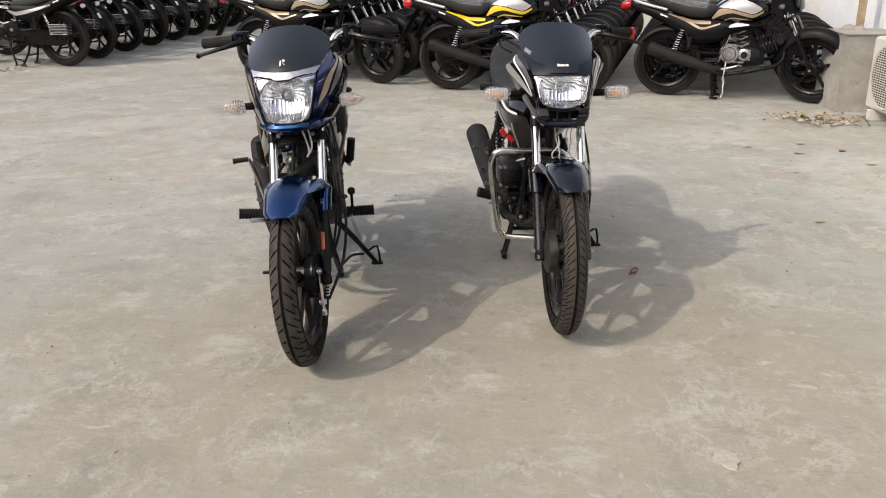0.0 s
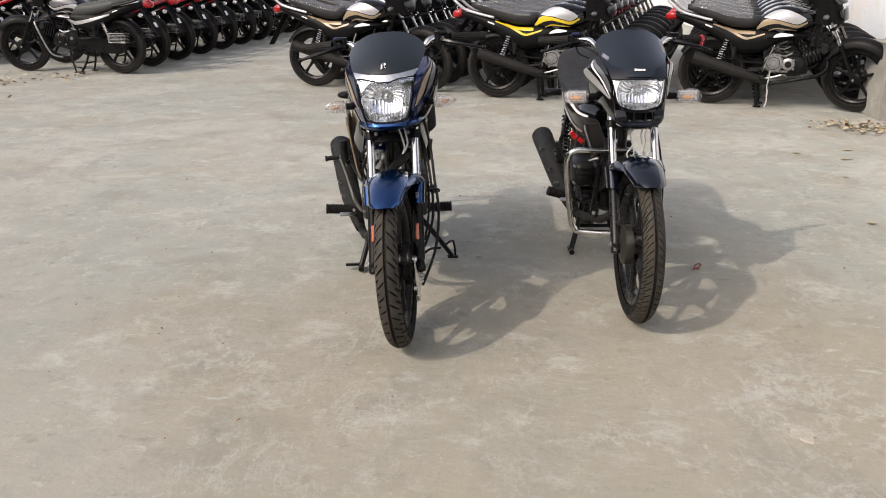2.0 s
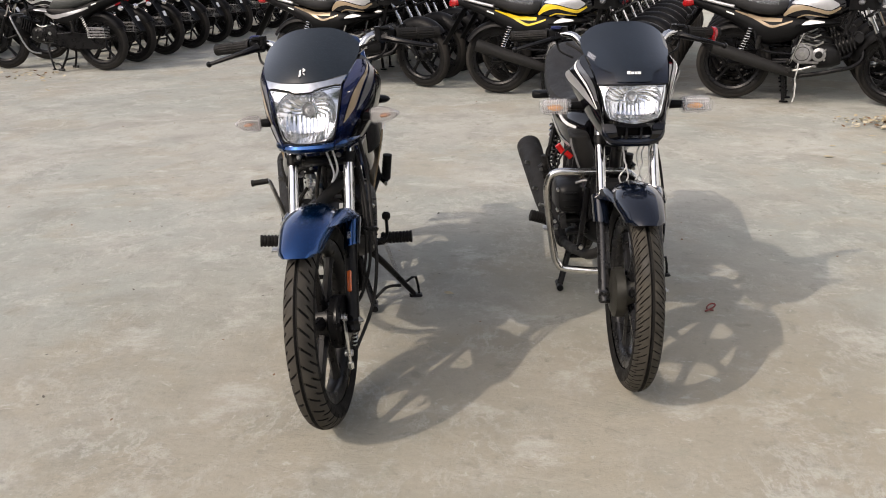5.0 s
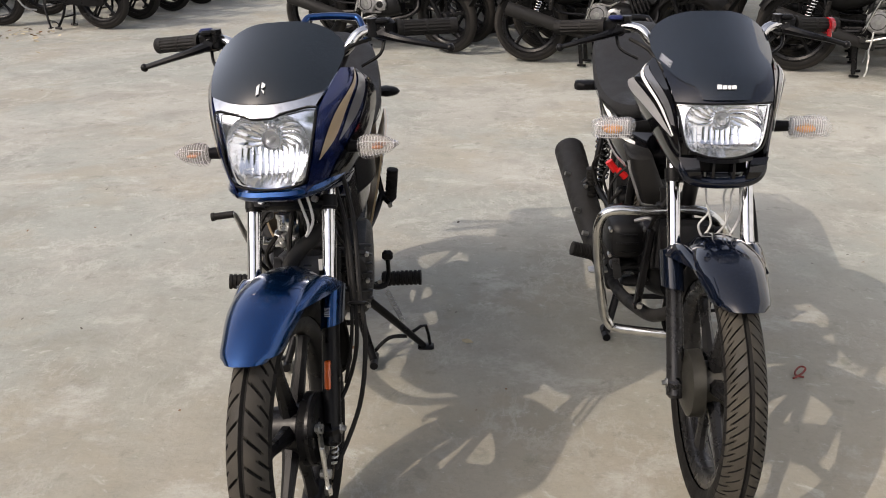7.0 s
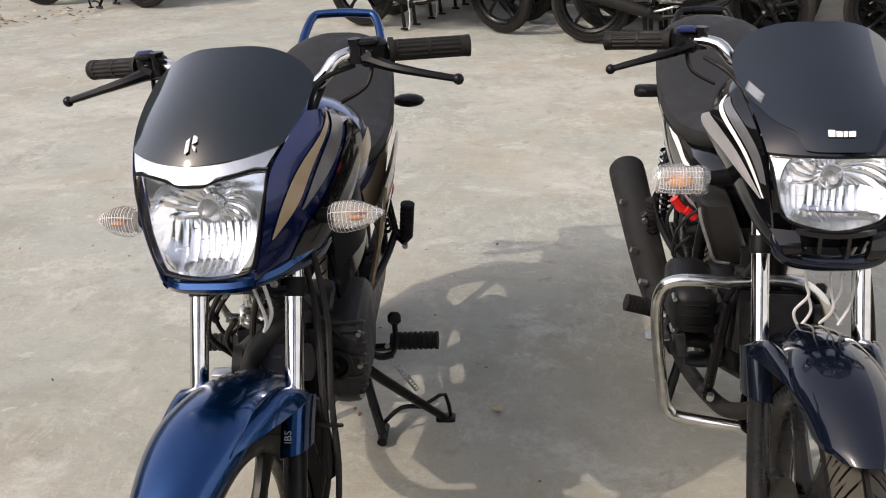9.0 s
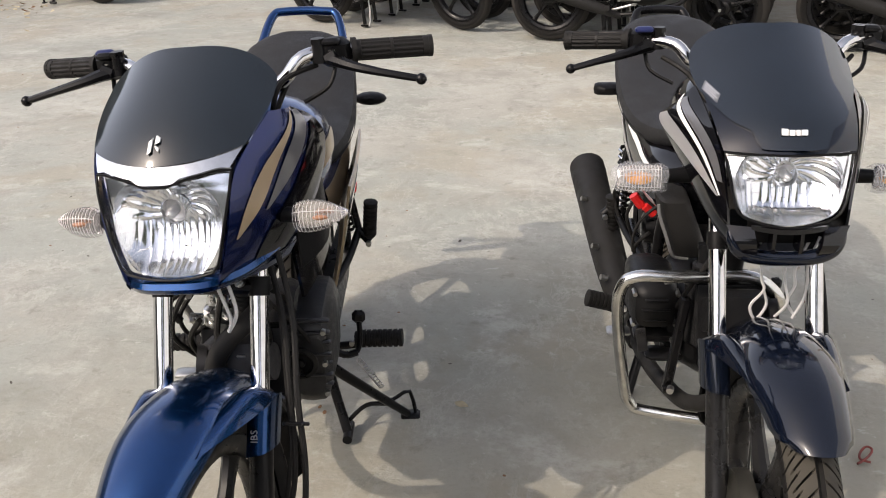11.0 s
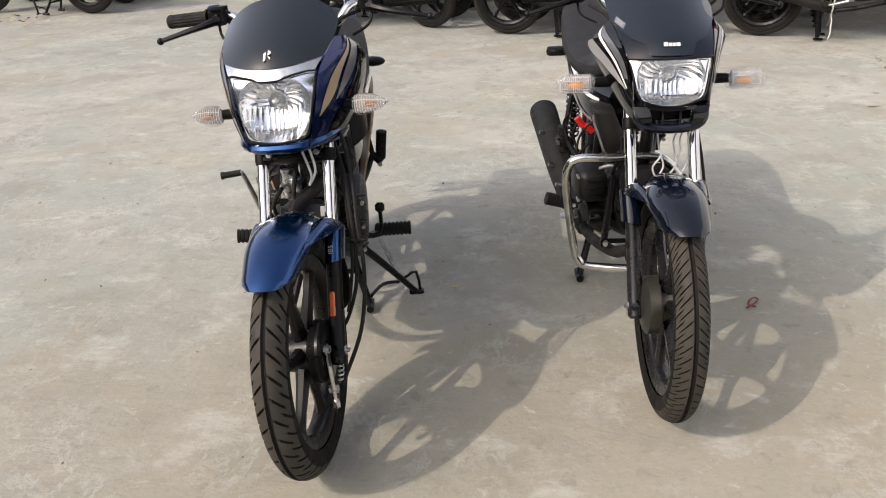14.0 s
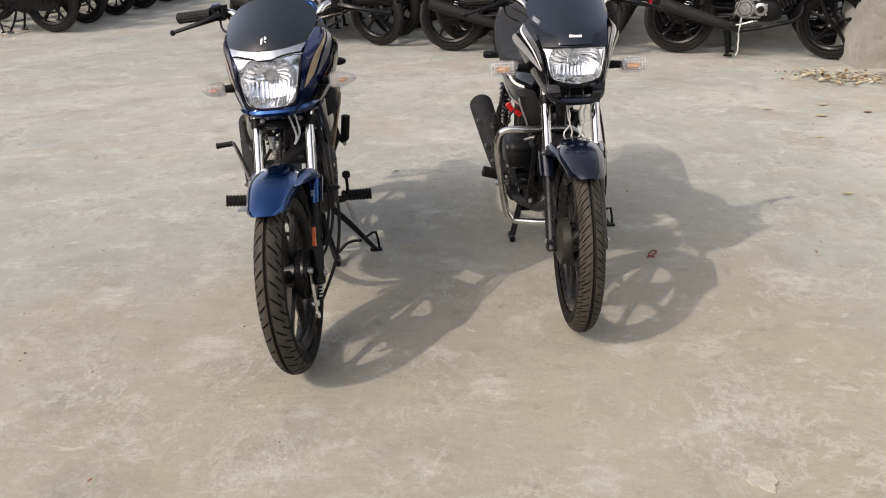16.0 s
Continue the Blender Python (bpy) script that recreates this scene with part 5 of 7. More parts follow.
def blue_front(bike, fine=True):
    parts = []
    face = Face([(0.765, 0.100, 1.2), (0.81, 0.095, 1.4), (0.88, 0.104, 1.9), (0.95, 0.120, 2.7), (1.0, 0.158, 4.3), (1.05, 0.232, 5.4), (1.104, 0.335, 5.4)])
    headlamp(bike, parts, face, lambda q: 0.804 + 0.008 * q * q, lambda q: brow_line(0.103 * q) - 0.0025,
             [(0, 0.066), (0.06, 0.074), (0.25, 0.083), (0.5, 0.091), (0.85, 0.102), (1, 0.103)], 0.890)
    chrome = face.panel(lambda q: brow_line(0.103 * q) + 0.001, lambda q: 0.974 + 0.009 * q * q, [(0, 0.103), (1, 0.120)], 56, 6, 0.003, 0.008)
    parts.append(part("chrome_band", chrome, CHROME, bike, "bright chrome band above the headlight"))
    vis = face.panel(lambda q: 0.970 + 0.009 * q * q, lambda q: 1.098 - 0.050 * abs(q) ** 2.7 - 0.004 * q ** 12, [(0, 0.119), (0.35, 0.132), (0.70, 0.139), (1, 0.137)], 40, 20, 0.007, 0.004)
    visor = part("visor", vis, VISOR, bike, "smoked black windscreen visor")
    parts.append(visor)
    part("badge", logo_mark(face, 0.996, 0.74, 0.012), WHITE_DECAL, visor, "small white badge")
    rear = [(0, 0.110, 0.300, 0.752), (0.3, 0.150, 0.365, 0.832), (0.6, 0.168, 0.395, 0.912), (0.85, 0.161, 0.372, 0.962), (1, 0.138, 0.335, 0.992)]
    front = []
    for v, z, x in ((0, 0.786, 0.066), (0.15, 0.806, 0.074), (0.4, 0.872, 0.092), (0.65, 0.943, 0.104), (0.85, 0.982, 0.121), (1, 1.008, 0.135)):
        p = face.at(x, z)
        front.append((v, p.x, p.y, p.z))
    for sx in (1, -1):
        fn = flank(front, rear, 0.026, sx)
        side = part("side_fairing", Shape().sheet(fn, 20, 26, 0.004 * sx), DEEP_BLUE, bike, "deep blue side fairing")
        parts.append(side)
        part("decal", band(fn, [(0.33, 0.06, 0.075), (0.45, 0.09, 0.21), (0.60, 0.17, 0.30), (0.78, 0.31, 0.40), (0.97, 0.48, 0.52)], 0.002, sx), GOLD, side)
        part("decal", band(fn, [(0.42, 0.25, 0.27), (0.58, 0.34, 0.50), (0.78, 0.46, 0.66), (0.97, 0.58, 0.80)], 0.002, sx), DARK_SILVER, side)
        part("decal", band(fn, [(0.10, 0.26, 0.66), (0.3, 0.32, 0.84), (0.5, 0.52, 0.95), (0.70, 0.68, 0.98), (0.84, 0.80, 0.98)], 0.002, sx), GLOSS_BLACK, side)
        part("lower_trim", band(fn, [(0.0, 0.0, 0.95), (0.05, 0.0, 0.95), (0.085, 0.0, 0.97)], 0.003, sx), DEEP_BLUE, side)
        cheek = Shape().sheet(lambda u, v: (sx * lerp(0.10, 0.150, math.sin(math.pi * (0.2 + 0.6 * u))), lerp(0.30, 0.47, u), lerp(0.72 + 0.02 * u, 0.82 + 0.06 * u, v)), 8, 6, 0.004 * sx)
        parts.append(part("fairing_cheek", cheek, BLACK_PLASTIC, bike))
        indicator(bike, parts, Vector((sx * 0.204, 0.214, 0.849)), sx)
    lip = Shape()
    path = [(0.100, 0.240, 0.790), (0.094, 0.190, 0.791), (0.080, 0.148, 0.791), (0.046, 0.116, 0.790), (0, 0.111, 0.790)]
    full = [(-x, y, z) for x, y, z in path[:-1]] + path[::-1]
    rings = []
    for i in range(33):
        t = i / 32 * (len(full) - 1)
        c = Vector(curve_table([(k, *p) for k, p in enumerate(full)], t))
        d = Vector((c.x, c.y - 0.26, 0)).normalized()
        rings.append([c + d * (0.004 + 0.022 * math.cos(a)) + Vector((0, 0, 0.0145 * math.sin(a) + 0.002 * math.cos(a))) for a in (2 * math.pi * j / 10 for j in range(10))])
    lip.loft(rings)
    parts.append(part("chin_lip", lip, BLUE, bike, "bright blue lip under the headlight"))
    under = Shape().sheet(lambda u, v: (lerp(-0.088, 0.088, u), lerp(0.125, 0.30, v) + 0.03 * (2 * u - 1) ** 2, 0.778 + 0.01 * v), 8, 5, 0.006)
    parts.append(part("under_cover", under, BLACK_PLASTIC, bike))
    dash = Shape().box((0, 0.375, 1.005), (0.17, 0.10, 0.055), 0.02, Matrix.Rotation(radians(25), 3, "X"))
    parts.append(part("instrument_panel", dash, BLACK_PLASTIC, bike))
    return parts


def black_front(bike, fine=True):
    parts = []
    face = Face([(0.73, 0.112, 1.0), (0.765, 0.098, 1.2), (0.80, 0.100, 1.6), (0.85, 0.108, 1.8), (0.91, 0.126, 2.4), (0.956, 0.160, 3.7), (1.005, 0.235, 5.2), (1.08, 0.372, 5.4)])
    headlamp(bike, parts, face, lambda q: 0.805 + 0.014 * q * q, lambda q: 0.918 - 0.003 * q * q, [(0, 0.070), (0.1, 0.081), (0.35, 0.089), (0.7, 0.096), (1, 0.102)], 0.874, 0.05, 0.015)

    def hem(q):
        """The visor's lower edge: a middle tongue, then a step up to the sides."""
        return curve_table([(0, 0.9275), (0.048, 0.9275), (0.052, 0.930), (0.062, 0.949), (0.067, 0.952), (0.091, 0.960), (0.111, 0.973), (0.129, 0.988)], abs(q) * 0.129)[0]
    brow = face.panel(lambda q: 0.920 - 0.002 * q * q, lambda q: hem(q) + 0.010, [(0, 0.105), (1, 0.127)], 40, 8, 0.003, 0.008)
    parts.append(part("headlight_brow", brow, NIGHT_BLACK, bike, "gloss black brow above the headlight"))
    vis = face.panel(hem, lambda q: 1.082 - 0.038 * abs(q) ** 2.6 - 0.006 * q ** 10, [(0, 0.129), (0.3, 0.135), (0.7, 0.135), (1, 0.128)], 56, 20, 0.010, 0.004)
    visor = part("visor", vis, VISOR_GLOSS, bike, "glossy smoked black windscreen visor")
    parts.append(visor)
    mark = Shape()
    for k, (x0, x1, h) in enumerate(((-0.022, -0.0125, 0.0032), (-0.0105, -0.002, 0.0018), (0.000, 0.006, 0.0018), (0.008, 0.018, 0.0018))):
        a = [face.at(x + 0.002 + 0.15 * q, 0.953 + q, 0.0145) for x, q in ((x0, -0.0045), (x1, -0.0045), (x1, h), (x0, h))]
        mark.loft([a, [p + Vector((0, 0.003, 0)) for p in a]])
    part("badge", mark, WHITE_DECAL, visor, "small white block badge")
    rear = [(0, 0.078, 0.215, 0.745), (0.3, 0.122, 0.285, 0.812), (0.6, 0.156, 0.318, 0.875), (0.85, 0.180, 0.330, 0.920), (0.93, 0.174, 0.325, 0.938), (1, 0.142, 0.305, 0.964)]
    front = []
    for v, z, x in ((0, 0.742, 0.064), (0.15, 0.782, 0.088), (0.4, 0.842, 0.097), (0.65, 0.913, 0.106), (0.85, 0.960, 0.120), (1, 0.990, 0.130)):
        p = face.at(x, z)
        front.append((v, p.x, p.y, p.z))
    for sx in (1, -1):
        fn = flank(front, rear, 0.012, sx)
        side = part("side_fairing", Shape().sheet(fn, 16, 22, 0.004 * sx), GLOSS_BLACK, bike, "gloss black side fairing")
        parts.append(side)
        part("decal", band(fn, [(0.42, 0.07, 0.10), (0.60, 0.20, 0.26), (0.8, 0.34, 0.42), (0.985, 0.46, 0.56)], 0.002, sx), WHITE_DECAL, side)
        part("decal", band(fn, [(0.41, 0.10, 0.14), (0.55, 0.28, 0.54), (0.7, 0.46, 0.86), (0.82, 0.60, 0.97), (0.90, 0.74, 0.97)], 0.002, sx), SILVER, side)
        part("decal", band(fn, [(0.50, 0.02, 0.10), (0.65, 0.06, 0.20), (0.8, 0.14, 0.31), (0.96, 0.28, 0.43)], 0.002, sx), DARK_SILVER, side)
        indicator(bike, parts, Vector((sx * 0.222, 0.255, 0.834)), sx, True)
    chin = Shape()
    for x0, x1, x2, x3 in ((-0.098, -0.056, -0.064, -0.046), (0.056, 0.098, 0.046, 0.064)):
        chin.sheet(lambda u, v: face.at(lerp(lerp(x2, x3, u), lerp(x0, x1, u), v), lerp(0.752, 0.806, v), 0.004 + 0.010 * math.sin(math.pi * v)), 8, 8, 0.008)
    chin.sheet(lambda u, v: face.at((2 * u - 1) * 0.060, lerp(0.796, 0.804, v) + 0.006 * (2 * u - 1) ** 2, 0.006), 14, 3, 0.008)
    ch = part("chin", chin, GLOSS_BLACK, bike, "gloss black chin with an open air slot")
    parts.append(ch)
    path = [(-0.090, 0.796), (-0.086, 0.780), (-0.076, 0.765), (-0.058, 0.755), (-0.030, 0.750), (0, 0.749)]
    path += [(-x, z) for x, z in path[-2::-1]]
    lip = Shape().tube([face.at(x, z, -0.001) for x, z in path], [0.005, 0.009, 0.012, 0.013, 0.0125, 0.0125, 0.0125, 0.013, 0.012, 0.009, 0.005], 12, 4)
    part("chin_lip", lip, NIGHT_BLACK, ch, "rounded gloss lip below the air slot")
    for x in (-0.022, 0.022):
        part("slot_fin", Shape().sheet(lambda u, v: face.at(x + 0.003 * (2 * u - 1), lerp(0.758, 0.800, v), 0.002), 2, 3, 0.03), GLOSS_BLACK, ch)
    part("slot_back", Shape().sheet(lambda u, v: face.at((2 * u - 1) * 0.056, lerp(0.764, 0.800, v), -0.035), 6, 3, 0.003), BLACK_PLASTIC, ch)
    under = Shape().sheet(lambda u, v: (lerp(-0.068, 0.068, u), lerp(0.165, 0.30, v), 0.735 + 0.02 * v), 8, 5, 0.006)
    parts.append(part("under_cover", under, BLACK_PLASTIC, bike))
    parts.append(part("instrument_panel", Shape().box((0, 0.375, 0.985), (0.17, 0.10, 0.055), 0.02, Matrix.Rotation(radians(25), 3, "X")), BLACK_PLASTIC, bike))
    def label_at(a, c, ahead):
        ca, sa = math.cos(0.6), math.sin(0.6)
        return face.at(-0.112 + a * ca + c * sa, 0.989 - a * sa + c * ca, ahead)
    tag = part("sticker", Shape().sheet(lambda u, v: label_at(lerp(-0.011, 0.011, u), lerp(-0.007, 0.007, v), 0.0125), 4, 3, 0.0005), DARK_SILVER, visor, "small printed sticker on the visor")
    for k in range(4):
        part("print_line", Shape().sheet(lambda u, v: label_at(lerp(-0.009, 0.009 - 0.003 * (k % 2), u), 0.0045 - 0.003 * k + lerp(-0.0008, 0.0008, v), 0.0135), 4, 1, 0.0004), SILVER, tag)
    return parts


def plain_front(bike, o):
    """Small headlight cowl of the machines parked behind."""
    parts = []
    face = Face([(0.76, 0.13, 1.5), (0.88, 0.145, 2.0), (0.95, 0.17, 2.6), (1.06, 0.28, 3.2)])
    lamp = part("headlight", face.panel(lambda q: 0.80, lambda q: 0.90, [(0, 0.06), (0.5, 0.085), (1, 0.09)], 8, 5, 0.0, 0.02), VISOR_GLOSS, bike)
    parts.append(lamp)
    parts.append(part("cowl", Shape().sheet(lambda u, v: (lambda a, z: Vector((0.13 * math.sin(a), 0.36 - (0.20 - 0.06 * v) * math.cos(a), z)))(lerp(-1.6, 1.6, u), lerp(0.77, 1.04, v)), 16, 8, 0.004), o["body"], bike))
    parts.append(part("visor", face.panel(lambda q: 0.945, lambda q: 1.05 - 0.02 * q ** 4, [(0, 0.11), (0.5, 0.115), (1, 0.07)], 10, 6, 0.012, 0.003), VISOR, bike))
    for sx in (1, -1):
        st = part("indicator", Shape().tube([(sx * 0.09, 0.28, 0.85), (sx * 0.16, 0.26, 0.85)], 0.010, 8), BLACK_PLASTIC, bike)
        part("indicator_lens", Shape().ball((sx * 0.195, 0.255, 0.85), (0.042, 0.024, 0.022), 10), o["lens"], st)
        parts.append(st)
    return parts


def steer(parts, degrees):
    pivot = on_fork(0.6, 0, -0.045)
    m = Matrix.Translation(pivot) @ Matrix.Rotation(radians(degrees), 4, FORK) @ Matrix.Translation(-pivot)
    for ob in parts:
        ob.matrix_basis = m


def letters(text, size):
    """Flat letters as a Shape, x along the line and y up, with a little thickness."""
    cu = bpy.data.curves.new("lettering", "FONT")
    cu.body, cu.size, cu.extrude, cu.resolution_u = text, size, 0.0004, 3
    ob = new("lettering", cu)
    ev = ob.evaluated_get(bpy.context.evaluated_depsgraph_get())
    me = ev.to_mesh()
    s = Shape().add([tuple(v.co) for v in me.vertices], [tuple(p.vertices) for p in me.polygons])
    ev.to_mesh_clear()
    bpy.data.objects.remove(ob)
    bpy.data.curves.remove(cu)
    return s


def fender(bike, parts, material, a0, a1, half=0.057):
    """Front mudguard: the arched blade, a shoulder to each fork leg and a channel in front of the leg."""
    R0 = 0.340
    fd = part("front_mudguard", arch(a0, a1, R0, half, 0.046, 0.0, 44, 20, tip=0.05, tail=0.12, thick=0.003, nose=10, flare=0.016), material, bike, "painted front mudguard")
    parts.append(fd)
    part("inner_flap", arch(134, 188, 0.332, 0.058, 0.030, 0.0, 16, 10, thick=0.004, tail=0.2), BLACK_PLASTIC, fd, "black plastic flap behind the wheel")
    side = Vector((0, -FORK.z, FORK.y))
    for sx in (1, -1):
        def shoulder(u, v):
            k = radians(lerp(77, 118, u))
            p = Vector((sx * lerp(0.066, half, u), -(R0 - 0.028) * math.cos(k), RW + (R0 - 0.028) * math.sin(k)))
            q = on_fork(0.302 - 0.012 * abs(2 * u - 1), sx * 0.110) + side * lerp(0.036, -0.034, u)
            r = p.lerp(q, v)
            r.z += 0.018 * math.sin(math.pi * v) * math.sin(math.pi * u)
            return r
        ear = part("mudguard_side", Shape().sheet(shoulder, 12, 8, 0.004), material, fd)
        prof = [(0.069, 0.028), (0.074, 0.036), (0.095, 0.037), (0.106, 0.026), (0.109, 0.0), (0.107, -0.022)]

        def channel(u, v):
            x, ah = curve_table([(k / 5, *p) for k, p in enumerate(prof)], u)
            s = lerp(0.205 + 0.02 * u, 0.303, v)
            return on_fork(s, sx * (x + 0.004 * v)) + side * ah
        part("fork_cover", Shape().sheet(channel, 14, 8, 0.003), material, ear)
        word = letters("IBS", 0.0165)
        for k, (x, y, z) in enumerate(word.v):
            word.v[k] = tuple(on_fork(0.248 + sx * (x - 0.016), sx * (0.0865 - (y - 0.006))) + side * (0.0395 + z))
        part("lettering", word, SILVER, ear, "white lettering on the fork cover")
    return fd


def main_bike(name, label, blue):
    bike = new(name)
    tagged(bike, label, "motorcycle", "pair of motorcycles", "thing")
    o = dict(engine=ENGINE_GREY if blue else ENGINE_BLACK, engine_label="finned grey engine" if blue else "finned black engine",
             spring=BLACK_METAL if blue else CHROME, body=DEEP_BLUE if blue else GLOSS_BLACK, slim=1.0 if blue else 0.71,
             seat=SEAT, rail=BLUE if blue else BLACK_METAL, rail_label="blue grab rail" if blue else "black grab rail",
             amber_tail=False, tail_x=0.178 if blue else 0.140, tail_z=0.0 if blue else -0.022, peg=0.28 if blue else 0.252, peg_z=0.293 if blue else 0.312, pil=0.0 if blue else 0.028, rail_w=1.0 if blue else 0.78, rail_z=0.012 if blue else -0.028, high_port=blue, kick=blue, tank=BLUE if blue else GLOSS_BLACK, tank_label="blue fuel tank" if blue else "black fuel tank",
             tail_stripes=[(GOLD, [(0.72, 0.610, 0.700), (0.9, 0.615, 0.700), (1.1, 0.675, 0.725), (1.45, 0.786, 0.806)]) if blue else (SILVER, [(0.70, 0.598, 0.612), (0.85, 0.618, 0.636), (1.0, 0.655, 0.676), (1.2, 0.728, 0.744), (1.45, 0.800, 0.810)]),
                           (BLACK_PLASTIC, [(0.80, 0.590, 0.604), (0.95, 0.606, 0.622), (1.2, 0.688, 0.702), (1.45, 0.765, 0.774)]) if blue else (WHITE_DECAL, [(0.655, 0.676, 0.686), (0.80, 0.687, 0.699), (1.0, 0.706, 0.716), (1.25, 0.756, 0.764)])],
             tank_stripes=[(GOLD, [(0.44, 0.82, 0.86), (0.6, 0.84, 0.88), (0.76, 0.77, 0.80)])] if blue else [])
    make_chassis(bike, True, o)
    make_rear(bike, True, o)
    tank_and_flanks(bike, True, o)
    front = blue_front(bike) if blue else black_front(bike)
    make_wheel(bike, "front_wheel", 0.0, 0.082, True, BLACK_METAL if blue else FORK_GREY, front, BLACK_METAL if blue else GREY_PLASTIC, tread=TREAD_DARK if blue else RUBBER_NEW, pitch=38 if blue else 66, per=12)
    rear = []
    make_wheel(bike, "rear_wheel", WB, 0.088, True, BLACK_METAL if blue else FORK_GREY, rear, BLACK_METAL, tread=TREAD_DARK)
    make_fork(bike, front, True, BLACK_METAL if blue else FORK_GREY, 0.296)
    make_bars(bike, front, True, 1.041 if blue else 1.025, 0.490 if blue else 0.506, 0.352 if blue else 0.342)
    fender(bike, front, BLUE if blue else NIGHT_BLACK, 52.5 if blue else 54.5, 142)
    return bike, front


def blue_bike():
    bike, front = main_bike("motorcycle", "metallic blue commuter motorcycle with smoked visor on its centre stand", True)
    # brake plate lever, cable ends and spring on the drum
    drum = Shape().spin([(0.030, 0.078), (0.062, 0.076), (0.066, 0.066), (0.069, 0.001)], (0, 0, RW), "x", 32)
    drum.box((0.060, 0.045, RW - 0.05), (0.012, 0.05, 0.03), 0.004)
    front.append(part("brake_plate", drum, BLACK_METAL, bike))
    arm = part("brake_arm", Shape().plate([(-0.062, 0.348), (-0.040, 0.348), (-0.040, 0.29), (-0.046, 0.215), (-0.060, 0.215), (-0.064, 0.29)], 0.070, 0.074).tube(
        [(0.054, -0.05, 0.338), (0.080, -0.05, 0.338)], 0.010, 8, 1), ZINC, bike, "zinc-plated brake arm")
    front.append(arm)
    part("adjuster", Shape().tube([(0.062, -0.055, 0.230), (0.084, -0.055, 0.230)], 0.010, 8, 1).tube([(0.076, -0.066, 0.30), (0.076, -0.066, 0.185)], 0.0045, 8, 1).tube([(0.076, -0.066, 0.205), (0.076, -0.066, 0.188)], 0.0095, 6, 1), ZINC, arm)
    coil = [(0.090 + 0.007 * math.cos(a), -0.040 + 0.05 * a / 60 + 0.007 * math.sin(a), 0.240 + 0.09 * a / 60) for a in (k * 0.75 for k in range(80))]
    front.append(part("brake_spring", Shape().tube(coil, 0.0020, 5, 1), ZINC, bike))
    cable(bike, front, [(0.10, 0.25, 0.86), (0.135, 0.20, 0.70), (0.150, 0.12, 0.58), (0.160, 0.07, 0.47), (0.140, 0.03, 0.34), (0.092, -0.045, 0.235)], 0.0052, name="brake_cable")
    ring = [(0.148 + 0.019 * math.cos(a), 0.100 + 0.014 * math.sin(a), 0.545 - 0.010 * math.sin(a)) for a in (2 * math.pi * k / 16 for k in range(17))]
    front.append(part("cable_guide", Shape().tube(ring, 0.0035, 6, 1), BLACK_METAL, bike))
    cable(bike, front, [(0.06, 0.28, 0.84), (0.11, 0.22, 0.70), (0.135, 0.13, 0.58), (0.138, 0.08, 0.46), (0.110, 0.06, 0.37), (0.082, 0.03, 0.33)], 0.0048, name="speedometer_cable")
    cable(bike, front, [(0.08, 0.26, 0.84), (0.10, 0.24, 0.72), (0.118, 0.17, 0.60), (0.122, 0.12, 0.48), (0.100, 0.09, 0.36)], 0.0042, name="wiring_loom")
    cable(bike, front, [(-0.12, 0.40, 0.98), (-0.05, 0.30, 0.84), (0.02, 0.34, 0.66), (0.06, 0.42, 0.52), (0.08, 0.46, 0.42)], 0.0042, name="clutch_cable")
    cable(bike, front, [(0.17, 0.42, 1.035), (0.12, 0.37, 1.02), (0.10, 0.35, 0.96)], 0.0045, name="throttle_cable")
    cable(bike, front, [(-0.17, 0.42, 1.035), (-0.13, 0.37, 1.02), (-0.10, 0.35, 0.96)], 0.0045, name="throttle_cable")
    cable(bike, front, [(0.030, 0.17, 0.765), (0.046, 0.165, 0.70), (0.036, 0.17, 0.672), (0.058, 0.165, 0.71), (0.050, 0.17, 0.765)], 0.0032, STRAP, "tie_strap", "white plastic tie strap")
    cable(bike, None, [(-0.06, 0.30, 0.62), (-0.09, 0.33, 0.56), (-0.07, 0.36, 0.49), (-0.02, 0.33, 0.47)], 0.0055, name="fuel_hose")
    cable(bike, None, [(0.03, 0.36, 0.66), (0.07, 0.42, 0.60), (0.08, 0.52, 0.48)], 0.0055, name="wiring_loom")
    case = Shape().loft([superring(y, w, z, h, 16, 4.0) for y, w, z, h in ((0.415, 0.030, 0.445, 0.070), (0.43, 0.040, 0.445, 0.090), (0.55, 0.045, 0.455, 0.105), (0.62, 0.042, 0.450, 0.095), (0.64, 0.030, 0.450, 0.075))]).shifted((0.108, 0, 0))
    gc = part("gear_case", case, CASE_GREY, bike, "sand-cast grey gear case with ribs")
    for k in range(7):
        part("rib", Shape().box((0.108, 0.425 - 0.004 * (k % 2), 0.40 + 0.024 * k), (0.088, 0.020, 0.006), 0.002, Matrix.Rotation(radians(-14), 3, "X")), CASE_GREY, gc)
    for y, z in ((0.418, 0.385), (0.416, 0.455), (0.418, 0.525)):
        part("case_bolt", Shape().tube([(0.140, y, z), (0.140, y - 0.012, z)], 0.0055, 6, 1), STEEL, gc)
    part("bracket", Shape().box((0.030, 0.345, 0.52), (0.05, 0.012, 0.07), 0.004).tube([(0.030, 0.338, 0.535), (0.030, 0.328, 0.535)], 0.006, 8, 1), BLACK_METAL, bike)
    part("fuel_tap", Shape().box((-0.085, 0.37, 0.655), (0.026, 0.024, 0.036), 0.006).tube([(-0.085, 0.36, 0.655), (-0.085, 0.335, 0.650)], 0.007, 8, 1), ALLOY, bike, "small alloy fuel tap")
    cable(bike, None, [(-0.085, 0.37, 0.64), (-0.11, 0.35, 0.60), (-0.10, 0.37, 0.55), (-0.07, 0.40, 0.56)], 0.0042, None, "fuel_line")
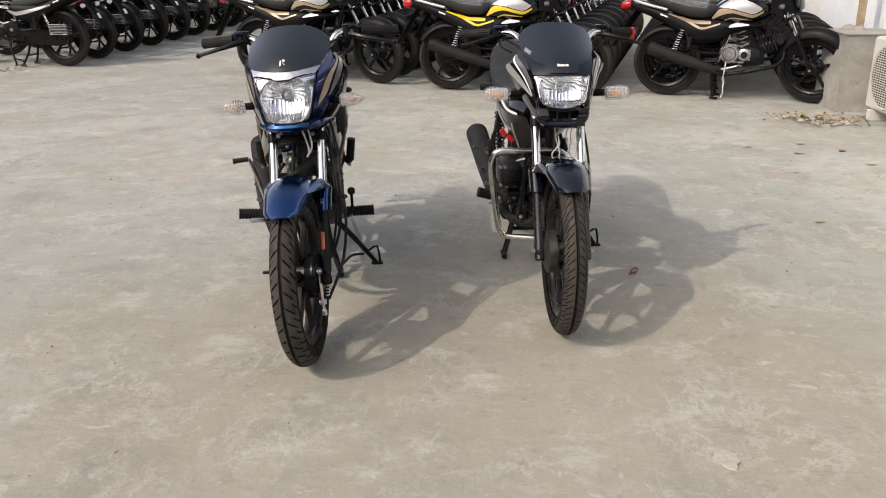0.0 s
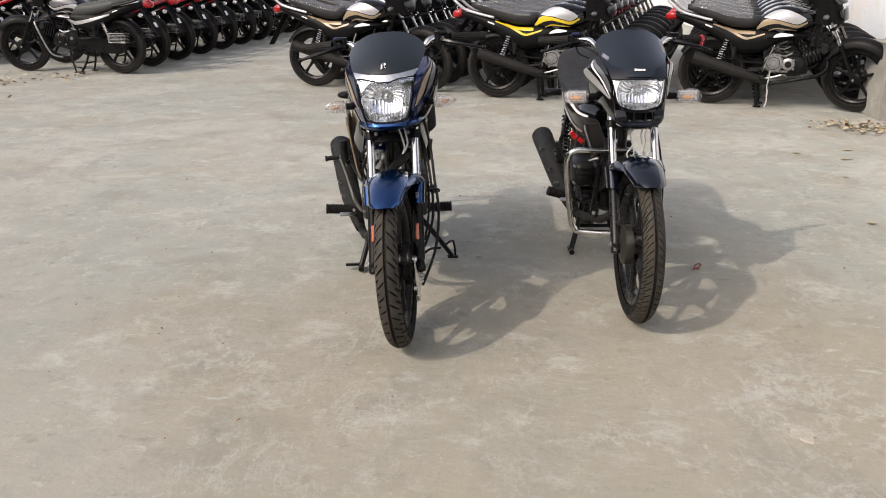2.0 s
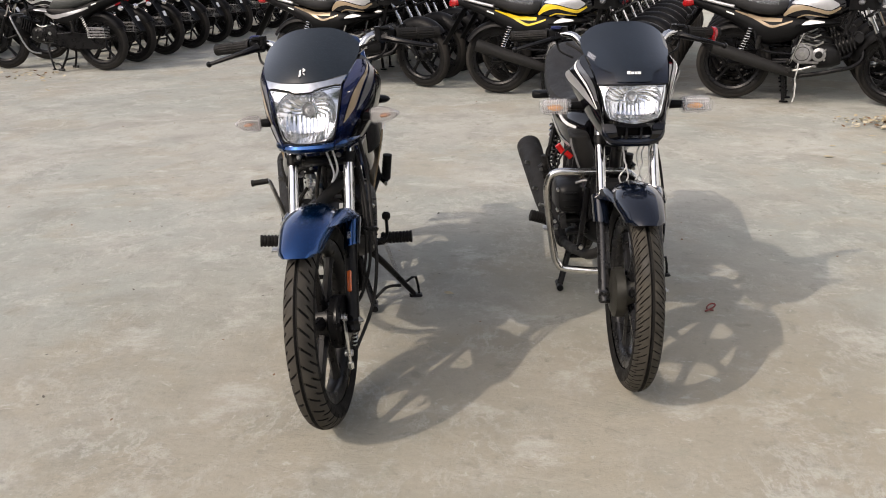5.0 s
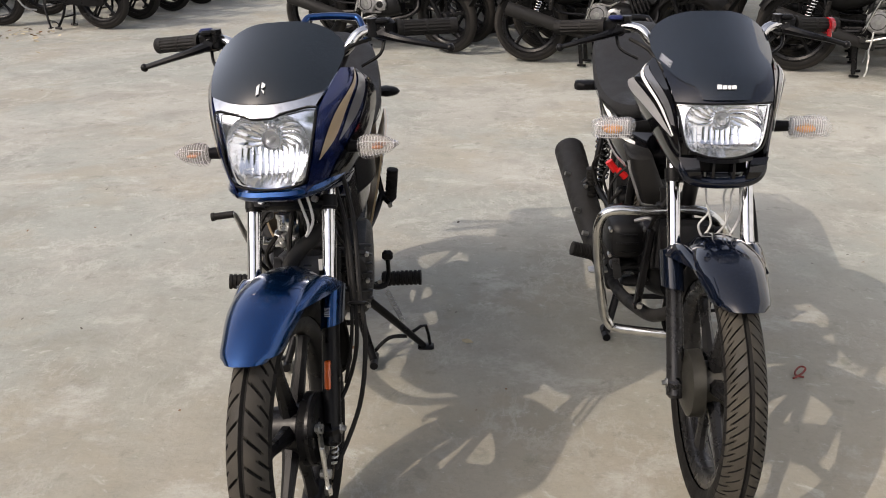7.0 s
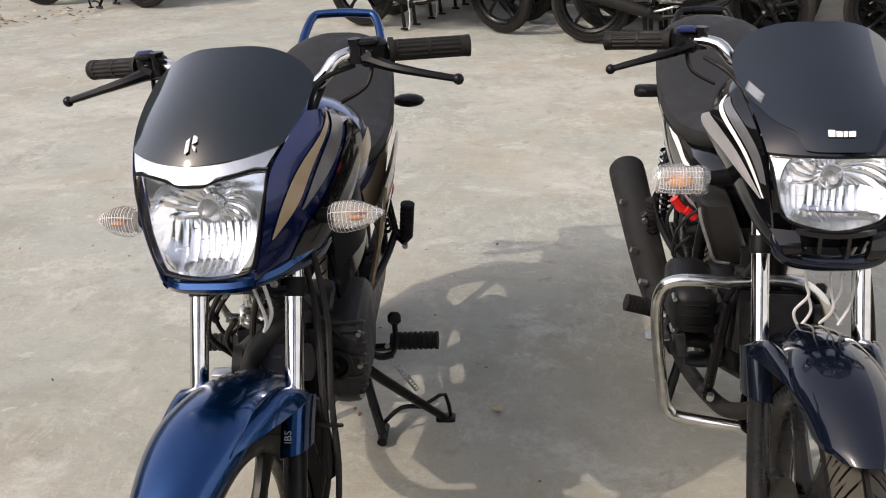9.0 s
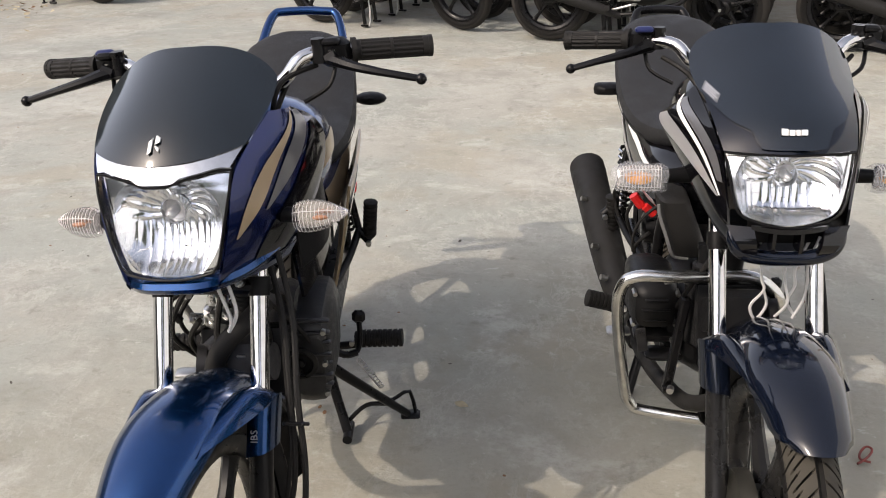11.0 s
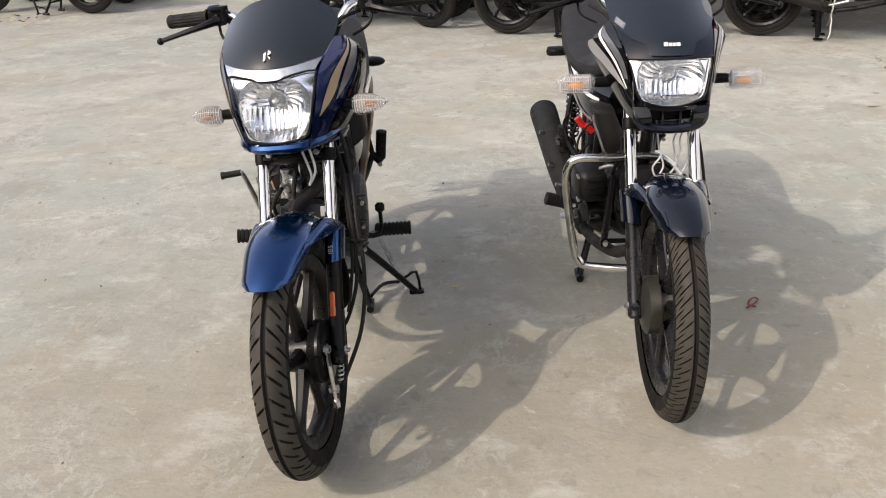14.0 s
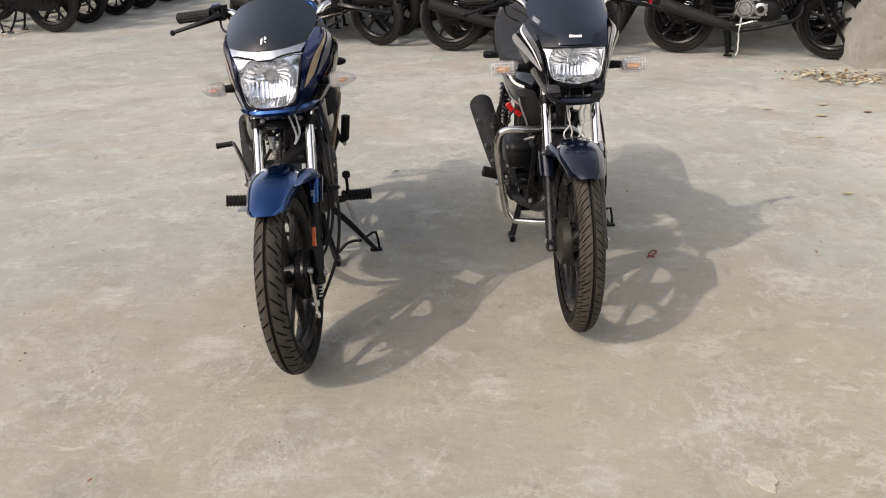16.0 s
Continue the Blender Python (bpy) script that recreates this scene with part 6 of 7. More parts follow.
    cable(bike, None, [(-0.06, 0.33, 0.70), (-0.10, 0.31, 0.64), (-0.12, 0.33, 0.57), (-0.09, 0.37, 0.50)], 0.0050, name="breather_hose")
    cable(bike, None, [(0.02, 0.31, 0.72), (0.045, 0.33, 0.62), (0.05, 0.36, 0.52), (0.04, 0.40, 0.45)], 0.0055, name="wiring_loom")
    horn = Shape().spin([(0.014, 0.001), (0.012, 0.020), (0.0, 0.034), (-0.006, 0.034), (-0.008, 0.026), (-0.004, 0.022), (-0.003, 0.010), (-0.008, 0.008), (-0.009, 0.001)], (0.095, 0.392, 0.470), "y", 28)
    part("horn", horn, BLACK_METAL, bike, "round black horn")
    part("stand_tread", Shape().box((-0.160, 0.80, 0.018), (0.085, 0.022, 0.010), 0.003), BLACK_METAL, bike)
    part("heat_label", Shape().box((0.044, 0.252, 0.570), (0.012, 0.002, 0.028), 0.0008), STRAP, bike)
    part("connector", Shape().box((-0.020, 0.40, 0.690), (0.040, 0.012, 0.010), 0.003), RED_PLASTIC, bike, "red wiring connector")
    part("ribbed_boot", ribbed((0.014, 0.335, 0.690), (0.018, 0.330, 0.612), 0.0155, 9, 14, 0.3), SOFT_BLACK, bike, "ribbed rubber boot")
    for x, y, z, r, h in ((-0.036, 0.372, 0.610, 0.012, 0.024), (-0.026, 0.362, 0.590, 0.009, 0.016), (-0.056, 0.366, 0.566, 0.009, 0.030), (-0.036, 0.352, 0.556, 0.013, 0.020), (-0.048, 0.350, 0.590, 0.007, 0.020)):
        part("carburettor_fitting", Shape().tube([(x, y, z), (x, y - 0.004, z + h)], [r, r * 0.85], 10, 1).tube([(x, y - 0.002, z + h * 0.4), (x, y - 0.003, z + h * 0.6)], r * 1.3, 6, 1), ZINC, bike, "bright zinc fitting")
    part("throttle_elbow", Shape().tube([(-0.050, 0.370, 0.662), (-0.046, 0.360, 0.682), (-0.028, 0.352, 0.690), (-0.012, 0.350, 0.684)], 0.0048, 8), ZINC, bike, "bent bright metal cable elbow")
    part("engine_plug", Shape().box((0.004, 0.292, 0.530), (0.040, 0.024, 0.030), 0.005).box((0.010, 0.290, 0.552), (0.022, 0.020, 0.014), 0.003).tube([(0.004, 0.282, 0.528), (0.004, 0.274, 0.527)], 0.008, 8, 1), ZINC, bike, "bright alloy boss on the engine")
    part("throttle_hose", Shape().tube([(-0.105, 0.335, 0.600), (-0.120, 0.330, 0.640), (-0.070, 0.320, 0.680), (0.020, 0.310, 0.712)], 0.0075, 8), SOFT_BLACK, bike)
    part("spark_plug_lead", Shape().tube([(-0.01, 0.26, 0.52), (-0.03, 0.29, 0.60), (-0.02, 0.36, 0.68)], 0.006, 8), SOFT_BLACK, bike)
    part("shock_connector", Shape().box((0.150, 1.10, 0.56), (0.02, 0.05, 0.02), 0.004), RED_PLASTIC, bike)
    return bike, front


def black_bike():
    bike, front = main_bike("motorcycle", "gloss black commuter motorcycle with chrome crash guard on its stand", False)
    guard = Shape()
    loop = [(-0.02, 0.34, 0.60), (-0.12, 0.325, 0.602), (-0.200, 0.325, 0.602), (-0.228, 0.33, 0.575), (-0.230, 0.345, 0.50), (-0.200, 0.40, 0.30), (-0.182, 0.41, 0.245), (-0.152, 0.41, 0.226), (-0.02, 0.38, 0.226)]
    guard.tube(loop, 0.0125, 14, 6)
    guard.tube([(-0.02, 0.34, 0.60), (0.03, 0.335, 0.595), (0.07, 0.33, 0.565), (0.085, 0.335, 0.53)], 0.0125, 14, 6)
    part("crash_guard", guard, GUARD, bike, "tubular chrome crash guard")
    drum = Shape().spin([(-0.030, 0.078), (-0.058, 0.076), (-0.066, 0.060), (-0.072, 0.028), (-0.074, 0.001)], (0, 0, RW), "x", 32)
    front.append(part("brake_plate", drum, GREY_PLASTIC, bike, "dull grey brake drum"))
    for q in range(3):
        rnd = random.Random(q + 3)
        x = 0.032 + 0.014 * q
        pts = [(x + 0.02, 0.18, 0.755)] + [(x + rnd.uniform(-0.012, 0.012), 0.165 + rnd.uniform(-0.008, 0.006), 0.74 - 0.034 * k) for k in range(1, 5)]
        cable(bike, front, pts, 0.0026, STRAP, "tie_strap", "loose white plastic strap")
    cable(bike, front, [(-0.018, 0.19, 0.755), (-0.010, 0.175, 0.68), (-0.004, 0.172, 0.655), (-0.024, 0.170, 0.625), (-0.012, 0.170, 0.598), (0.004, 0.172, 0.625), (-0.004, 0.172, 0.655)], 0.0026, STRAP, "tie_strap", "loose white plastic strap")
    cable(bike, None, [(-0.150, 0.80, 0.585), (-0.138, 0.80, 0.568), (-0.128, 0.80, 0.556)], 0.012, RED_PLASTIC, "battery_cap", "red battery terminal cover")
    cable(bike, None, [(-0.122, 0.79, 0.560), (-0.108, 0.79, 0.548), (-0.098, 0.79, 0.538)], 0.011, RED_PLASTIC, "battery_cap", "red battery terminal cover")
    cable(bike, None, [(-0.145, 0.80, 0.575), (-0.162, 0.80, 0.53), (-0.140, 0.82, 0.46)], 0.0045, name="battery_lead")
    cable(bike, None, [(-0.155, 0.98, 0.55), (-0.17, 1.02, 0.50), (-0.15, 1.0, 0.42)], 0.0045, name="battery_lead")
    box = []
    for z, x, hw, dp in ((0.536, -0.054, 0.020, 0.060), (0.541, -0.055, 0.034, 0.076), (0.556, -0.058, 0.040, 0.084), (0.60, -0.073, 0.038, 0.086), (0.65, -0.091, 0.035, 0.086), (0.672, -0.098, 0.034, 0.084), (0.678, -0.099, 0.028, 0.076)):
        ring_ = []
        for k in range(28):
            c, d = math.cos(2 * math.pi * k / 28), math.sin(2 * math.pi * k / 28)
            ring_.append((x + hw * math.copysign(abs(c) ** 0.5, c), 0.615 + dp * math.copysign(abs(d) ** 0.5, d), z))
        box.append(ring_)
    air = part("air_box", Shape().loft(box), MUFFLER_BLACK, bike, "satin black side box leaning inwards")
    part("air_box_trim", Shape().tube([(-0.134, 0.536, 0.668), (-0.129, 0.532, 0.64), (-0.111, 0.530, 0.59), (-0.099, 0.531, 0.556), (-0.088, 0.536, 0.543), (-0.060, 0.540, 0.538)], 0.0036, 8, 4), ALLOY, air, "pale edge strip")
    cable(bike, None, [(-0.07, 0.66, 0.635), (-0.097, 0.66, 0.624), (-0.134, 0.66, 0.596), (-0.156, 0.66, 0.565), (-0.164, 0.66, 0.53), (-0.162, 0.66, 0.498)], 0.0036, name="indicator_lead")
    cable(bike, front, [(-0.17, 0.42, 1.01), (-0.13, 0.37, 0.99), (-0.10, 0.33, 0.95)], 0.0045, name="throttle_cable")
    cable(bike, front, [(0.17, 0.42, 1.01), (0.13, 0.37, 0.99), (0.10, 0.33, 0.95)], 0.0045, name="clutch_cable")
    cable(bike, front, [(0.08, 0.28, 0.80), (0.11, 0.22, 0.66), (0.12, 0.15, 0.50), (0.10, 0.08, 0.38), (0.085, 0.04, 0.33)], 0.0042, name="speedometer_cable")
    case = Shape().loft([superring(y, w, z, h, 20, 3.6, 0.12) for y, w, z, h in ((0.412, 0.026, 0.480, 0.030), (0.420, 0.042, 0.480, 0.044), (0.440, 0.050, 0.480, 0.052), (0.54, 0.054, 0.476, 0.062), (0.60, 0.045, 0.47, 0.05))]).shifted((-0.142, 0, 0))
    cc = part("crankcase_cover", case, ENGINE_BLACK, bike, "black crankcase cover")
    for k in range(3):
        part("rib", Shape().box((-0.142, 0.411, 0.455 + 0.024 * k), (0.060 - 0.012 * abs(k - 1), 0.008, 0.004), 0.0015), ENGINE_BLACK, cc)
    for x, z in ((-0.187, 0.512), (-0.098, 0.512), (-0.187, 0.440), (-0.098, 0.440)):
        part("case_bolt", Shape().tube([(x, 0.440, z), (x, 0.416, z)], 0.0052, 6, 1), STEEL, cc)
    part("clutch_arm", Shape().tube([(-0.125, 0.43, 0.535), (-0.095, 0.415, 0.548), (-0.075, 0.41, 0.540)], 0.005, 8), ALLOY, bike)
    lower = Shape().box((-0.125, 0.455, 0.400), (0.110, 0.05, 0.030), 0.010).box((-0.115, 0.435, 0.360), (0.080, 0.05, 0.020), 0.008)
    part("sump_side", lower, ENGINE_BLACK, bike)
    for x, z in ((-0.165, 0.400), (-0.10, 0.398), (-0.085, 0.362)):
        part("sump_bolt", Shape().tube([(x, 0.434, z), (x, 0.420, z)], 0.0065, 6, 1), STEEL, bike)
    part("guard_bracket", Shape().box((-0.166, 0.420, 0.402), (0.022, 0.005, 0.060), 0.002, Matrix.Rotation(radians(-10), 3, "Y")).tube([(-0.168, 0.418, 0.420), (-0.168, 0.410, 0.420)], 0.005, 8, 1), ENGINE_GREY, bike, "dull grey bracket plate")
    band_ = part("grip_band", Shape().tube([(0.316, 0.490, 1.026), (0.327, 0.495, 1.0255)], 0.0205, 14, 1).box((0.322, 0.476, 1.006), (0.012, 0.006, 0.030), 0.002), RED_PAINT, bike, "dull red plastic band round the grip")
    front.append(band_)
    disc = Shape().spin([(0.014, 0.001), (0.012, 0.024), (0.0, 0.040), (-0.006, 0.040), (-0.008, 0.031), (-0.004, 0.027), (-0.003, 0.012), (-0.008, 0.010), (-0.009, 0.001)], (-0.020, 0.300, 0.520), "y", 28)
    part("horn", disc, BLACK_METAL, bike, "round black horn")
    for x, y, z in ((-0.112, 0.338, 0.335),):
        part("frame_bolt", Shape().tube([(x, y, z), (x - 0.004, y - 0.014, z)], 0.0075, 8, 1), STEEL, bike)
    cable(bike, None, [(-0.05, 0.33, 0.66), (-0.09, 0.34, 0.58), (-0.10, 0.40, 0.50), (-0.09, 0.46, 0.46)], 0.0050, name="wiring_loom")
    cable(bike, None, [(-0.12, 0.70, 0.53), (-0.15, 0.72, 0.48), (-0.13, 0.76, 0.42)], 0.0045, name="breather_hose")
    part("stay", Shape().box((-0.105, 0.36, 0.430), (0.018, 0.024, 0.22), 0.004, Matrix.Rotation(radians(6), 3, "Y")).tube([(-0.112, 0.345, 0.330), (-0.128, 0.343, 0.328)], 0.009, 8, 1), BLACK_METAL, bike)
    return bike, front


def parked_bike(label, group, accent, top, side_mat, red=False, wrap=True, red_tail=True):
    bike = new("motorcycle")
    tagged(bike, label, "motorcycle", group, "thing")
    o = dict(engine=ENGINE_BLACK, cover_metal=ENGINE_BLACK if red else ALLOY, engine_label="finned engine", spring=CHROME, body=BLACK_PLASTIC, case_y=0.70, small_y=0.575,
             seat=SEAT_GREY if red else SEAT, rail=BLACK_METAL if red else SILVER, rail_label="grab rail", tank=top, tank_label="fuel tank with striped decals",
             accent=accent, lens=DARK_SILVER, wrap=wrap, red=red, side_stand=red, kick=not red)
    make_chassis(bike, False, o)
    parked_body(bike, o)
    front = plain_front(bike, o)
    rear = []
    make_wheel(bike, "front_wheel", 0.0, 0.082, False, BLACK_METAL, front, ENGINE_BLACK, spokes=5, tread=RUBBER_DUSTY)
    make_wheel(bike, "rear_wheel", WB, 0.088, False, BLACK_METAL, rear, ENGINE_BLACK, spokes=5, tread=RUBBER_DUSTY)
    make_fork(bike, front, False, BLACK_METAL)
    make_bars(bike, front, False)
    fd = part("front_mudguard", arch(40, 172, 0.352, 0.072, 0.075, 0.0, 24, 8, tip=0.16, tail=0.12), BLACK_PLASTIC, bike)
    front.append(fd)
    if red:
        lg = part("leg_guard", Shape().tube([(0.19, 1.20, 0.37), (0.19, 1.20, 0.475), (0.19, 1.40, 0.475), (0.19, 1.40, 0.37), (0.19, 1.20, 0.37)], 0.004, 6, 1), ALLOY, bike, "steel wire leg guard beside the rear wheel")
        for k in range(7):
            z = 0.375 + 0.016 * k
            part("wire", Shape().tube([(0.13, 1.18, z), (0.19, 1.20, z), (0.19, 1.40, z), (0.13, 1.43, z)], 0.003, 5, 2), ALLOY, lg)
        part("crash_guard", Shape().tube([(0.02, 0.33, 0.60), (0.16, 0.30, 0.60), (0.215, 0.32, 0.55), (0.20, 0.45, 0.25), (0.12, 0.55, 0.19)], 0.010, 8), STEEL, bike)
        for sx in (1, -1) if red_tail else ():
            part("red_panel", stripe(PBODY, [(1.16, 0.650, 0.690), (1.30, 0.695, 0.755), (1.45, 0.745, 0.812), (1.60, 0.792, 0.828)], sx, 0.004), RED_PAINT, bike, "red tail stripe")
    return bike, front


# ---- the yard ----
def ground_z(x, y):
    return 0.006 * (noise.noise(Vector((x * 0.5, y * 0.5, 3))) - 0.3) - 0.004


def make_ground():
    s = Shape()
    xs = [-400, -60, -16] + [-8 + 0.5 * k for k in range(33)] + [16, 60, 400]
    ys = [-400, -60, -12] + [-4 + 0.5 * k for k in range(49)] + [30, 80, 400]
    for y in ys:
        for x in xs:
            near = -8 <= x <= 8 and -4 <= y <= 20
            s.v.append((x, y, ground_z(x, y) if near else -0.006))
    w = len(xs)
    s.f = [(j * w + i, j * w + i + 1, (j + 1) * w + i + 1, (j + 1) * w + i) for j in range(len(ys) - 1) for i in range(w - 1)]
    s.m = [0] * len(s.f)
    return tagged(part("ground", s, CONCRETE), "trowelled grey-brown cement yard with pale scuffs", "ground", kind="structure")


def hairline(pts, width, seed):
    """A hairline crack: a thin wandering dark strip lying on the cement."""
    rnd = random.Random(seed)
    fine = []
    for (x0, y0), (x1, y1) in zip(pts, pts[1:]):
        for k in range(8):
            fine.append((lerp(x0, x1, k / 8) + rnd.uniform(-0.006, 0.006), lerp(y0, y1, k / 8)))
    fine.append(pts[-1])
    s, rings = Shape(), []
    for x, y in fine:
        z, w = ground_z(x, y) + 0.0009, width * (0.2 + 1.2 * max(0.0, noise.noise(Vector((7, y * 9, 1)))))
        rings.append([(x - w, y, z), (x + w, y, z), (x + w, y, z - 0.006), (x - w, y, z - 0.006)])
    s.loft(rings)
    return part("crack", s, CRACK, yard, "dark hairline crack")


yard = make_ground()
hairline([(0.070, 4.62), (0.088, 4.20), (0.112, 3.92), (0.138, 3.70)], 0.0011, 2)
WALL_X = 3.78
tagged(part("wall_east", Shape().box((WALL_X + 0.12, 14, 1.75), (0.24, 34, 3.52), 0.01), PLASTER), "white-washed plaster boundary wall", "wall", kind="structure")

# plain added walls for reflections; the south one, out of view, is pale
for name, c, d in (("wall_south", (-5, -13.1, 2.75), (50, 0.24, 5.5)), ("wall_west", (-19.1, 7, 2.75), (0.24, 40, 5.5)), ("wall_north", (-5, 30.1, 2.75), (50, 0.24, 5.5))):
    tagged(part(name, Shape().box(c, d, 0.01), BOUNCE_WALL if name == "wall_south" else FARWALL), "weathered grey wall added to close the yard for reflections", "wall", kind="structure")


FOLIAGE = mat("dusty_foliage", (0.055, 0.080, 0.028), 0.6, vary=0.35, scale=3)
BARK = mat("grey_bark", (0.13, 0.10, 0.075), 0.9, vary=0.3, scale=6, bump=0.5, bump_scale=30)


def tree(x, y, height, spread, seed):
    """A broad tree outside the yard: tapered trunk, limbs and a crown of many loose leaves."""
    rnd = random.Random(seed)
    top = height * 0.55
    t = tagged(new("tree"), "leafy green tree standing outside the boundary wall", "tree", "trees outside the yard", "thing")
    t.matrix_basis = pose(x, y, 0)
    part("trunk", Shape().tube([(0, 0, -0.05), (0.08, 0.02, top * 0.4), (-0.05, 0.06, top)], [0.26, 0.20, 0.13], 12), BARK, t)
    crown = Shape()
    for k in range(9):
        a, up = 2 * math.pi * k / 9 + rnd.uniform(-0.3, 0.3), rnd.uniform(0.25, 1.0)
        r = spread * rnd.uniform(0.45, 0.95) * (1.15 - 0.5 * up)
        end = Vector((r * math.cos(a), r * math.sin(a), top + (height - top) * up * 0.85))
        part("limb", Shape().tube([(-0.05, 0.06, top * rnd.uniform(0.75, 0.98)), tuple(end * 0.55 + Vector((0, 0, top * 0.36))), tuple(end)], [0.10, 0.06, 0.02], 8), BARK, t)
        for j in range(420):
            d = Vector((rnd.gauss(0, 1), rnd.gauss(0, 1), rnd.gauss(0, 0.75)))
            c = end + d * spread * 0.22
            p, q = Vector((rnd.gauss(0, 1), rnd.gauss(0, 1), rnd.gauss(0, 0.6))).normalized(), Vector((rnd.gauss(0, 1), rnd.gauss(0, 1), rnd.gauss(0, 1)))
            q = (q - p * q.dot(p)).normalized()
            L = rnd.uniform(0.10, 0.22)
            crown.add([c - p * L, c + q * L * 0.5, c + p * L, c - q * L * 0.5], [(0, 1, 2, 3)])
    part("crown", crown, FOLIAGE, t, "loose crown of dusty green leaves")


tree(5.9, -4.2, 7.5, 2.6, 1)
tree(7.2, -9.0, 9.0, 3.2, 2)
tree(1.6, -15.6, 10.0, 3.4, 3)


def make_plinth():
    s = Shape()
    rings = []
    for z, g in ((-0.01, 0.03), (0.14, 0.022), (0.50, 0.004), (0.60, 0.0), (0.625, 0.018)):
        ring = []
        for x, y in ((3.285 - g, 7.10 - g), (3.52, 7.095 - g), (3.775, 7.10 - g), (3.775, 7.58), (3.50, 7.585), (3.295 - g, 7.57)):
            k = noise.noise(Vector((x * 3, y * 3, z * 4)))
            ring.append((x + 0.008 * k, y + 0.008 * noise.noise(Vector((x * 4, z * 5, 1))), z))
        rings.append(ring)
    pl = tagged(part("plinth", s.loft(rings), PLINTH), "rough grey cement plinth standing against the white wall", "plinth", kind="thing")
    part("base_fillet", Shape().loft([[(3.255, 7.06, -0.01), (3.54, 7.05, -0.01), (3.54, 7.12, -0.01), (3.255, 7.12, -0.01)],
                                      [(3.275, 7.085, 0.13), (3.53, 7.08, 0.115), (3.53, 7.12, 0.12), (3.275, 7.12, 0.13)]]), PLINTH, pl)
    part("mortar_lump", Shape().ball((3.46, 7.50, 0.62), (0.07, 0.06, 0.05), 10).ball((3.53, 7.46, 0.625), (0.05, 0.05, 0.035), 8), PLINTH, pl)


make_plinth()
tagged(part("post", Shape().box((3.545, 7.50, 1.20), (0.045, 0.07, 1.20), 0.004), WOOD), "weathered wooden post rising from the plinth", "post", kind="thing")


def make_ac():
    """An outdoor air conditioner with a round guard of rings and bars on its face."""
    x0, x1, y0, y1, z0, z1 = 3.395, 3.690, 6.06, 6.86, 0.075, 0.64
    ac = tagged(part("air_conditioner", Shape().box(((x0 + x1) / 2, (y0 + y1) / 2, (z0 + z1) / 2), (x1 - x0, y1 - y0, z1 - z0), 0.018), AC_WHITE),
                "ivory outdoor air conditioner with a round fan guard beside the wall", "air conditioner", kind="thing")
    cy, cz, r = y1 - 0.295, (z0 + z1) / 2, 0.245
    # flat black disc on the face, standing in for the shaded fan opening
    part("fan_shade_disc", Shape().spin([(0.0, r), (-0.001, r * 0.99), (-0.0015, 0.001)], (x0 - 0.003, cy, cz), "x", 40), BLACK_PLASTIC, ac)
    part("guard_rim", Shape().tube([(x0 - 0.006, cy + r * math.cos(a), cz + r * math.sin(a)) for a in (2 * math.pi * k / 40 for k in range(41))], 0.009, 6, 1), AC_WHITE, ac)
    for k in range(-13, 14):
        h = math.sqrt(max(0, r * r - (k * 0.0178) ** 2))
        part("guard_bar", Shape().tube([(x0 - 0.010, cy - h, cz + k * 0.0178), (x0 - 0.010, cy + h, cz + k * 0.0178)], 0.0034, 5, 1), AC_WHITE, ac)
    for k in range(-6, 7):
        h = math.sqrt(max(0, r * r - (k * 0.038) ** 2))
        part("guard_bar", Shape().tube([(x0 - 0.013, cy + k * 0.038, cz - h), (x0 - 0.013, cy + k * 0.038, cz + h)], 0.0025, 5, 1), AC_WHITE, ac)
    for y in (y0 + 0.1, y1 - 0.12):
        part("foot", Shape().box((3.54, y, 0.034), (0.33, 0.05, 0.084), 0.005), AC_WHITE, ac)


make_ac()

# the two machines in front
LEFT, RIGHT = (-0.430, 2.490, 8.4, 0.5, -10.6), (0.474, 2.744, 2.8, -0.4, 0.0)
b, f = blue_bike()
steer(f, LEFT[4])
b.matrix_basis = pose(LEFT[0], LEFT[1], 0, 0, LEFT[3], LEFT[2])
b, f = black_bike()
steer(f, RIGHT[4])
b.matrix_basis = pose(RIGHT[0], RIGHT[1], 0, 0, RIGHT[3], RIGHT[2])


def front_place(rear_x, rear_y, turn):
    """The pose of a machine whose rear tyre stands at a point, turned by so many degrees."""
    k = radians(turn)
    return pose(rear_x + math.sin(k) * WB, rear_y - math.cos(k) * WB, 0, 0, 0, turn)


# three files of machines facing the wall
gold, gf = parked_bike("black parked motorcycle with gold stripes and plastic on its seat", "parked rows", GOLD, GLOSS_BLACK, SILVER)
steer(gf, -18)
gold.matrix_basis = front_place(2.02, 7.90, 69)
rnd = random.Random(4)
copy_thing(gold, front_place(2.02 + 0.135 * 5, 7.90 + 0.50 * 5, 75))
part("hanging_strap", Shape().tube([(-0.17 + rnd.uniform(-0.006, 0.006), 0.725 + rnd.uniform(-0.008, 0.008), 0.34 - 0.045 * k) for k in range(8)], 0.006, 6, 3), STRAP, gold, "white plastic strip hanging from the engine")
yellow, yf = parked_bike("black parked motorcycle with yellow stripes and plastic on its seat", "parked rows", YELLOW, GLOSS_BLACK, SILVER)
steer(yf, -18)
yellow.matrix_basis = front_place(0.03, 8.18, 76)
STEP = Vector((0.135, 0.50))
for k in range(1, 9):
    if k < 5:
        copy_thing(gold, front_place(2.02 + STEP.x * k, 7.90 + STEP.y * k, 75))
    copy_thing(gold if k % 2 else yellow, front_place(0.03 + STEP.x * k, 8.18 + STEP.y * k, 76))
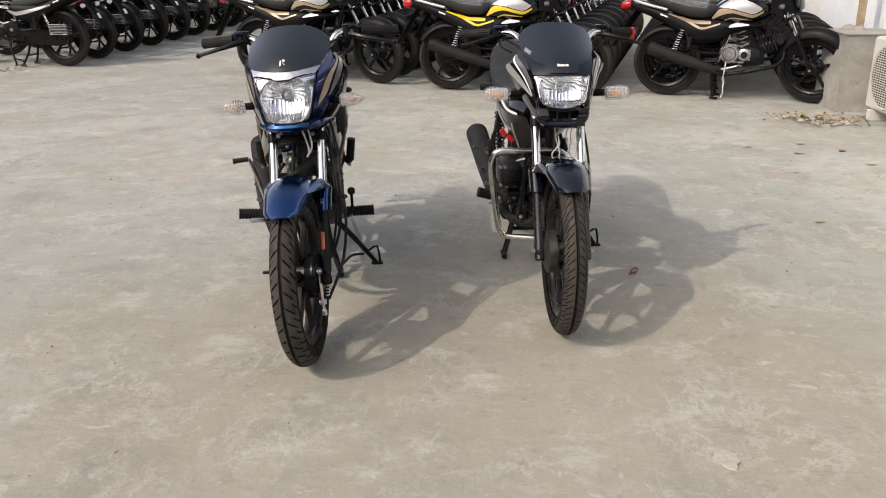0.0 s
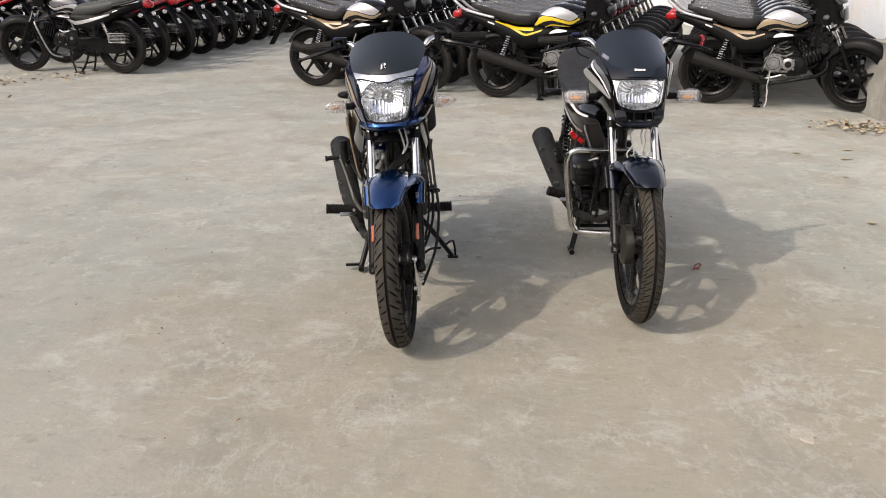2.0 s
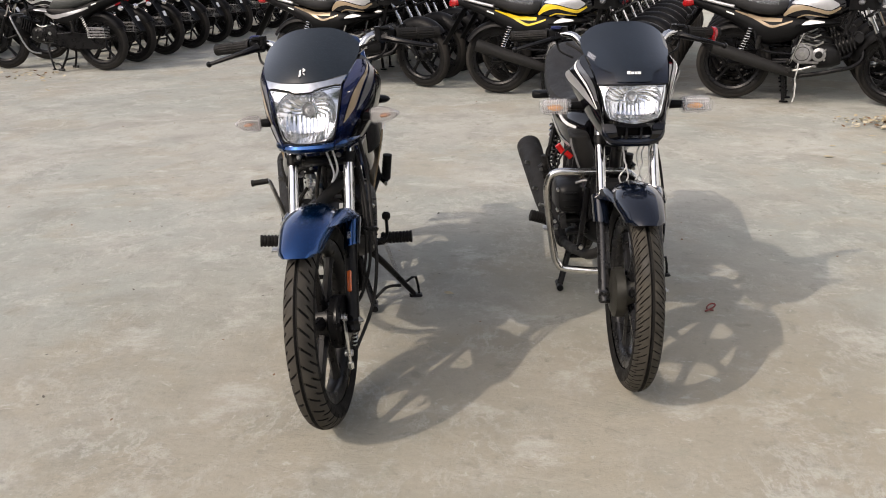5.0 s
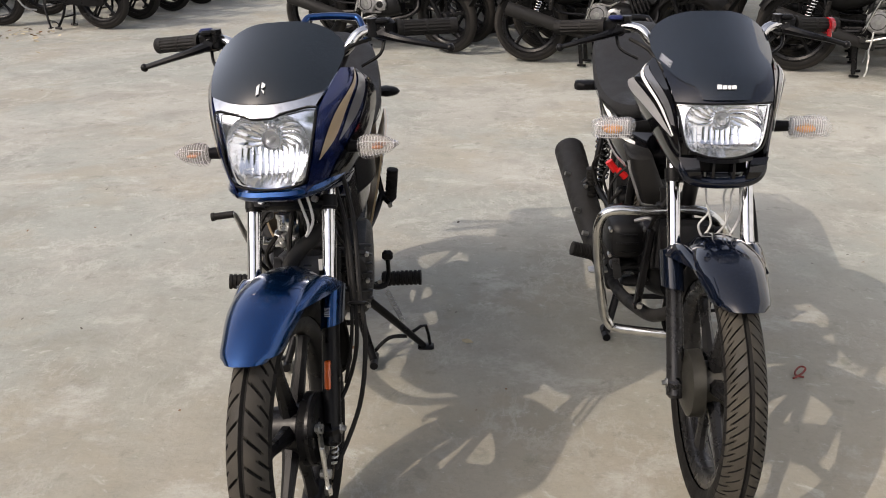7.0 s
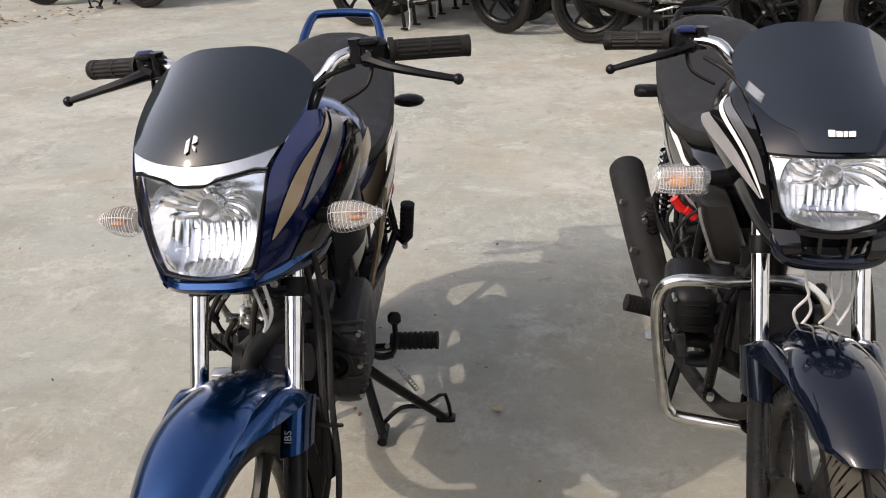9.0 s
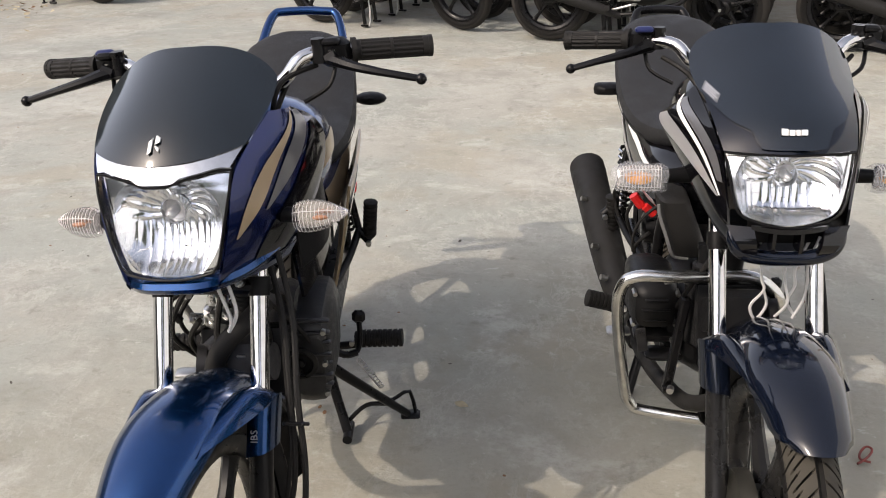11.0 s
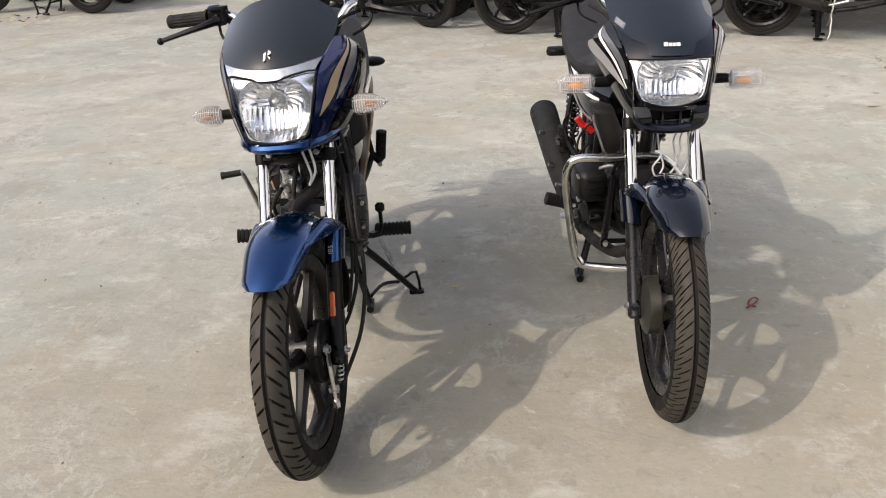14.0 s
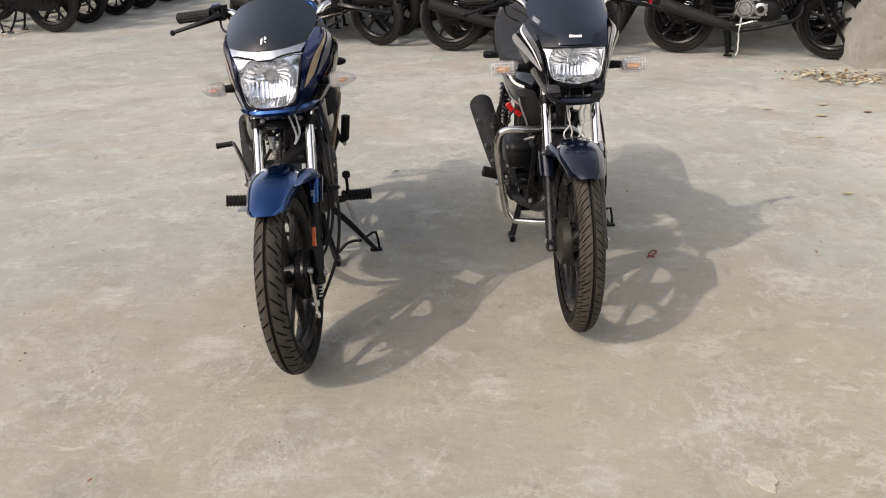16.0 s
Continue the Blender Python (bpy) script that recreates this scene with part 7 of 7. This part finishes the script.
for k in range(0, 8):
    copy_thing(gold, front_place(-1.88 + STEP.x * k, 8.85 + STEP.y * k, 75))
first, ff = parked_bike("black parked motorcycle with silver stripes and a grey seat", "parked rows", SILVER, GLOSS_BLACK, SILVER, red=True, wrap=False, red_tail=False)
steer(ff, 12)
first.matrix_basis = front_place(-4.33, 9.77, -98)
red, rf = parked_bike("black and red parked motorcycle with a large red tail lamp", "parked rows", SILVER, GLOSS_BLACK, SILVER, red=True, wrap=False)
steer(rf, 20)
red.matrix_basis = front_place(-4.36 + 0.105, 9.77 + 0.66, -103)
for k in range(2, 12):
    copy_thing(red, front_place(-4.36 + 0.105 * k, 9.77 + 0.66 * k, -103))
for k in range(0, 5):
    copy_thing(red, front_place(-6.55 + 0.10 * k, 10.6 + 0.66 * k, -103))


# ---- litter ----
def leaf(name, x, y, size, turn, material, label="", group="", curl=0.25):
    """A curled dry leaf with a midrib fold."""
    rnd = random.Random(int(x * 1000) * 7 + int(y * 1000))
    c, s_ = math.cos(turn), math.sin(turn)
    bend = rnd.uniform(0.4, 1.0) * curl

    def fn(u, v):
        l = lerp(-0.5, 0.5, u)
        w = 0.30 * math.sin(math.pi * min(1, max(0, u)) ** 0.8) + 0.01
        q = (2 * v - 1) * w
        z = 0.010 + bend * (l * l * 0.6 + abs(q) * 0.55)
        return (x + size * (l * c - q * s_), y + size * (l * s_ + q * c), size * z + 0.003)
    return tagged(part(name, Shape().sheet(fn, 8, 4, 0.0008), material), label, "leaf", group, "thing")


tagged(part("string", Shape().tube([(0.835, 3.290, 0.004), (0.850, 3.300, 0.006), (0.872, 3.322, 0.007), (0.884, 3.345, 0.008), (0.872, 3.352, 0.009), (0.852, 3.328, 0.010), (0.846, 3.306, 0.006), (0.868, 3.298, 0.004)], 0.0030, 6, 5), LEAF_RED),
       "small curl of dark red string on the cement", "string", kind="thing")
leaf("leaf", -0.138, 3.44, 0.042, -0.4, LEAF_TAN, "small tan fallen leaf on the cement")
for k, (x, y, a) in enumerate([(2.25, 6.05, 0.2), (2.12, 5.75, -0.1), (2.40, 5.55, 0.1), (2.62, 6.35, -0.3), (2.72, 5.62, 0.3), (2.75, 5.25, 0.1), (2.20, 5.05, -0.2), (1.95, 4.05, 0.0), (2.52, 5.85, 0.7)]):
    leaf("leaf", x, y, 0.045 + 0.018 * (k % 3), a, LEAF_BROWN if k == 4 else LEAF_TAN, "pale dry leaf lying on the cement", "scattered leaves")


def litter(name, label, spots, n, mats, seed, size):
    """Many small dry leaves and scraps in one heap."""
    rnd = random.Random(seed)
    s = Shape()
    for k in range(n):
        cx, cy, r = spots[k % len(spots)]
        x, y = cx + rnd.gauss(0, r), cy + rnd.gauss(0, r * 0.7)
        L, t, z = size * rnd.uniform(0.5, 1.3), rnd.uniform(0, 6.3), rnd.uniform(0.004, 0.03)
        c, q = math.cos(t), math.sin(t)
        w, lift = L * rnd.uniform(0.2, 0.42), rnd.uniform(0.1, 0.4) * L
        P = [(-0.5 * L, 0, 0), (-0.15 * L, w, lift * 0.4), (0.25 * L, w * 0.8, lift), (0.5 * L, 0, lift * 0.7), (0.2 * L, -w * 0.8, lift * 0.5), (-0.2 * L, -w, lift * 0.2), (0, 0, lift * 0.1)]
        s.add([(x + a * c - b * q, y + a * q + b * c, z * 0.6 + h) for a, b, h in P],
              [(0, 1, 6), (1, 2, 6), (2, 3, 6), (3, 4, 6), (4, 5, 6), (5, 0, 6)], rnd.randrange(len(mats)))
    return tagged(part(name, s, mats), label, "dry leaves", kind="stuff")


litter("leaf_litter", "heap of dry tan leaves and husks near the plinth", [(2.80, 6.85, 0.10), (2.98, 6.55, 0.12), (2.90, 6.70, 0.16), (3.15, 6.75, 0.18)], 260, [LEAF_TAN, LEAF_TAN, LEAF_PALE, LEAF_BROWN], 3, 0.042)
litter("leaf_litter", "thin scatter of dry leaves by the parked row", [(-5.0, 9.35, 0.35), (-5.7, 9.3, 0.4), (-5.3, 8.9, 0.4), (-6.2, 9.0, 0.4)], 110, [LEAF_TAN, LEAF_PALE, LEAF_BROWN], 5, 0.06)
litter("grit", "specks of grit and leaf crumbs on the cement", [(0.1, 4.4, 0.9), (-1.6, 4.2, 1.0), (1.6, 4.6, 0.8), (0.3, 6.2, 1.2), (-1.2, 2.4, 0.9), (-2.6, 6.2, 1.2)], 150, [GRIT, LEAF_BROWN], 8, 0.013)


def splash(x, y, rx, ry, turn, seed, label="pale dried cement splash on the yard"):
    """A thin, ragged patch of dried cement."""
    rnd = random.Random(seed)
    n = 22
    rim = []
    for k in range(n):
        a = 2 * math.pi * k / n
        r = 0.75 + 0.3 * noise.noise(Vector((math.cos(a) * 1.4 + seed, math.sin(a) * 1.4, seed * 0.7))) + rnd.uniform(-0.10, 0.10)
        px, py = rx * r * math.cos(a), ry * r * math.sin(a)
        rim.append((x + px * math.cos(turn) - py * math.sin(turn), y + px * math.sin(turn) + py * math.cos(turn)))
    s = Shape()
    low = [(px, py, -0.012) for px, py in rim]
    top = [(x + (px - x) * 0.93, y + (py - y) * 0.93, 0.0012) for px, py in rim]
    s.loft([low, top])
    return tagged(part("cement_splash", s, CEMENT_SPLASH), label, "cement patch", "cement splashes", "thing")


splash(0.843, 1.87, 0.050, 0.062, 0.2, 1)
